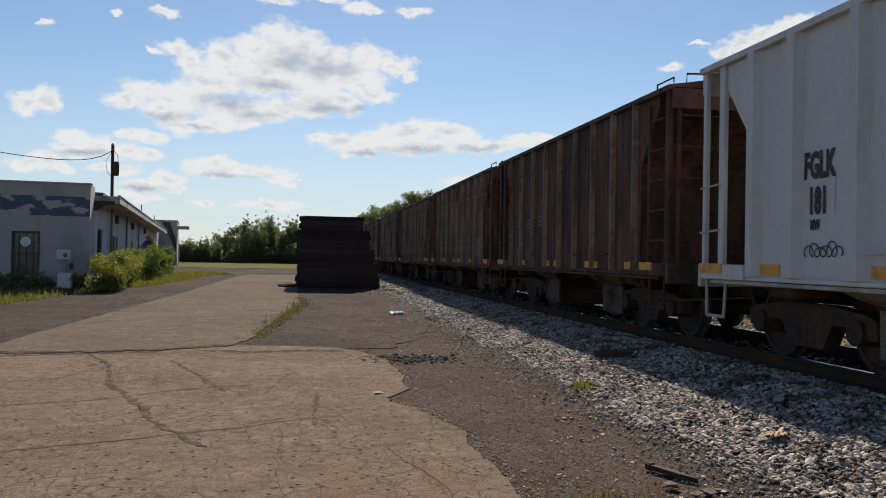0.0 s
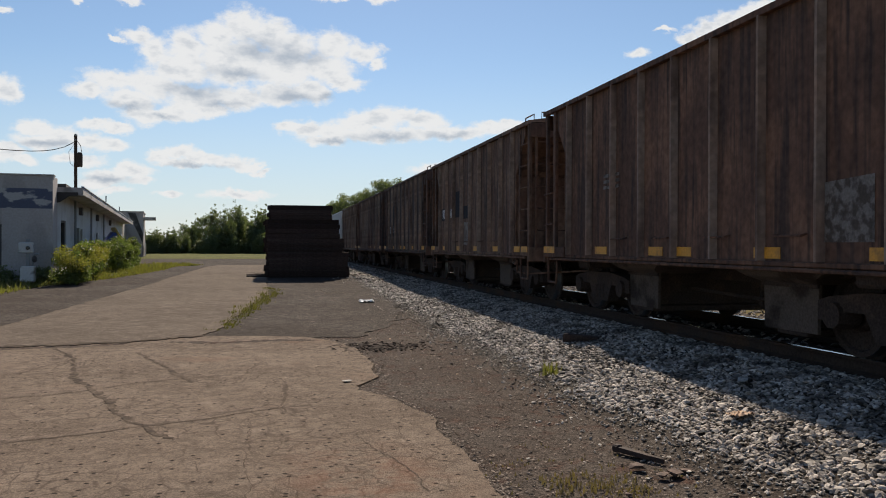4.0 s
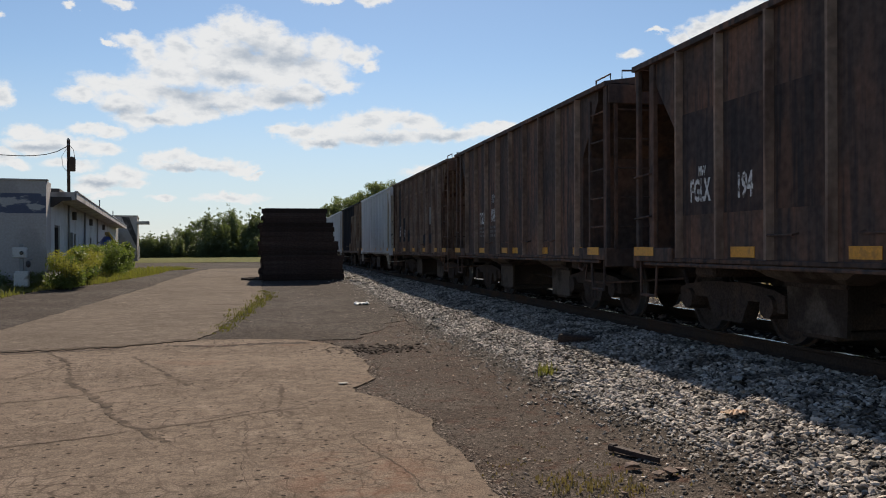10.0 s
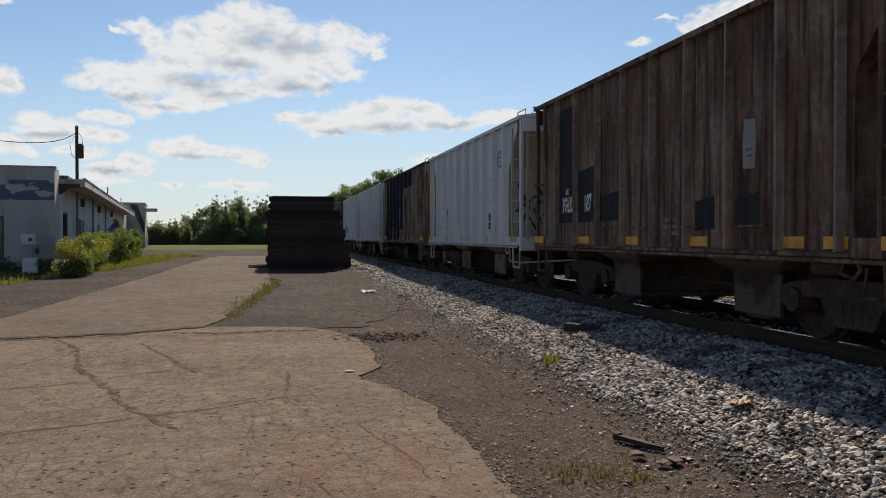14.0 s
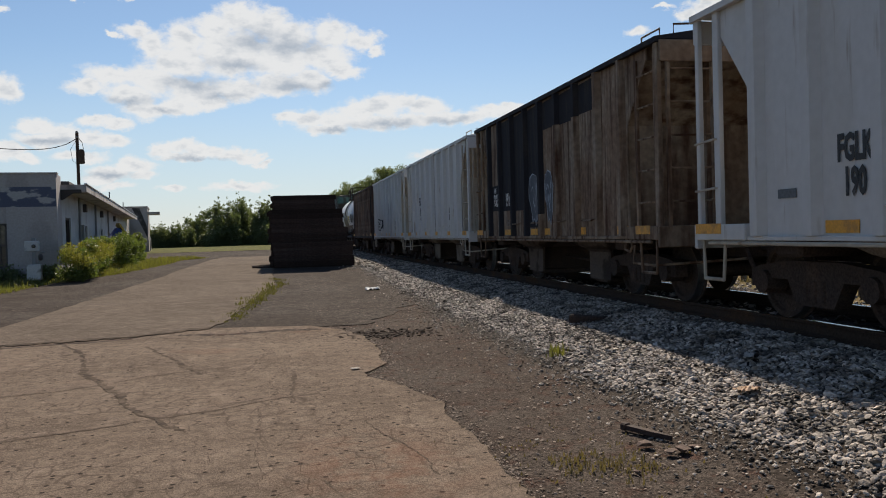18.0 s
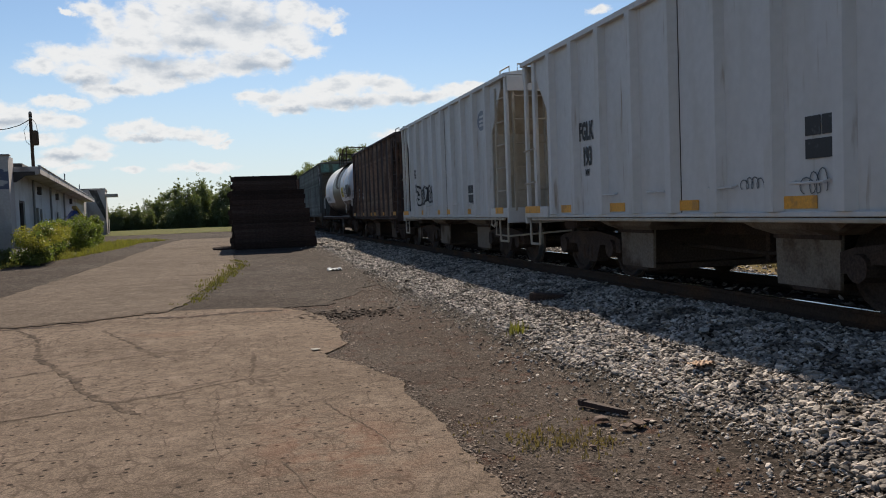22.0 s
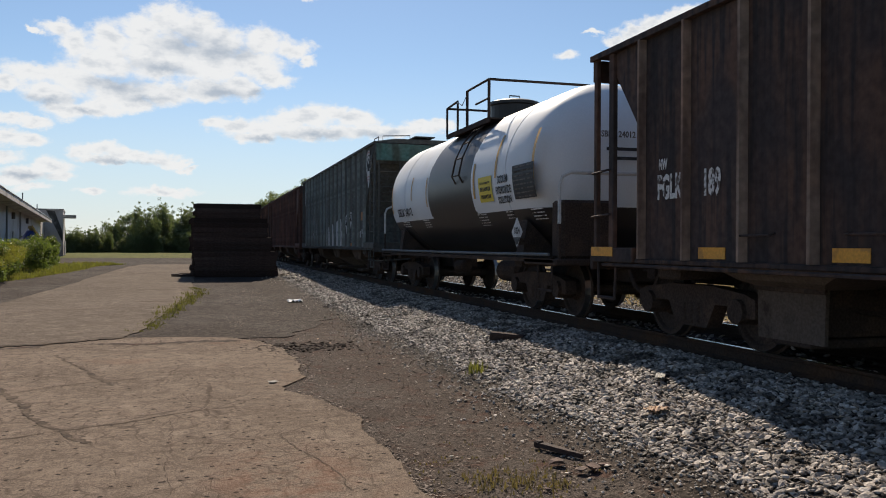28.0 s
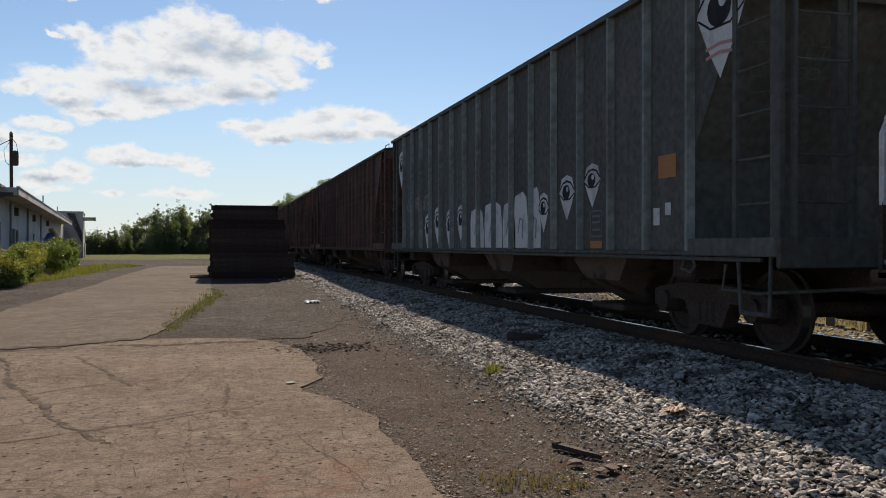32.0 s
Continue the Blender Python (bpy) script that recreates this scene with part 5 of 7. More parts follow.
    for y, z0, z1, w in ((-1.98, 1.95, 2.6, 0.09), (1.36, 1.95, 2.6, 0.06), (-3.15, 2.25, 3.0, 0.09), (2.7, 2.15, 2.7, 0.07), (-4.98 + 0.15, 2.1, 2.9, 0.1), (4.72, 1.9, 2.6, 0.07)):
        bm = bmesh.new()
        n = 6
        for i in range(n):
            a, b = z0 + (z1 - z0) * i / n, z0 + (z1 - z0) * (i + 1) / n
            vs = []
            for yy, zz in ((y - w / 2, a), (y + w / 2, a), (y + w / 2, b), (y - w / 2, b)):
                vs.append(bm.verts.new((-math.sqrt(max(0.05, (R + 0.012) ** 2 - (zz - Z) ** 2)), yy, zz)))
            bm.faces.new(vs)
        part("amber_stripe", bm, ORANGE, car)
    for y0, w, n in ((-2.1, 0.5, 5), (1.8, 0.5, 4), (3.7, 0.7, 3), (-3.5, 0.3, 3), (-5.0 + 0.3, 0.5, 4)):
        bm = bmesh.new()
        for i in range(n):
            plate(bm, w, 0.025, side(-R, y0, 1.6 - i * 0.075))
        ob = part("small_print", bm, LETTER_WHITE, car)
        wrap(ob)
    # placard
    ob = part("placard", blob(bmesh.new(), [(0, 0.24), (0.24, 0), (0, -0.24), (-0.24, 0)], side(-1.5, -4.3, 1.3)), SPRAY_WHITE, car, "white and black diamond placard")
    part("placard_base", blob(bmesh.new(), [(0.18, -0.08), (0, -0.21), (-0.18, -0.08)], side(-1.503, -4.3, 1.3)), LETTER_BLACK, car)
    words("lettering", "1824", 0.15, LETTER_BLACK, car, side(-1.503, -4.3, 1.32), 0.003, 0.8)
    part("placard_bracket", bx(-1.497, -1.2, -4.33, -4.27, 1.1, 1.2), IRON, car)
    # top platform, manway and railing
    part("manway", lathe(bmesh.new(), [(0.5, 0.0), (0.5, 0.34), (0.54, 0.36), (0.54, 0.42), (0.42, 0.46)], 24, pose(0, -0.3, Z + R - 0.08, 0, -90, 0)), TANKBLACK, car)
    loop(car, [(-0.1, -0.3, Z + R + 0.36), (-0.1, -0.3, Z + R + 0.5), (0.12, -0.3, Z + R + 0.5), (0.12, -0.3, Z + R + 0.36)], IRON, "lid_handle", 0.015)
    for s in (-1, 1):
        part("platform", bx(min(s * 0.62, s * 1.05), max(s * 0.62, s * 1.05), -1.7, 1.1, 3.5, 3.53), IRON, car)
        part("platform_edge", bx(min(s * 1.03, s * 1.06), max(s * 1.03, s * 1.06), -1.7, 1.1, 3.44, 3.54), IRON, car)
        bm = bmesh.new()
        for y in (1.08, 0.3):
            tube(bm, [(s * 1.05, y, 3.5), (s * 1.05, y, 4.12)], 0.025, 6)
        tube(bm, [(s * 1.05, 1.08, 4.12), (s * 1.05, 0.3, 4.16)], 0.025, 6)
        part("railing", bm, IRON, car)
        bm = bmesh.new()
        for y in (-0.35, -1.68):
            tube(bm, [(s * 1.05, y, 3.5), (s * 1.05, y, 4.26)], 0.03, 6)
        tube(bm, [(s * 1.05, -0.35, 4.26), (s * 1.05, -1.68, 4.26)], 0.025, 6)
        tube(bm, [(s * 1.05, -0.9, 3.9), (s * 1.05, -1.68, 3.9)], 0.02, 6)
        part("railing", bm, IRON, car)
        loop(car, [(s * 1.05, 0.3, 4.14), (s * 1.05, 0.0, 4.02), (s * 1.05, -0.35, 4.2)], IRON, "chain", 0.008)
        # ladder down the side of the tank
        pts = []
        for k in range(5):
            a = radians(58 - k * 13)
            pts.append((s * math.cos(a) * (R + 0.09), 0, Z + math.sin(a) * (R + 0.09)))
        bm = bmesh.new()
        for y in (-1.3, -0.86):
            tube(bm, [(p[0], y, p[2]) for p in pts] + [(s * R, y, Z + 0.02)], 0.018, 6)
        for p in pts[::1]:
            tube(bm, [(p[0], -1.3, p[2]), (p[0], -0.86, p[2])], 0.013, 6)
        part("side_ladder", bm, IRON, car)
        loop(car, [(s * 1.52, -5.6, 0.96), (s * 1.52, -3.2, 0.95), (s * 1.52, 3.2, 0.95), (s * 1.52, 5.6, 0.96)], SPRAY_GREY, "side_rail", 0.024)
        part("side_walkway", bx(min(s * 1.2, s * 1.5), max(s * 1.2, s * 1.5), -5.7, 5.7, 0.84, 0.9), IRON, car)
    bm = bmesh.new()
    tube(bm, [(-1.05, 1.08, 4.12), (1.05, 1.08, 4.12)], 0.025, 6)
    tube(bm, [(-1.05, -1.68, 4.26), (1.05, -1.68, 4.26)], 0.025, 6)
    part("railing", bm, IRON, car)
    for s in (-1, 1):
        # end handrails, cradles, trucks
        hoop = [(1.42, 1.4), (1.42, 1.95), (1.37, 2.08), (1.24, 2.14)]
        loop(car, [(-x, s * 5.74, z) for x, z in hoop] + [(x, s * 5.74, z) for x, z in hoop[::-1]], SPRAY_WHITE, "end_handrail", 0.028)
        for q in (-1, 1):
            part("handrail_post", bx(q * 1.42 - 0.02, q * 1.42 + 0.02, s * 5.74 - 0.02, s * 5.74 + 0.02, 0.88, 1.42), IRON, car)
        part("saddle", prism(bmesh.new(), [(-1.4, 0.75), (1.4, 0.75), (1.3, 1.5), (0.8, 1.02), (0.0, 0.84), (-0.8, 1.02), (-1.3, 1.5)], "y", s * 4.1 - 0.15, s * 4.1 + 0.15), IRON, car)
        part("end_platform", bx(-1.5, 1.5, min(s * 4.6, s * 5.8), max(s * 4.6, s * 5.8), 0.8, 0.9, 0.02), IRON, car)
        coupler(car, s * 5.75, s)
        truck(car, s * 4.1)
        bm = bmesh.new()
        for y in (5.1, 5.6):
            tube(bm, [(-1.47, s * y, 0.85), (-1.47, s * y, 0.42)], 0.02, 6)
        tube(bm, [(-1.47, s * 5.1, 0.43), (-1.47, s * 5.6, 0.43)], 0.02, 6)
        part("sill_step", bm, IRON, car)
    part("valve_box", bx(-1.35, -0.5, -5.7, -5.3, 0.9, 1.75, 0.04), IRON, car)
    for s in (-1, 1):
        part("stub_sill", bx(-0.3, 0.3, min(s * 2.9, s * 5.75), max(s * 2.9, s * 5.75), 0.55, 0.88, 0.02), IRON, car)
    part("brake_reservoir", lathe(bmesh.new(), [(0.12, -0.5), (0.2, -0.45), (0.2, 0.45), (0.12, 0.5)], 14, pose(-0.75, -3.1 + 0.8, 0.62, 0, 0, 90)), IRON, car)
    part("brake_cylinder", lathe(bmesh.new(), [(0.1, -0.3), (0.14, -0.25), (0.14, 0.25), (0.1, 0.3)], 12, pose(-0.6, 1.3, 0.62, 0, 0, 90)), IRON, car)
    words("lettering", "SBLX 24012", 0.13, FADED, car, Matrix(((1, 0, 0, -0.25), (0, 0, -1, -A - 0.05), (0, 1, 0, Z + 0.5), (0, 0, 0, 1))) @ pose(0, 0, 0, 0, 0, 0), 0.004, 0.9)
    bm = bmesh.new()
    for z, w in ((Z + 0.28, 0.8), (Z + 0.14, 0.6)):
        plate(bm, w, 0.05, Matrix(((1, 0, 0, -0.05), (0, 0, -1, -A - 0.05), (0, 1, 0, z), (0, 0, 0, 1))))
    part("small_print", bm, LETTER_BLACK, car)
    CARS.append((car, centre))
    return car


def plate_grid(w, h, m, n=8):
    """A flat patch cut into strips, to lie on a round shell."""
    bm = bmesh.new()
    rows = [[bm.verts.new(m @ Vector((x, -h / 2 + h * i / n, 0))) for x in (-w / 2, w / 2)] for i in range(n + 1)]
    for a, b in zip(rows, rows[1:]):
        bm.faces.new((a[0], a[1], b[1], b[0]))
    return bm


build_train()
tank_car(135.58)
# ---- ground ----


def lerp(x, xs, ys):
    return float(np.interp(x, xs, ys))


def land(x, y):
    """Height of the ground."""
    base = lerp(y, (14, 33, 60, 110), (0.0, 0.35, 0.45, 0.5))
    bank = lerp(x, (2.8, 4.4, 5.0, 8.0, 8.6, 10.5), (0.0, 0.27, 0.38, 0.38, 0.27, 0.0))
    return max(base, bank) if 2.8 < x < 10.5 else base


def structure(name, verts, faces, mats, label, index=None, kind="structure", smooth=False, category=""):
    me = bpy.data.meshes.new(name)
    me.from_pydata(verts, [], faces)
    for m in mats:
        me.materials.append(m)
    if index is not None:
        me.polygons.foreach_set("material_index", index)
    me.update()
    if smooth:
        me.shade_smooth()
    return tagged(new(name, me), label, category or name.replace("_", " "), kind=kind)


def span(a, b, n):
    return [a + (b - a) * i / n for i in range(n)]


def build_ground():
    xs = [-2500, -900, -300, -120, -60, -30] + span(-20, 2.6, 46) + span(2.6, 11, 60) + [11, 13, 16, 22, 32, 60, 120, 300, 900, 2500]
    ys = [-2500, -600, -150, -40, -12] + span(-4, 60, 190) + span(60, 130, 28) + [130, 160, 220, 400, 900, 2500]
    vs, fs, ix = [], [], []
    for y in ys:
        for x in xs:
            w = -0.012 * abs(noise.noise((x * 0.6, y * 0.6, 0))) if -20 < x < 11 and -4 < y < 60 else 0
            far = 0.012 * max(0, abs(x) - 60) + 0.01 * max(0, y - 150) if max(abs(x), y) < 900 else 6
            vs.append((x, y, land(x, y) + w - 0.004 + min(far, 6)))
    n = len(xs)
    for j in range(len(ys) - 1):
        for i in range(n - 1):
            fs.append((j * n + i, j * n + i + 1, (j + 1) * n + i + 1, (j + 1) * n + i))
            x, y = (xs[i] + xs[i + 1]) / 2, (ys[j] + ys[j + 1]) / 2
            ix.append(1 if 3.0 < x < 11.8 and y < 400 else 3 if x > 11.8 else 2 if (y > 80 or x < -20) else 0)
    structure("ground", vs, fs, [DIRT, BED, TURF, DRYTURF], "gritty dirt yard with ballast and rough grass", ix)


def strip(name, y0, y1, step, left, right, material, lift, label, cols=10, ragged=0.06, skirt=0.05, grow=1.0):
    """A sheet over the ground between two edges, with ragged sides and a thickness."""
    ys, y, h = [], y0, step
    while y < y1:
        ys.append(y)
        y += h
        h *= grow
    ys.append(y1)
    vs, fs = [], []
    n = cols + 3
    for j, y in enumerate(ys):
        k = 1.0 + y * 0.03
        a = left(y) + ragged * k * (noise.noise((y * 1.7, 3.1, lift * 100)) + 0.6 * noise.noise((y * 6.3, 8.1, 2)))
        b = right(y) + ragged * k * (noise.noise((y * 1.9, 11.7, lift * 90)) + 0.7 * noise.noise((y * 6.9, 1.1, 5)) + 0.6 * noise.noise((y * 15, 4, 1)) + 0.5 * noise.noise((y * 34, 7, 2)))
        yy = [y + ragged * 0.8 * (noise.noise((i * 1.3, y, 9)) if j in (0, len(ys) - 1) else 0) for i in range(cols + 1)]
        row = [(a + (b - a) * i / cols, yy[i]) for i in range(cols + 1)]
        vs.append((a, yy[0], land(a, y) - skirt))
        vs += [(x, q, land(x, q) + lift + 0.006 * noise.noise((x * 0.9, q * 0.9, 4))) for x, q in row]
        vs.append((b, yy[-1], land(b, y) - skirt))
    for j in range(len(ys) - 1):
        for i in range(n - 1):
            fs.append((j * n + i, j * n + i + 1, (j + 1) * n + i + 1, (j + 1) * n + i))
    return structure(name, vs, fs, [material], label)


def poly(pts):
    q = sorted(pts)
    return lambda y: lerp(y, [p[0] for p in q], [p[1] for p in q])


build_ground()
slab_right = poly([(-8, 1.35), (5.6, 1.51), (6.1, 1.5), (7, 1.46), (7.75, 1.52), (8.6, 1.33), (9.5, 1.01), (9.75, 1.05), (10.3, 1.31), (11.5, 1.4), (13.1, 1.36), (14.1, 1.1), (14.8, 0.68), (15.0, 0.1), (15.2, -0.7)])
lane_right = poly([(14.3, -4.0), (14.65, -2.1), (15.1, -1.35), (15.4, -1.1), (15.9, -0.94), (18.4, -0.74), (21.9, -0.31), (24.8, -0.02), (31.6, -0.09), (52, -0.15)])
verge = poly([(18, -17), (21, -11.5), (24, -7.9), (28.9, -7.3), (33.2, -5.95), (41, -5.5), (49.2, -5.4), (52.5, -3.9)])
strip("pavement_asphalt", 14.0, 52.4, 0.3, lambda y: verge(y) - 0.3, lambda y: -3.4, ASPHALT, 0.004, "grey broken asphalt beside the lane", 12)
strip("pavement_patch", 14.8, 46, 0.2, lambda y: lane_right(y) - 0.3, lambda y: lerp(y, (14.8, 18, 26, 46), (1.5, 2.9, 3.4, 3.4)), ASPHALT, 0.005, "grey asphalt grit between lane and ballast", 8, 0.16)
strip("pavement_near", -8, 15.2, 0.09, lambda y: lerp(y, (14.0, 14.13, 15.15), (-16, -4.65, -1.2)), slab_right, CONCRETE, 0.012, "cracked tan concrete slab with worn edges", 60, 0.05)
strip("pavement_lane", 14.32, 52, 0.12, lambda y: lerp(y, (14.3, 15.2, 17, 20.5, 31, 48, 51.6), (-5.3, -5.05, -5.0, -4.68, -3.82, -3.47, -3.07)), lane_right, CONCRETE_FAR, 0.02, "long tan concrete lane", 14, 0.05, grow=1.004)
strip("road", 52, 73, 1.0, lambda y: -40, lambda y: lerp(y, (52, 73), (0.6, 0.3)), ASPHALT, 0.006, "grey gravelled drive across the yard", 20)
strip("verge", 18, 118, 0.35, lambda y: -20, lambda y: verge(y) if y < 52.4 else -24, TURF, 0.03, "rough grass verge by the building", 14, 0.12, grow=1.005)
strip("lawn", 73, 128, 1.5, lambda y: -60, lambda y: 2.5, TURF, 0.03, "green lawn before the trees", 10)


def crack(pts, w, lift=0.014, name="crack", label="dark weathered crack"):
    """A crack filled with dirt: a narrow uneven band on the pavement."""
    vs, fs = [], []
    fine = []
    for a, b in zip(pts, pts[1:]):
        k = max(2, int(math.dist(a, b) / 0.035))
        fine += [(a[0] + (b[0] - a[0]) * i / k, a[1] + (b[1] - a[1]) * i / k) for i in range(k)]
    fine.append(pts[-1])
    for i, (x, y) in enumerate(fine):
        a, b = fine[max(i - 1, 0)], fine[min(i + 1, len(fine) - 1)]
        d = Vector((b[0] - a[0], b[1] - a[1])).normalized()
        n = Vector((-d.y, d.x))
        s = 0.05 * noise.noise((x * 3, y * 3, 1)) + 0.025 * noise.noise((x * 11, y * 11, 2)) + 0.35 * w * noise.noise((x * 31, y * 31, 5))
        ww = max(0.002, w * (0.35 + 1.1 * abs(noise.noise((x * 4, y * 4, 7))) + 0.4 * noise.noise((x * 17, y * 17, 3)) + 0.45 * noise.noise((x * 43, y * 43, 8))))
        for q in (-ww, ww):
            px, py = x + n.x * (s + q), y + n.y * (s + q)
            vs.append((px, py, land(px, py) + lift + 0.006 * noise.noise((px * 0.9, py * 0.9, 4)) + 0.0015))
    for i in range(len(fine) - 1):
        fs.append((2 * i, 2 * i + 1, 2 * i + 3, 2 * i + 2))
    return structure(name, vs, fs, [DIRT if name != "crack" else TAR if w >= 0.05 else CRACKLINE], label, category=name)


for pts, w in (([(-3.45, 14.4), (-2.68, 12.57), (-2.35, 10.93), (-1.76, 9.51), (-1.33, 8.27), (-1.01, 7.63), (-0.8, 7.28)], 0.06),
               ([(-4.6, 17.5), (-4.2, 16.2), (-3.5, 14.6)], 0.05),
               ([(-1.95, 13.19), (-1.36, 11.64), (-0.87, 10.2)], 0.05),
               ([(-3.6, 9.3), (-3.1, 9.41), (-2.31, 9.64), (-1.28, 10.43), (-0.6, 10.7)], 0.022),
               ([(-3.4, 6.9), (-1.79, 7.48), (-1.01, 7.84), (-0.43, 8.18), (0.13, 8.51)], 0.026),
               ([(0.16, 10.14), (0.13, 8.15)], 0.03), ([(-0.19, 8.04), (-0.13, 5.5)], 0.007), ([(-0.1, 11.9), (-0.2, 11.58), (-0.4, 10.0)], 0.025),
               ([(-3.9, 11.0), (-3.07, 11.36), (-2.71, 12.58)], 0.03), ([(0.75, 7.3), (0.82, 6.6), (0.98, 6.1), (1.05, 5.4)], 0.008), ([(0.3, 5.5), (0.42, 4.9), (0.5, 4.4)], 0.007), ([(-8, 14.02), (-4.65, 14.12), (-3.4, 14.3), (-2.1, 14.66), (-1.15, 15.25)], 0.17),
               ([(-1.15, 15.22), (-0.2, 15.1), (0.6, 14.86)], 0.05)):
    crack(pts, w, 0.024 if w > 0.1 else 0.014)
for pts, w in (([(-1.55, 22.6), (-1.1, 22.4), (-0.6, 22.4)], 0.16), ([(-2.9, 36.5), (-1.7, 38.2), (-0.4, 39.3)], 0.3), ([(-4.5, 19.0), (-3.0, 20.5), (-1.0, 20.9)], 0.035), ([(-4.1, 27.0), (-2.0, 28.0), (-0.2, 27.6)], 0.05)):
    crack(pts, w, 0.022)
crack([(-1.6, 14.45), (-0.8, 14.25), (0.1, 14.45), (0.75, 14.35)], 0.16, 0.0128, "stain", "dark dirt stain at the slab's seam")
crack([(-4.6, 13.8), (-3.4, 14.05), (-2.3, 14.3)], 0.1, 0.0128, "stain", "dark dirt stain at the slab's seam")

# ---- track ----


def build_track():
    for s in (-1, 1):
        x = TRACK + s * 0.7525
        prof = [(-0.075, RAIL - 0.17), (0.075, RAIL - 0.17), (0.075, RAIL - 0.155), (0.012, RAIL - 0.13), (0.012, RAIL - 0.045), (0.036, RAIL - 0.035), (0.036, RAIL - 0.006), (0.028, RAIL),
                (-0.028, RAIL), (-0.036, RAIL - 0.006), (-0.036, RAIL - 0.035), (-0.012, RAIL - 0.045), (-0.012, RAIL - 0.13), (-0.075, RAIL - 0.155)]
        bm = prism(bmesh.new(), [(x + p[0], p[1]) for p in prof], "y", -60, 260)
        for f in bm.faces:
            c = f.calc_center_median()
            f.material_index = 1 if f.normal.z > 0.5 and c.z > RAIL - 0.01 else 0
        me = bpy.data.meshes.new("rail")
        bm.to_mesh(me)
        bm.free()
        me.materials.append(RAILRUST)
        me.materials.append(RAILSTEEL)
        tagged(new("rail", me), "steel rail with a bright worn head on wooden ties", "rail", "rails", "structure")


build_track()
track_ties = thing("track_ties", "row of dark creosoted ties bedded in ballast", "railway ties")
tie_me = shared(("tie", 0), lambda: bx(-1.28, 1.28, -0.115, 0.115, -0.16, 0.0, 0.012))
for i in range(150):
    t = part_mesh("tie", tie_me, TIEWOOD, track_ties)
    t.matrix_local = pose(TRACK + random.uniform(-0.04, 0.04), -5 + i * 0.55, RAIL - 0.172, 0, 0, random.uniform(-1.5, 1.5))

# ---- stones, grit, grass ----


def rock_shapes(n, seed):
    """Angular stones of unit size."""
    out = []
    rnd = np.random.RandomState(seed)
    bm = bmesh.new()
    bmesh.ops.create_icosphere(bm, subdivisions=1, radius=1.12)
    v0 = np.array([v.co[:] for v in bm.verts])
    f0 = np.array([[v.index for v in f.verts] for f in bm.faces])
    bm.free()
    for _ in range(n):
        v = v0 * rnd.uniform(0.7, 1.25, (len(v0), 1)) + rnd.uniform(-0.25, 0.25, v0.shape)
        v *= np.array([1.0, rnd.uniform(0.5, 0.85), rnd.uniform(0.26, 0.52)])
        out.append((v, f0))
    return out


ROCKS = rock_shapes(16, 5)


def scatter(name, pts, sizes, material, label, seed, lift=0.3, kind="stuff", category="stones", raise_=0.0, flat=1.0):
    """Many stones in one mesh; sizes are radii."""
    rnd = np.random.RandomState(seed)
    V, F, base = [], [], 0
    for (x, y), r in zip(pts, sizes):
        v, f = ROCKS[rnd.randint(len(ROCKS))]
        a, b, c = rnd.uniform(0, 6.28), rnd.uniform(-0.5, 0.5), rnd.uniform(-0.5, 0.5)
        ca, sa = math.cos(a), math.sin(a)
        R = np.array([[ca, -sa, b * 0.6], [sa, ca, c * 0.6], [-b, -c, 1]])
        V.append((v * r) @ R.T * np.array([1, 1, flat]) + np.array([x, y, land(x, y) + raise_ + r * lift]))
        F.append(f + base)
        base += len(v)
    V, F = np.concatenate(V), np.concatenate(F)
    me = bpy.data.meshes.new(name)
    me.from_pydata(V.tolist(), [], F.tolist())
    me.materials.append(material)
    return tagged(new(name, me), label, category, kind=kind)


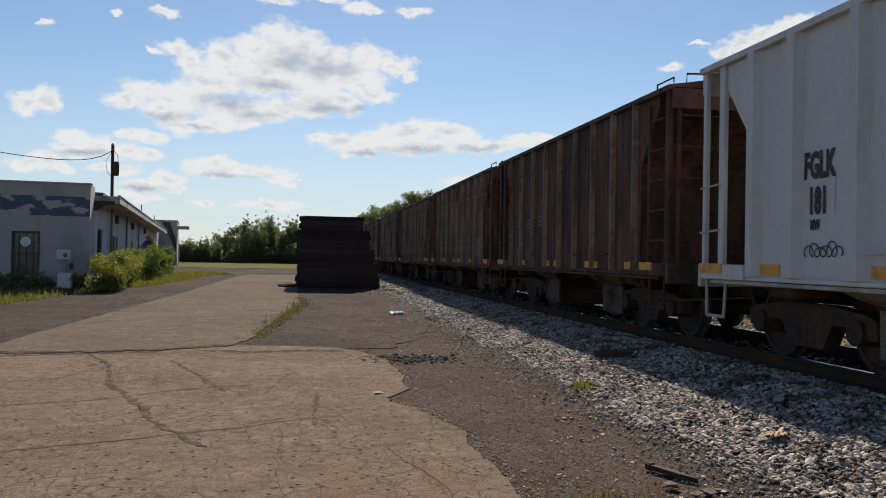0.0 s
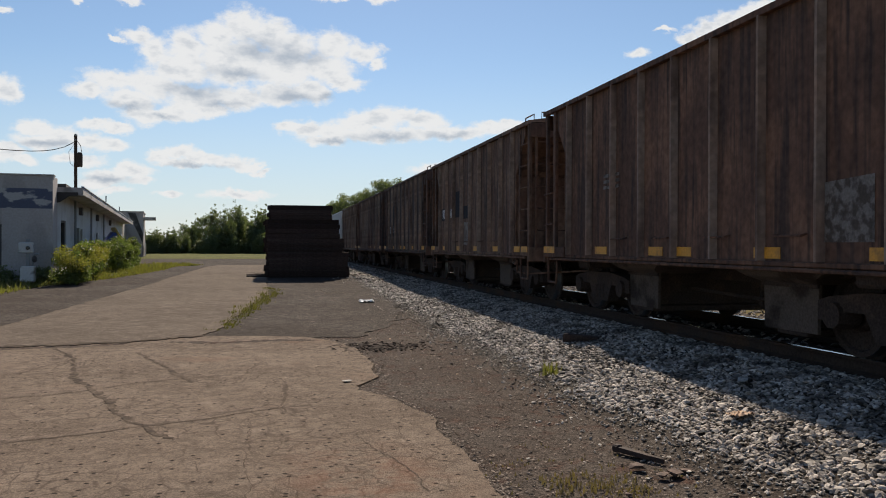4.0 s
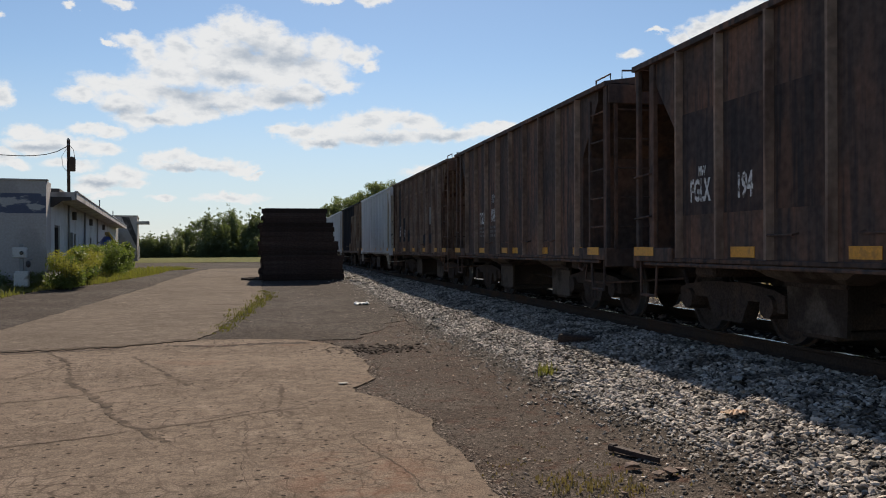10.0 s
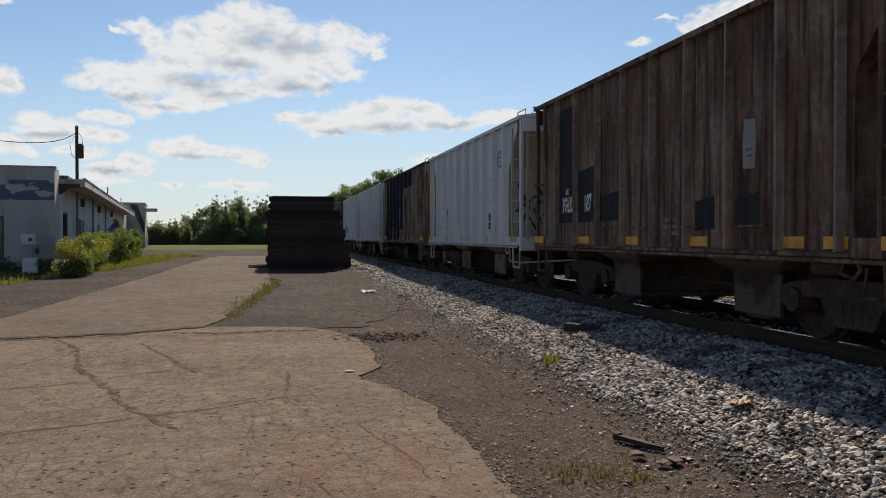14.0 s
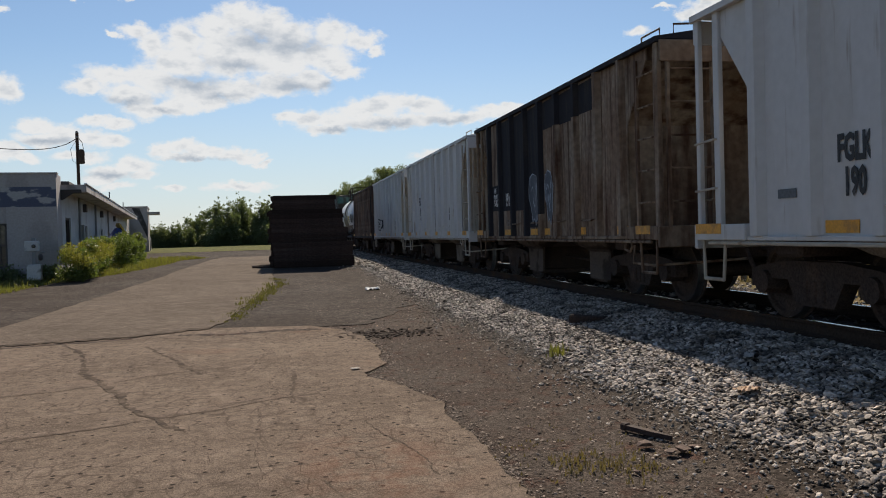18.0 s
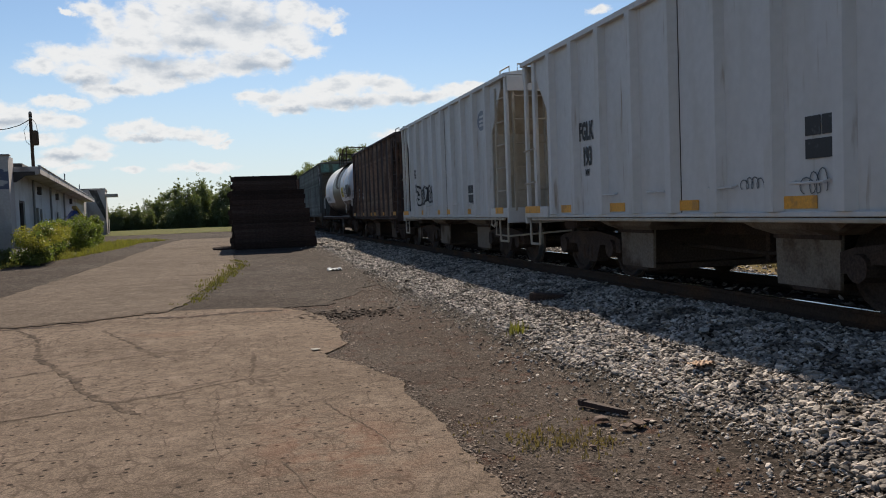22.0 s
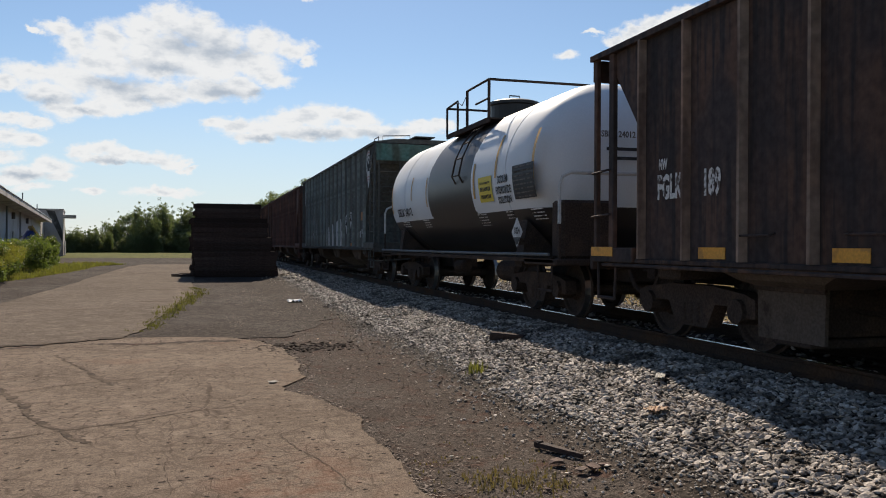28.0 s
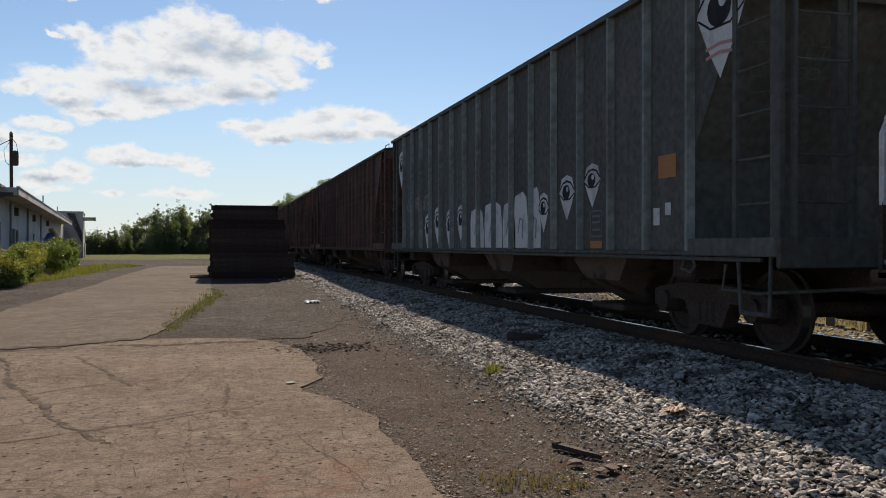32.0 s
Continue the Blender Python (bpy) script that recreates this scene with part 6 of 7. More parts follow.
def build_ballast():
    rnd = np.random.RandomState(11)
    near = []
    pts, sizes = [], []
    for y0, y1, dens, r0, r1 in ((-5.0, 3.0, 240, 0.016, 0.04), (3.0, 9.0, 1250, 0.011, 0.034), (9, 16, 900, 0.012, 0.032), (16, 30, 420, 0.016, 0.034), (30, 60, 80, 0.035, 0.06)):
        n = int(dens * (y1 - y0) * 3.2)
        for _ in range(n):
            x, y = rnd.uniform(2.3, 5.55), rnd.uniform(y0, y1)
            edge = 3.3 + 0.22 * noise.noise((y * 0.7, 3, 0)) + 0.15 * noise.noise((y * 2.1, 5, 0))
            if x < edge and rnd.rand() > math.exp(-(edge - x) * 4.6):
                continue
            r = (r0 + (r1 - r0) * rnd.rand() ** 1.4) * (1.0 if x > edge else 0.62) * (1.3 if rnd.rand() < 0.1 else 1.0)
            if y < 7.0 and 3.3 < x < 4.6 and len(near) < 290 and r > 0.026:
                near.append((x, y, r))
            else:
                pts.append((x, y))
                sizes.append(r)
    # the far side and between the rails
    for _ in range(12000):
        x, y = rnd.uniform(5.5, 12.2), rnd.uniform(-3, 45)
        if abs(abs(x - TRACK) - 0.7525) < 0.09:
            continue
        pts.append((x, y))
        sizes.append(rnd.uniform(0.025, 0.05))
    bed = scatter("ballast", pts, sizes, STONE, "grey crushed-stone ballast along the track", 12)
    mes = []
    for k, (v, f) in enumerate(ROCKS):
        me = bpy.data.meshes.new("stone")
        me.from_pydata(v.tolist(), [], f.tolist())
        me.materials.append(STONE)
        mes.append(me)
    for x, y, r in near:
        ob = new("stone", mes[rnd.randint(len(mes))])
        ob.parent = bed
        ob.matrix_local = pose(x, y, land(x, y) + r * 0.35, rnd.uniform(-25, 25), rnd.uniform(-25, 25), rnd.uniform(0, 360)) @ Matrix.Scale(r, 4)
    # loose grit over the dirt and the slab
    pts, sizes = [], []
    for _ in range(13000):
        y = 3.2 + 24 * rnd.rand() ** 1.7
        x = rnd.uniform(slab_right(min(y, 14.6)) - 0.15, 3.4)
        pts.append((x, y))
        sizes.append((0.003 + 0.011 * rnd.rand() ** 2.5) * (1 + y * 0.03))
    for _ in range(3500):
        y = 3.2 + 11.5 * rnd.rand() ** 1.5
        pts.append((slab_right(y) + rnd.normal(0, 0.07) + 0.02, y))
        sizes.append((0.004 + 0.009 * rnd.rand() ** 2.5) * (1 + y * 0.03))
    slab, slab_r = [], []
    for _ in range(1300):
        y = 3.5 + 20 * rnd.rand() ** 1.5
        slab.append((rnd.uniform(-6, 1.3), y))
        slab_r.append((0.003 + 0.01 * rnd.rand() ** 3) * (1 + y * 0.02))
    scatter("grit", pts, sizes, GRIT, "loose grit and pebbles on the dirt", 13, 0.15, flat=0.5)
    scatter("grit", slab, slab_r, GRIT, "loose grit on the concrete", 14, 0.2, raise_=0.012, flat=0.5)


GRIT = mat("grit", (0.19, 0.15, 0.122), 0.9, spec=0.15, island=0.75, grain=0.2, bump=0.3)


def blades(name, clumps, material, label, seed, category="grass", kind="stuff"):
    """Grass: clumps of (x, y, z, spread, height, count), each blade a bent taper."""
    rnd = np.random.RandomState(seed)
    V, F = [], []
    for x, y, z, sp, h, n in clumps:
        for _ in range(n):
            bx_, by_ = x + rnd.normal(0, sp), y + rnd.normal(0, sp)
            a, hh, w = rnd.uniform(0, 6.28), h * rnd.uniform(0.5, 1.15), rnd.uniform(0.003, 0.007) * (1 + y * 0.05)
            lean = rnd.uniform(0.1, 0.6) * hh
            dx, dy = math.cos(a), math.sin(a)
            k = len(V)
            V += [(bx_ - dy * w, by_ + dx * w, z), (bx_ + dy * w, by_ - dx * w, z), (bx_ + dx * lean * 0.35 - dy * w * 0.7, by_ + dy * lean * 0.35 + dx * w * 0.7, z + hh * 0.6),
                  (bx_ + dx * lean * 0.35 + dy * w * 0.7, by_ + dy * lean * 0.35 - dx * w * 0.7, z + hh * 0.6), (bx_ + dx * lean, by_ + dy * lean, z + hh)]
            F += [(k, k + 1, k + 3, k + 2), (k + 2, k + 3, k + 4)]
    me = bpy.data.meshes.new(name)
    me.from_pydata(V, [], F)
    me.materials.append(material)
    return tagged(new(name, me), label, category, kind=kind)


def leafy(name, base, back=0.35, dry=None):
    """Leaves: diffuse green with light let through."""
    m = mat(name, base, 0.6, spots=dry, spot_scale=0.9, island=0.45, obj=0.2, grain=0.2, grain_scale=3, bump=0)
    nt = m.node_tree
    bs = nt.nodes["Principled BSDF"]
    tr = nt.nodes.new("ShaderNodeBsdfTranslucent")
    tr.inputs[0].default_value = (base[0] * 1.6, base[1] * 1.7, base[2] * 0.9, 1)
    mx = nt.nodes.new("ShaderNodeMixShader")
    mx.inputs[0].default_value = back
    out = nt.nodes["Material Output"]
    nt.links.new(bs.outputs[0], mx.inputs[1])
    nt.links.new(tr.outputs[0], mx.inputs[2])
    nt.links.new(mx.outputs[0], out.inputs[0])
    return m


GRASS = leafy("grass_blades", (0.13, 0.125, 0.035), 0.4, (0.17, 0.135, 0.055))
SEAMGRASS = leafy("seam_grass_blades", (0.102, 0.093, 0.030), 0.35, (0.128, 0.098, 0.047))
DRYGRASS = leafy("dry_grass_blades", (0.13, 0.098, 0.052), 0.3, (0.1, 0.08, 0.04))
LEAF = leafy("tree_leaves", (0.114, 0.133, 0.065), 0.4, (0.150, 0.163, 0.078))
LEAF2 = leafy("bush_leaves", (0.1, 0.125, 0.035), 0.42, (0.13, 0.15, 0.05))
GOLD = leafy("goldenrod", (0.24, 0.22, 0.04), 0.3, (0.15, 0.17, 0.045))
BARK = mat("bark", (0.09, 0.07, 0.055), 0.9, spots=(0.05, 0.04, 0.033), spot_scale=3, stretch=(3, 3, 0.4), grain=0.4, bump=0.8, bump_scale=20)
# ---- trees and weeds ----


def leaf_mass(centres, n, size, seed, flat=0.4):
    """Leaves round the given clump centres (x, y, z, radius)."""
    rnd = np.random.RandomState(seed)
    V, F = [], []
    wts = np.array([c[3] ** 2 for c in centres])
    wts = wts / wts.sum()
    for _ in range(n):
        c = centres[rnd.choice(len(centres), p=wts)]
        d = rnd.normal(size=3)
        d /= np.linalg.norm(d)
        p = np.array(c[:3]) + d * c[3] * 1.15 * rnd.uniform(0.02, 1.0) ** 0.55 * np.array([1, 1, 0.9])
        u = rnd.normal(size=3)
        u /= np.linalg.norm(u)
        v = np.cross(u, rnd.normal(size=3))
        v /= np.linalg.norm(v) + 1e-6
        s = size * rnd.uniform(0.6, 1.3)
        k = len(V)
        V += [tuple(p - u * s), tuple(p + v * s * 0.5), tuple(p + u * s), tuple(p - v * s * 0.5)]
        F.append((k, k + 1, k + 2, k + 3))
    return V, F


def tree_kind(h, spread, seed, n=12000, leaf=0.1, leaders=6):
    """Meshes of a trunk with limbs and of a crown with gaps."""
    rnd = random.Random(seed)
    bm = bmesh.new()
    top = Vector((rnd.uniform(-0.1, 0.1), rnd.uniform(-0.1, 0.1), h * 0.8))
    trunk = [Vector((0, 0, -0.2)), Vector((rnd.uniform(-0.1, 0.1), 0, h * 0.3)), Vector((rnd.uniform(-0.2, 0.2), rnd.uniform(-0.2, 0.2), h * 0.6)), top]
    for (a, b), (ra, rb) in zip(zip(trunk, trunk[1:]), ((0.16, 0.12), (0.12, 0.07), (0.07, 0.025))):
        tube(bm, [a, (a + b) / 2, b], (ra + rb) / 2 * h / 7, 7)
    cs = []
    for i in range(leaders):
        # upright limbs of uneven height, each a column of small clumps that thins to a point
        a = rnd.uniform(0, math.tau)
        out = spread * (0.0 if i == 0 else rnd.uniform(0.2, 0.75))
        hi = h * (1.0 if i == 0 else rnd.uniform(0.68, 0.97)) - 0.2 * out
        x, y = math.cos(a) * out, math.sin(a) * out
        st = Vector((x * 0.15, y * 0.15, h * 0.08))
        tip_ = Vector((x, y, hi))
        mid = Vector((x * 0.8, y * 0.8, h * 0.38))
        tube(bm, [st, mid, mid.lerp(tip_, 0.4), mid.lerp(tip_, 0.8)], 0.025 * h / 7, 5)
        for k in range(9):
            u = k / 8
            p = mid.lerp(tip_, (u - 0.3) / 0.7) if u > 0.3 else st.lerp(mid, u / 0.3)
            r = spread * 0.36 * (1.0 - u) ** 0.6 * rnd.uniform(0.6, 1.15) + 0.17 * spread * (1 - u * 0.35)
            j = r * 0.8
            cs.append((p.x + rnd.uniform(-j, j), p.y + rnd.uniform(-j, j), p.z + rnd.uniform(-0.3, 0.2), r))
    for i in range(6):
        a = rnd.uniform(0, math.tau)
        cs.append((math.cos(a) * spread * 0.6, math.sin(a) * spread * 0.6, h * rnd.uniform(0.06, 0.25), spread * rnd.uniform(0.25, 0.4)))
    V, F = leaf_mass(cs, n, leaf, seed)
    me = bpy.data.meshes.new("crown")
    me.from_pydata(V, [], F)
    tm = bpy.data.meshes.new("trunk")
    bm.to_mesh(tm)
    bm.free()
    return tm, me


def round_tree(h, spread, seed, n=15000, leaf=0.13):
    """Meshes of a forked trunk and of a broad uneven crown made of many leafy lobes."""
    rnd = random.Random(seed)
    bm = bmesh.new()
    tube(bm, [(0, 0, -0.2), (0.05, 0, h * 0.2), (rnd.uniform(-0.1, 0.1), 0.05, h * 0.5)], 0.13 * h / 7, 7)
    cs = []
    for i in range(17):
        u = 0.16 + 0.78 * (i / 16)
        wide = spread * math.sin(math.pi * min(1.0, 0.22 + 0.72 * u)) ** 0.7
        a, out = i * 2.4 + rnd.uniform(-0.5, 0.5), wide * rnd.uniform(0.35, 0.78)
        p = Vector((math.cos(a) * out, math.sin(a) * out, h * u * rnd.uniform(0.93, 1.04)))
        tube(bm, [(0, 0, h * 0.18), (p.x * 0.5, p.y * 0.5, p.z * 0.65), (p.x * 0.9, p.y * 0.9, p.z * 0.95)], 0.035 * h / 7, 5)
        cs.append((*p, spread * rnd.uniform(0.26, 0.42)))
        for _ in range(3):
            cs.append((p.x + rnd.uniform(-0.4, 0.4) * spread, p.y + rnd.uniform(-0.4, 0.4) * spread, p.z + rnd.uniform(-0.06, 0.07) * h, spread * rnd.uniform(0.12, 0.22)))
    V, F = leaf_mass(cs, n, leaf, seed)
    me = bpy.data.meshes.new("crown")
    me.from_pydata(V, [], F)
    tm = bpy.data.meshes.new("trunk")
    bm.to_mesh(tm)
    bm.free()
    return tm, me


TREES = [tree_kind(7.0, 2.2, 3, 16000, 0.11, leaders=8), tree_kind(7.0, 1.7, 8, 14000, 0.11, leaders=5), round_tree(7.0, 2.4, 15, 9000, 0.11), tree_kind(7.0, 1.5, 21, 11000, 0.11, leaders=4), tree_kind(7.0, 1.9, 34, 14000, 0.11, leaders=6), round_tree(7.0, 2.7, 41, 15000, 0.1)]


def tree(x, y, h, kind, wide=1.0, label="leafy green tree in full summer crown"):
    tm, cm = TREES[kind]
    t = thing("tree", label, "tree", "trees at the yard's edge", pose(x, y, land(x, y) + (0.012 * max(0, abs(x) - 60)), 0, 0, (x * 37 + y * 11) % 360))
    s = h / 7.0
    for nm, me, m in (("trunk", tm, BARK), ("crown", cm, LEAF)):
        o = part_mesh(nm, me, m, t)
        o.scale = (s * wide, s * wide, s)
    return t


rt = random.Random(4)
for i, (x, h) in enumerate(((-46, 5.2), (-42, 6.0), (-38, 5.4), (-34, 6.2), (-30, 5.6), (-27, 5.0), (-24, 4.4), (-21.5, 3.9), (-19, 3.8), (-17, 3.9), (-15, 3.7), (-13.2, 3.6), (-11.6, 4.4), (-10.2, 5.3), (-8.9, 5.2), (-7.3, 6.2), (-5.9, 6.0), (-4.6, 7.2), (-3.2, 6.6), (-1.9, 6.0), (-0.6, 6.4), (0.8, 6.0),
                        (2.3, 5.8), (4.2, 6.2), (6.0, 6.2))):
    tree(x, 118 + rt.uniform(-3, 5), h * rt.uniform(0.92, 1.14), (1, 4, 3, 0, 1, 2, 3, 4, 0)[i % 9], rt.uniform(0.85, 1.1))
for x, y, h, k in ((10.0, 128, 8.2, 2), (12.5, 131, 8.8, 5), (15.2, 133, 9.6, 5), (18.0, 133, 11.4, 5), (20.6, 136, 11.0, 5), (23.5, 136, 10.4, 5), (26.5, 138, 9.6, 5), (29, 130, 9.0, 0), (34, 126, 8.5, 2), (40, 120, 9.0, 1),
                   (27, 27, 5.4, 2), (31, 33, 6.2, 0), (35, 42, 6.8, 1), (30, 20, 5.6, 0), (38, 56, 7.5, 2), (42, 74, 8.0, 0), (44, 96, 8.5, 1)):
    tree(x, y, h, k)
for i in range(58):
    x = -42 + i * 0.86
    t = thing("bush", "low green scrub at the foot of the trees", "bush", "scrub under the trees", pose(x + rt.uniform(-0.5, 0.5), 114.5 + rt.uniform(-1.5, 2.5), 0.5, 0, 0, rt.uniform(0, 360)))
    o = part_mesh("foliage", TREES[(0, 1, 3, 4)[i % 4]][1], LEAF, t)
    o.scale = (0.62, 0.62, 0.42 * rt.uniform(0.7, 1.3))
    o.location.z = -0.35

# ---- the building ----
CORNER, TURN = (-7.27, 30.69), 6.6
GREYWALL = mat("weathered_grey_paint", (0.37, 0.335, 0.32), 0.85, spots=(0.3, 0.27, 0.255), spot_scale=0.9, stretch=(1, 1, 0.6), grain=0.12, grain_scale=14, bump=0.3, bump_scale=18)
BLUEBAND = mat("peeling_blue_band", (0.075, 0.085, 0.13), 0.8, spots=(0.36, 0.34, 0.33), spot_at=(0.5, 0.56), spot_scale=2.4, stretch=(0.7, 1, 1.3), grain=0.15, bump=0.4, bump_scale=18)
WHITEWALL = mat("white_rendered_wall", (0.5, 0.5, 0.5), 0.85, spots=(0.4, 0.39, 0.38), spot_scale=0.7, stretch=(1, 0.7, 1), second=(0.34, 0.33, 0.32), second_at=(0.62, 0.72), second_scale=1.5, second_stretch=(1, 2, 0.4), grain=0.1, bump=0.25)
FASCIA = mat("weathered_fascia", (0.42, 0.38, 0.35), 0.8, spots=(0.22, 0.2, 0.18), spot_scale=1.2, grain=0.2, bump=0.2)
FLASHING = mat("pale_metal_flashing", (0.6, 0.61, 0.62), 0.5, grain=0.1, bump=0.1)
PALEBOX = mat("dull_pale_metal", (0.5, 0.48, 0.46), 0.6, spots=(0.2, 0.18, 0.16), spot_scale=3, grain=0.15, bump=0.1)
TRIM = mat("dark_window_trim", (0.06, 0.052, 0.05), 0.7, grain=0.2, bump=0.1)
PANE_TINT = mat("dusty_dark_pane", (0.03, 0.032, 0.035), 0.12, spots=(0.12, 0.11, 0.1), spot_at=(0.55, 0.75), spot_scale=3, grain=0.2, bump=0.02)
STAIN = mat("soot_stain", (0.05, 0.045, 0.042), 0.9, spots=(0.12, 0.11, 0.1), spot_scale=2, grain=0.3)
GREYPIPE = mat("grey_conduit", (0.22, 0.22, 0.22), 0.6, grain=0.15, bump=0.1)
BLUETARP = mat("blue_tarp", (0.03, 0.06, 0.25), 0.6, grain=0.2, bump=0.3, bump_scale=8)
YELLOWSHEET = mat("yellow_sheet", (0.6, 0.38, 0.08), 0.6, grain=0.2, bump=0.2)

bld = thing("building", "single-storey flat-roofed building with a grey front and long white side", "building", m=pose(CORNER[0], CORNER[1], 0.2, 0, 0, TURN))
B0 = 0.2      # floor level of the building


def bpart(name, x0, x1, y0, y1, z0, z1, material, parent=None, label="", c=0.0):
    return part(name, bx(x0, x1, y0, y1, z0 - B0, z1 - B0, c), material, parent or bld, label)


# front wall, pieced round its window
WX0, WX1, WZ0, WZ1 = -2.46, -1.57, 0.8, 2.31
bpart("front_wall", -14, WX0, 0, 0.3, 0.0, 3.98, GREYWALL)
bpart("front_wall", WX1, 0, 0, 0.3, 0.0, 3.98, GREYWALL)
bpart("front_wall", WX0, WX1, 0, 0.3, 0.0, WZ0, GREYWALL)
bpart("front_wall", WX0, WX1, 0, 0.3, WZ1, 3.98, GREYWALL)
bpart("coping", -14, 0.05, -0.05, 0.36, 3.98, 4.03, FASCIA, c=0.01)
bpart("blue_band", -14, -0.012, -0.006, 0.0, 2.86, 3.54, BLUEBAND, label="peeling blue painted band")
bpart("parapet_return", -0.3, 0, 0.3, 1.3, 0.0, 3.98, GREYWALL)
win = bpart("window", WX0, WX1, 0.12, 0.15, WZ0, WZ1, PANE_TINT)
for n_, x0, x1, z0, z1 in (("frame_head", WX0, WX1, WZ1 - 0.07, WZ1), ("frame_sill", WX0, WX1, WZ0, WZ0 + 0.07), ("frame_jamb", WX0, WX0 + 0.07, WZ0, WZ1), ("frame_jamb", WX1 - 0.07, WX1, WZ0, WZ1), ("meeting_rail", WX0, WX1, 1.53, 1.6)):
    bpart(n_, x0, x1, 0.06, 0.16, z0, z1, TRIM, win)
for i in range(1, 4):
    xx = WX0 + (WX1 - WX0) * i / 4
    bpart("muntin", xx - 0.012, xx + 0.012, 0.08, 0.13, WZ0, WZ1, TRIM, win)
for z in (1.15, 1.95):
    bpart("muntin", WX0, WX1, 0.08, 0.13, z - 0.012, z + 0.012, TRIM, win)
part("ornament", lathe(bmesh.new(), [(0.02, 0), (0.16, 0.01), (0.17, 0.03), (0.1, 0.04)], 16, pose(-2.02, 0.05, 1.95 - B0, 0, 0, -90)), FLASHING, win, "round pale ornament hung in the window")
bpart("window_sill", WX0 - 0.06, WX1 + 0.06, -0.06, 0.06, WZ0 - 0.07, WZ0, FASCIA)
# long white side wall with its openings
OPEN = [(2.6, 4.3, 1.2, 2.55), (10.0, 11.0, 1.25, 2.35), (19.0, 20.2, 1.2, 2.3), (30.0, 31.2, 1.2, 2.3)]
edge_y = 1.3
for y0, y1, z0, z1 in OPEN:
    bpart("side_wall", -0.3, -0.03, edge_y, y0, 0.0, 3.495, WHITEWALL)
    bpart("side_wall", -0.3, -0.03, y0, y1, 0.0, z0, WHITEWALL)
    bpart("side_wall", -0.3, -0.03, y0, y1, z1, 3.495, WHITEWALL)
    w_ = bpart("side_window", -0.2, -0.17, y0, y1, z0, z1, PANE_TINT)
    bpart("window_frame", -0.22, -0.08, y0, y0 + 0.08, z0, z1, TRIM, w_)
    bpart("window_frame", -0.22, -0.08, y1 - 0.08, y1, z0, z1, TRIM, w_)
    bpart("window_frame", -0.22, -0.08, y0, y1, z1 - 0.08, z1, TRIM, w_)
    edge_y = y1
bpart("side_wall", -0.3, -0.03, edge_y, 47.5, 0.0, 3.495, WHITEWALL)
bpart("back_wall", -14, -0.3, 47.2, 47.5, 0.0, 3.62, WHITEWALL)
bpart("far_wall", -14, -13.7, 0.3, 47.2, 0.0, 3.62, WHITEWALL)
bpart("roof", -14, 0.8, 1.3, 47.9, 3.56, 3.66, FASCIA)
bpart("fascia", 0.8, 0.85, 1.25, 47.9, 3.42, 3.68, FASCIA, c=0.01)
bpart("roof_edging", 0.78, 0.88, 1.22, 47.9, 3.684, 3.73, FLASHING, c=0.008)
part("broken_corner", prism(bmesh.new(), [(-0.3, 2.85), (0.1, 2.95), (0.4, 3.16), (0.7, 3.18), (0.68, 3.3), (-0.3, 3.3)], "y", 1.13, 1.18), STAIN, bld, "broken dark soffit corner")
bpart("fascia_end", -0.3, 0.8, 1.2, 1.25, 3.4, 3.68, FASCIA)
bpart("soffit", -0.03, 0.8, 1.3, 47.9, 3.5, 3.555, FASCIA)
bpart("roof_kerb", -2.6, 0.1, 3.0, 8.5, 3.66, 3.92, STAIN, label="raised roof kerb")
for y in (9.2, 18.6, 29.5):
    bpart("wall_vent", -0.03, 0.12, y, y + 0.5, 2.95, 3.3, TRIM)
for y in (7.2, 15.1, 24.0):
    part("downpipe", tube(bmesh.new(), [(0.03, y, 0.1), (0.03, y, 3.36)], 0.05, 8), GREYPIPE, bld)
bpart("meter_box", -0.03, 0.16, 7.4, 8.0, 1.7, 2.35, GREYPIPE, c=0.02)
for y in (12.0, 24.0, 36.0):
    part("gutter_bracket", tube(bmesh.new(), [(0.84, y, 3.45), (0.92, y, 3.5), (0.92, y, 3.8)], 0.03, 6), GREYPIPE, bld)
# block at the far end
bpart("end_block", -6, 1.6, 53, 60, 0.2, 4.72, GREYWALL)
bpart("end_block_coping", -6.05, 1.65, 52.95, 60.05, 4.72, 4.84, FASCIA)
bpart("link_wall", -6, 0, 47.5, 53, 0.2, 3.6, GREYWALL)
bpart("canopy", 1.6, 2.7, 53.2, 56, 4.05, 4.3, FASCIA)
part("soot_streak", prism(bmesh.new(), [(0.2, 4.5), (0.9, 4.45), (1.55, 2.6), (1.55, 1.6), (1.2, 2.4)], "y", 52.985, 52.995), STAIN, bld, "dark soot streak")
part("leaning_board", bx(1.7, 1.8, 53.5, 55.2, 0.4, 1.7, 0.01), FASCIA, bld)
for i in range(5):
    bpart("roof_vent", -5 + i * -1.6, -4.6 + i * -1.6, 8 + i * 7, 8.4 + i * 7, 3.66, 3.95, GREYPIPE, c=0.03)


def local_b(x, y, z):
    a = radians(TURN)
    return (CORNER[0] + x * math.cos(a) - y * math.sin(a), CORNER[1] + x * math.sin(a) + y * math.cos(a), z)


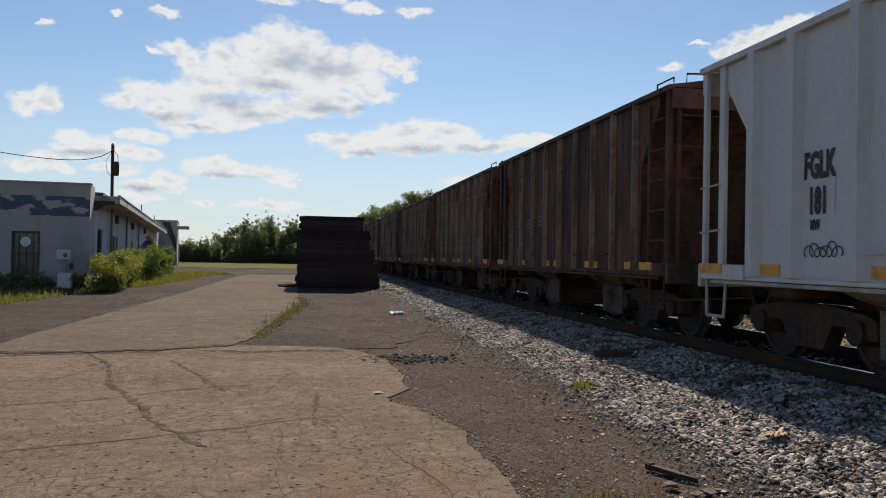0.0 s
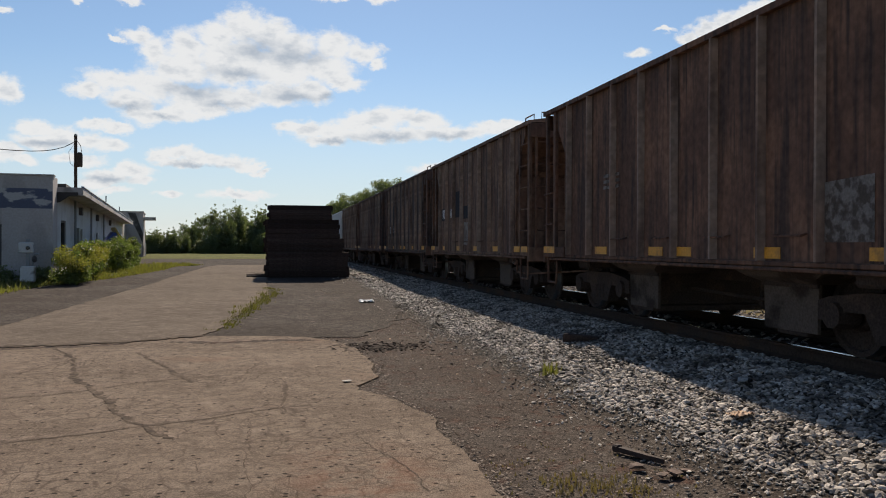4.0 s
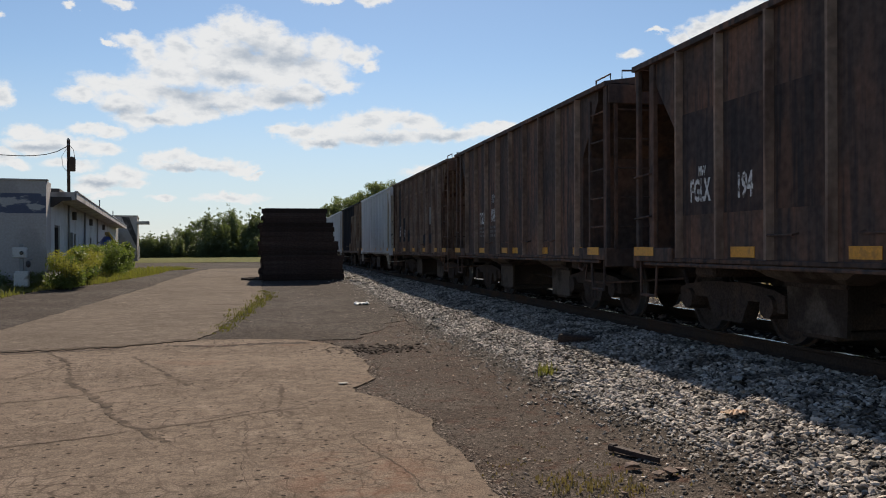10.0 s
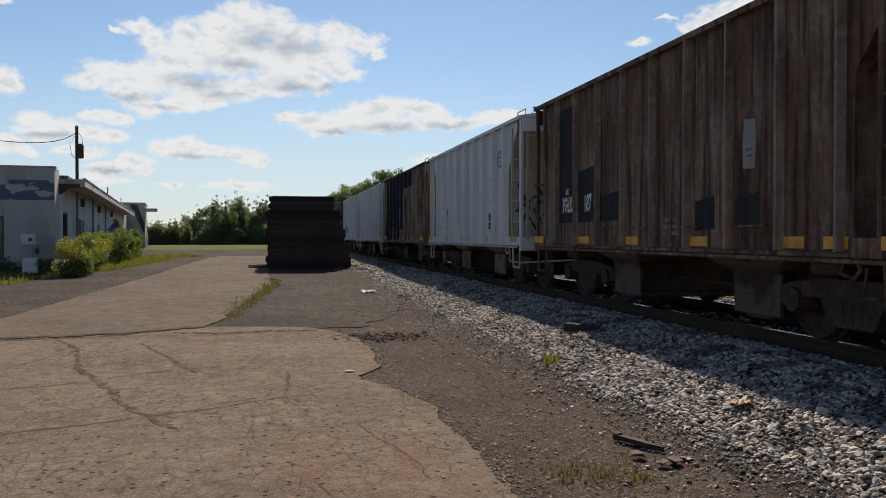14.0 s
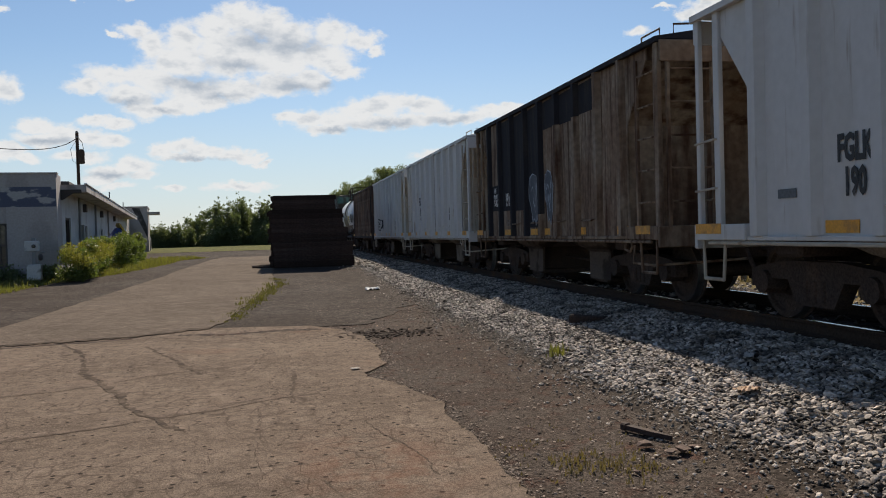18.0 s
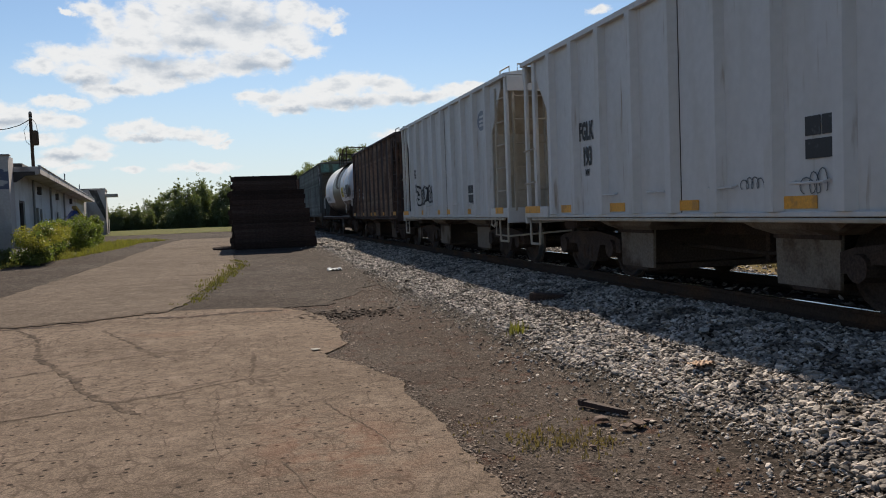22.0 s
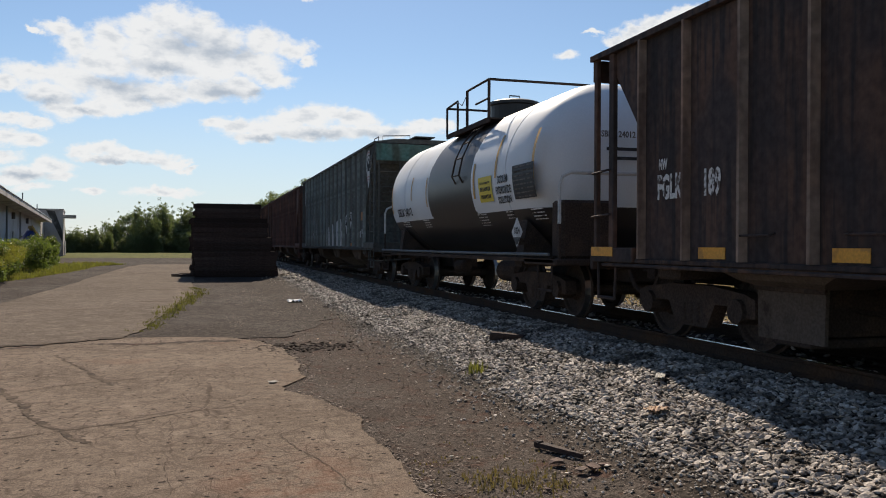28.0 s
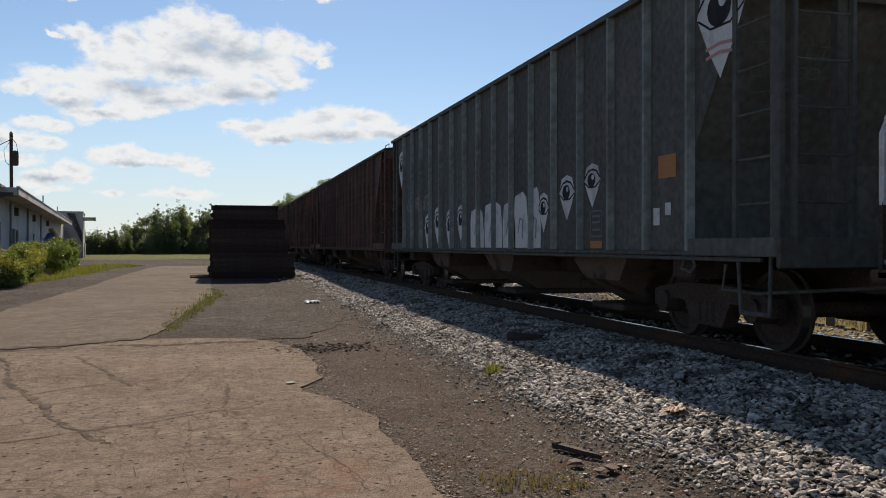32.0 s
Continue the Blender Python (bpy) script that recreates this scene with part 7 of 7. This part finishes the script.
# utility cabinet before the front wall
p = local_b(-0.62, -1.0, 0.3)
ut = thing("utility_pedestal", "pale metal utility pedestal with boxes, beside the grey wall", "utility box", m=pose(*p, 0, 0, 4))
part("post", bx(-0.06, 0.06, -0.05, 0.05, -0.1, 1.5, 0.01), GREYPIPE, ut)
part("lower_box", bx(-0.22, 0.22, -0.16, 0.16, 0.1, 0.62, 0.03), PALEBOX, ut)
part("meter_box", bx(-0.28, 0.16, -0.12, 0.12, 1.05, 1.4, 0.03), PALEBOX, ut)
part("meter_dial", lathe(bmesh.new(), [(0.06, 0), (0.065, 0.04), (0.04, 0.07)], 14, pose(0.02, -0.12, 1.22, 0, 0, -90)), PANE_TINT, ut)
part("pipe", tube(bmesh.new(), [(0.14, 0, -0.1), (0.14, 0, 0.9), (0.2, 0, 1.0), (0.32, 0, 1.02)], 0.035, 8), GREYPIPE, ut)
part("valve", lathe(bmesh.new(), [(0.08, -0.06), (0.12, 0), (0.08, 0.06)], 10, pose(0.2, -0.02, 0.85)), TRIM, ut)

# leaning blue and yellow sheet by the white wall
p = local_b(0.95, 15.6, 0.36)
tp = thing("tarp_pile", "blue tarp and yellow sheet over a pile by the white wall", "tarp", m=pose(*p, 0, 0, 20) @ Matrix.Diagonal((0.75, 0.75, 1.75, 1)))
bm = bmesh.new()
prism(bm, [(-0.9, -0.1), (0.9, -0.1), (0.75, 0.7), (0.1, 1.15), (-0.6, 0.75)], "y", -0.7, 0.7)
bmesh.ops.bevel(bm, geom=bm.edges[:], offset=0.08, segments=2, affect="EDGES")
part("tarp", bm, BLUETARP, tp)
part("yellow_sheet", prism(bmesh.new(), [(0.1, 1.19), (0.8, 0.72), (0.95, 0.1), (1.0, 0.1), (0.86, 0.76), (0.14, 1.25)], "y", -0.72, 0.72), YELLOWSHEET, tp)

# utility pole with a transformer and its wire
pole = thing("utility_pole", "dark wooden utility pole with a grey transformer", "utility pole", m=pose(-20.7, 97, 0.5))
bm = bmesh.new()
tube(bm, [(0, 0, -0.3), (0.02, 0, 6), (0, 0, 13.1)], 0.17, 10)
part("shaft", bm, TIEWOOD, pole)
part("transformer", lathe(bmesh.new(), [(0.25, 0), (0.34, 0.08), (0.34, 1.35), (0.26, 1.5), (0.1, 1.6)], 16, pose(0.42, -0.2, 9.6, 0, -90, 0)), IRON, pole)
part("bracket", bx(-0.1, 0.5, -0.12, -0.04, 10.2, 10.35), IRON, pole)
for z in (12.9, 12.4):
    part("insulator", lathe(bmesh.new(), [(0.1, 0), (0.16, 0.1), (0.08, 0.3)], 10, pose(0, -0.05, z, 0, -90, 0)), GREYPIPE, pole)
part("drop_wire", tube(bmesh.new(), [(0.05, -0.1, 12.6), (0.55, -0.2, 11.9), (0.75, -0.2, 10.6), (0.5, -0.2, 11.2)], 0.03, 6), IRON, pole)
part("drop_wire", tube(bmesh.new(), [(-0.05, -0.1, 12.2), (-0.65, -0.2, 11.2), (-0.5, -0.2, 10.0), (0.1, -0.2, 9.4)], 0.025, 6), IRON, pole)
bm = bmesh.new()
pts = []
for i in range(25):
    u = i / 24
    pts.append((-u * 26, -u * 3, 12.4 - 1.5 * (1 - math.exp(-u * 14)) + u * u * 4))
tube(bm, pts, 0.045, 5)
part("overhead_wire", bm, IRON, pole)

# weeds along the wall and the verge
rw = random.Random(9)


def bush(x, y, z, r, h, material, n, seed, label, nm="bush", leaf=0.05):
    t = thing(nm, label, "bush", "weeds by the white wall", pose(x, y, z))
    rr = random.Random(seed)
    cs = [(rr.uniform(-0.6, 0.6) * r, rr.uniform(-0.6, 0.6) * r, h * rr.uniform(0.15, 0.85), r * rr.uniform(0.25, 0.45)) for _ in range(10)]
    V, F = leaf_mass(cs, n, leaf, seed)
    me = bpy.data.meshes.new("foliage")
    me.from_pydata(V, [], F)
    part_mesh("foliage", me, material, t)
    bm = bmesh.new()
    for _ in range(12):
        a, b = rr.uniform(-0.4, 0.4) * r, rr.uniform(-0.4, 0.4) * r
        tube(bm, [(a * 0.5, b * 0.5, -0.1), (a, b, h * rr.uniform(0.5, 0.95))], 0.012, 4)
    part("stems", bm, material, t)["kind"] = "stuff"
    return t


for i in range(16):
    y = -0.8 + i * 1.5
    x = 0.68 + (0.0 if i < 6 else 0.9 if i < 13 else 0.3) + rw.uniform(-0.25, 0.3)
    g_ = i in (0, 1, 2, 3, 4)
    p = local_b(x, y, 0)
    bush(p[0], p[1], land(p[0], p[1]), rw.uniform(0.65, 0.9), rw.uniform(1.2, 1.55) if i < 5 else rw.uniform(1.4, 1.8), LEAF2, 2600, 100 + i, "tangled green weeds growing by the white wall")
    if g_:
        bush(p[0] + 0.1, p[1] - 0.3, land(p[0], p[1]) + 0.5, 0.72, 0.8, GOLD, 1900, 200 + i, "yellow flowering goldenrod among weeds", "goldenrod", 0.035)
for x in (-3.6, -2.6, -1.6, -0.4):
    p = local_b(x, -0.5, 0)
    bush(p[0], p[1], land(p[0], p[1]), 0.7, 0.55, LEAF, 700, int(300 + x * 10), "low dark weeds before the grey wall", leaf=0.06)
cl = []
for _ in range(2600):
    y = rw.uniform(20, 52)
    x = verge(y) - abs(rw.gauss(0, 1.5)) + 0.12
    cl.append((x, y, land(x, y) + 0.02, 0.16, 0.1 + (0.12 if rw.random() < 0.15 else 0), 12))
blades("grass", cl, GRASS, "rough uncut grass along the verge", 21)
cl = []
for _ in range(210):
    y = rw.uniform(16.0, 27.5)
    x = lane_right(y) + rw.gauss(0.06, 0.13)
    cl.append((x, y, land(x, y), 0.07, rw.uniform(0.02, 0.1) * (1.3 if 19 < y < 25 else 0.7), 8))
blades("grass", cl, SEAMGRASS, "low tufts of yellowing grass in the seam beside the lane", 22)
cl = [(3.32 + rw.gauss(0, 0.07), 9.62 + rw.gauss(0, 0.09), land(3.32, 9.62), 0.04, rw.uniform(0.06, 0.19), 5) for _ in range(13)]
blades("weed", cl, GRASS, "small green weed in the ballast", 23, "weed")
cl = [(rw.uniform(1.85, 2.5), 5.32 + rw.gauss(0, 0.14), 0.0, 0.04, rw.uniform(0.02, 0.055), 6) for _ in range(60)] + [(2.2 + rw.gauss(0, 0.55), 5.4 + rw.gauss(0, 0.5), 0.0, 0.05, 0.025, 4) for _ in range(60)]
blades("grass", cl, DRYGRASS, "thin dry grass in the dirt", 24)
cl = []
for _ in range(1500):
    x, y = rw.uniform(11.8, 18), rw.uniform(3, 34)
    cl.append((x, y, land(x, y), 0.12, rw.uniform(0.06, 0.2), 9))
blades("dry_grass", cl, DRYGRASS, "tall dry grass beyond the track", 25)
build_ballast()

# ---- stack of old ties ----
stack = thing("tie_stack", "tall stack of black creosoted railway ties beside the lane", "tie stack", m=pose(0, 0, 0))
tie2 = shared(("stack_tie", 0), lambda: bx(-0.5, 0.5, -0.115, 0.115, -0.093, 0.093, 0.006))
rs_ = random.Random(6)
z = 0.24
while z < 3.15:
    x0, x1 = (-0.04, 3.1) if z < 1.2 else (-0.08, 2.88) if z < 1.8 else (-0.1, 2.72) if z < 2.6 else (0.05, 2.44)
    for r in range(16):
        y = 33.75 + r * 0.24
        a, b = x0 + rs_.uniform(-0.07, 0.05), x1 + rs_.uniform(-0.05, 0.06)
        if r > 0 and rs_.random() < 0.12:
            a -= rs_.uniform(0.05, 0.16)
        if z < 0.3 and r in (2, 6, 9, 13):
            a -= rs_.uniform(0.6, 1.0)
        t = part_mesh("tie", tie2, TIEWOOD, stack)
        t.matrix_local = pose((a + b) / 2, y + (rs_.uniform(-0.05, 0.05) if r else 0.0), z + 0.09, rs_.uniform(-1, 1), rs_.uniform(-0.4, 0.4), rs_.uniform(-0.7, 0.7)) @ Matrix.Diagonal((b - a, 1, 1, 1))
    z += 0.187

# ---- fence beyond the track ----
fence = thing("wooden_fence", "dark weathered post-and-rail fence in dry grass", "fence", m=pose(12.2, 0, 0.0))
post_me = shared(("post", 0), lambda: bx(-0.06, 0.06, -0.07, 0.07, -0.2, 0.98, 0.012))
OLDWOOD = mat("weathered_dark_wood", (0.07, 0.055, 0.045), 0.9, spots=(0.12, 0.1, 0.08), spot_scale=2, stretch=(4, 1, 0.5), obj=0.3, grain=0.35, bump=0.6, bump_scale=25)
ys_ = [13.2 + 1.15 * i for i in range(15)]
for y in ys_:
    o = part_mesh("post", post_me, OLDWOOD, fence)
    o.matrix_local = pose(rs_.uniform(-0.04, 0.04), y, rs_.uniform(-0.06, 0.03), rs_.uniform(-2, 2), rs_.uniform(-2, 2), 0)
for a, b in zip(ys_, ys_[1:]):
    for z in (0.45, 0.78):
        if rs_.random() < 0.06:
            continue
        part("rail", bx(-0.1, -0.06, a - 0.06, b + 0.06, z - 0.05 + rs_.uniform(-0.02, 0.02), z + 0.05, 0.008), OLDWOOD, fence)

# ---- litter ----
PAPER = mat("white_paper", (0.75, 0.74, 0.72), 0.8, grain=0.08, bump=0.3, bump_scale=12)
CARD2 = mat("dirty_paper", (0.36, 0.33, 0.29), 0.85, grain=0.2, bump=0.2)
CARD = mat("tan_cardboard", (0.5, 0.34, 0.22), 0.85, spots=(0.4, 0.26, 0.17), spot_scale=8, grain=0.15, bump=0.2)
RUSTBAR = mat("rusty_steel", (0.035, 0.019, 0.014), 0.9, spots=(0.055, 0.028, 0.018), spot_scale=6, grain=0.3, bump=0.5)


def crumple(name, label, cat, x, y, w, d, h, material, seed, n=9, lift=0.01):
    """A crumpled sheet on the ground."""
    rr = random.Random(seed)
    vs, fs = [], []
    for layer in (0, 0.006):
        for j in range(n):
            for i in range(n):
                u, v = i / (n - 1) - 0.5, j / (n - 1) - 0.5
                k = 1 - 0.3 * abs(noise.noise((u * 5, v * 5, seed)))
                vs.append((u * w * k, v * d * k, layer + h * abs(noise.noise((u * 4 + seed, v * 4, 3)))))
    for j in range(n - 1):
        for i in range(n - 1):
            a = j * n + i
            fs.append((a, a + n, a + n + 1, a + 1))
            b = a + n * n
            fs.append((b, b + 1, b + n + 1, b + n))
    me = bpy.data.meshes.new(name)
    me.from_pydata(vs, [], fs)
    me.materials.append(material)
    ob = tagged(new(name, me), label, cat)
    ob.matrix_world = pose(x, y, land(x, y) + lift, 0, 0, rr.uniform(0, 90))
    return ob


crumple("paper", "crumpled white paper lying on grey grit", "paper", 2.5, 21.9, 0.6, 0.4, 0.1, PAPER, 2, lift=0.02)
crumple("paper", "small white scrap on the concrete", "paper", 0.91, 9.93, 0.11, 0.1, 0.015, CARD2, 3, lift=0.022)
crumple("paper", "white scrap in the ballast by the track", "paper", 4.5, 7.35, 0.3, 0.1, 0.03, CARD2, 5, lift=0.05)
crumple("cardboard", "torn tan cardboard on the ballast", "cardboard", 3.86, 6.35, 0.22, 0.15, 0.04, CARD, 4, lift=0.05)
for i in range(9):
    x, y = rw.uniform(1.7, 3.2), 4.6 + rw.random() ** 1.5 * 10
    crumple("scrap", "small pale scrap of litter on the dirt", "litter", x, y, rw.uniform(0.03, 0.06), rw.uniform(0.02, 0.05), 0.01, CARD2 if i % 2 else CARD, 20 + i, 4)
bar = thing("steel_bar", "dark rusty broken bar lying on the dirt", "scrap metal", m=pose(2.79, 5.99, 0.0, 0, 0, -69))
part("bar", prism(bmesh.new(), [(-0.25, -0.03), (-0.25, 0.03), (-0.05, 0.032), (0.12, 0.02), (0.25, 0.004), (0.25, -0.006), (0.1, -0.024)], "z", 0.012, 0.05), RUSTBAR, bar)
part("broken_end", bx(-0.27, -0.2, -0.034, 0.034, 0.004, 0.062, 0.012), RUSTBAR, bar)
REDSTONE = mat("reddish_stone", (0.15, 0.095, 0.073), 0.9, spots=(0.09, 0.062, 0.05), spot_scale=9, grain=0.3, bump=0.7, bump_scale=40)
for i, (x, y, r) in enumerate(((2.64, 5.69, 0.058), (2.71, 5.45, 0.05), (2.82, 5.47, 0.06), (2.93, 5.52, 0.055), (3.22, 5.71, 0.05), (2.3, 5.1, 0.03))):
    v, f = ROCKS[i]
    me = bpy.data.meshes.new("rock")
    me.from_pydata((v * r).tolist(), [], f.tolist())
    me.materials.append(REDSTONE)
    tagged(new("rock", me), "reddish-brown broken rock on the dirt", "rock", "rocks beside the bar").matrix_world = pose(x, y, r * 0.5, 0, 0, i * 50)
old = thing("old_tie", "dark broken tie end half buried in ballast", "railway tie", m=pose(4.4, 11.35, land(4.4, 11.35), 2, 3, -38))
part("timber", bx(-0.26, 0.26, -0.08, 0.08, -0.05, 0.09, 0.015), TIEWOOD, old)
pts = [(1.55 + rw.gauss(0, 0.45), 13.4 + rw.gauss(0, 0.3)) for _ in range(420)]
scatter("rubble", pts, [rw.uniform(0.01, 0.05) for _ in pts], mat("asphalt_rubble", (0.06, 0.046, 0.038), 0.95, spec=0.05, island=0.5, grain=0.3, bump=0.4), "dark broken asphalt rubble in a pothole", 31, 0.1, category="rubble", flat=0.6)


# ---- what moves ----
GONE = ((0, 0.0), (2, 8.43), (4, 16.85), (6, 25.37), (8, 33.97), (10, 42.49), (12, 50.99), (14, 59.44), (16, 67.86), (18, 76.32), (20, 84.86), (22, 93.41), (24, 101.94), (26, 110.49), (28, 118.93), (30, 127.48), (32, 136.05))


def gone(t):
    """Metres that the train has come by t seconds."""
    return lerp(t, [g[0] for g in GONE], [g[1] for g in GONE])


def motions():
    for car, centre in CARS:
        walk(car, [(t, pose(TRACK, centre - d, RAIL)) for t, d in GONE])
    steps = [i * 4 / 30 for i in range(241)]
    turned = [(t, math.degrees(gone(t) / WHEEL_R)) for t in steps]
    for ob, y in WHEELSETS:
        walk(ob, [(t, pose(0, y, WHEEL_R, a)) for t, a in turned])


motions()
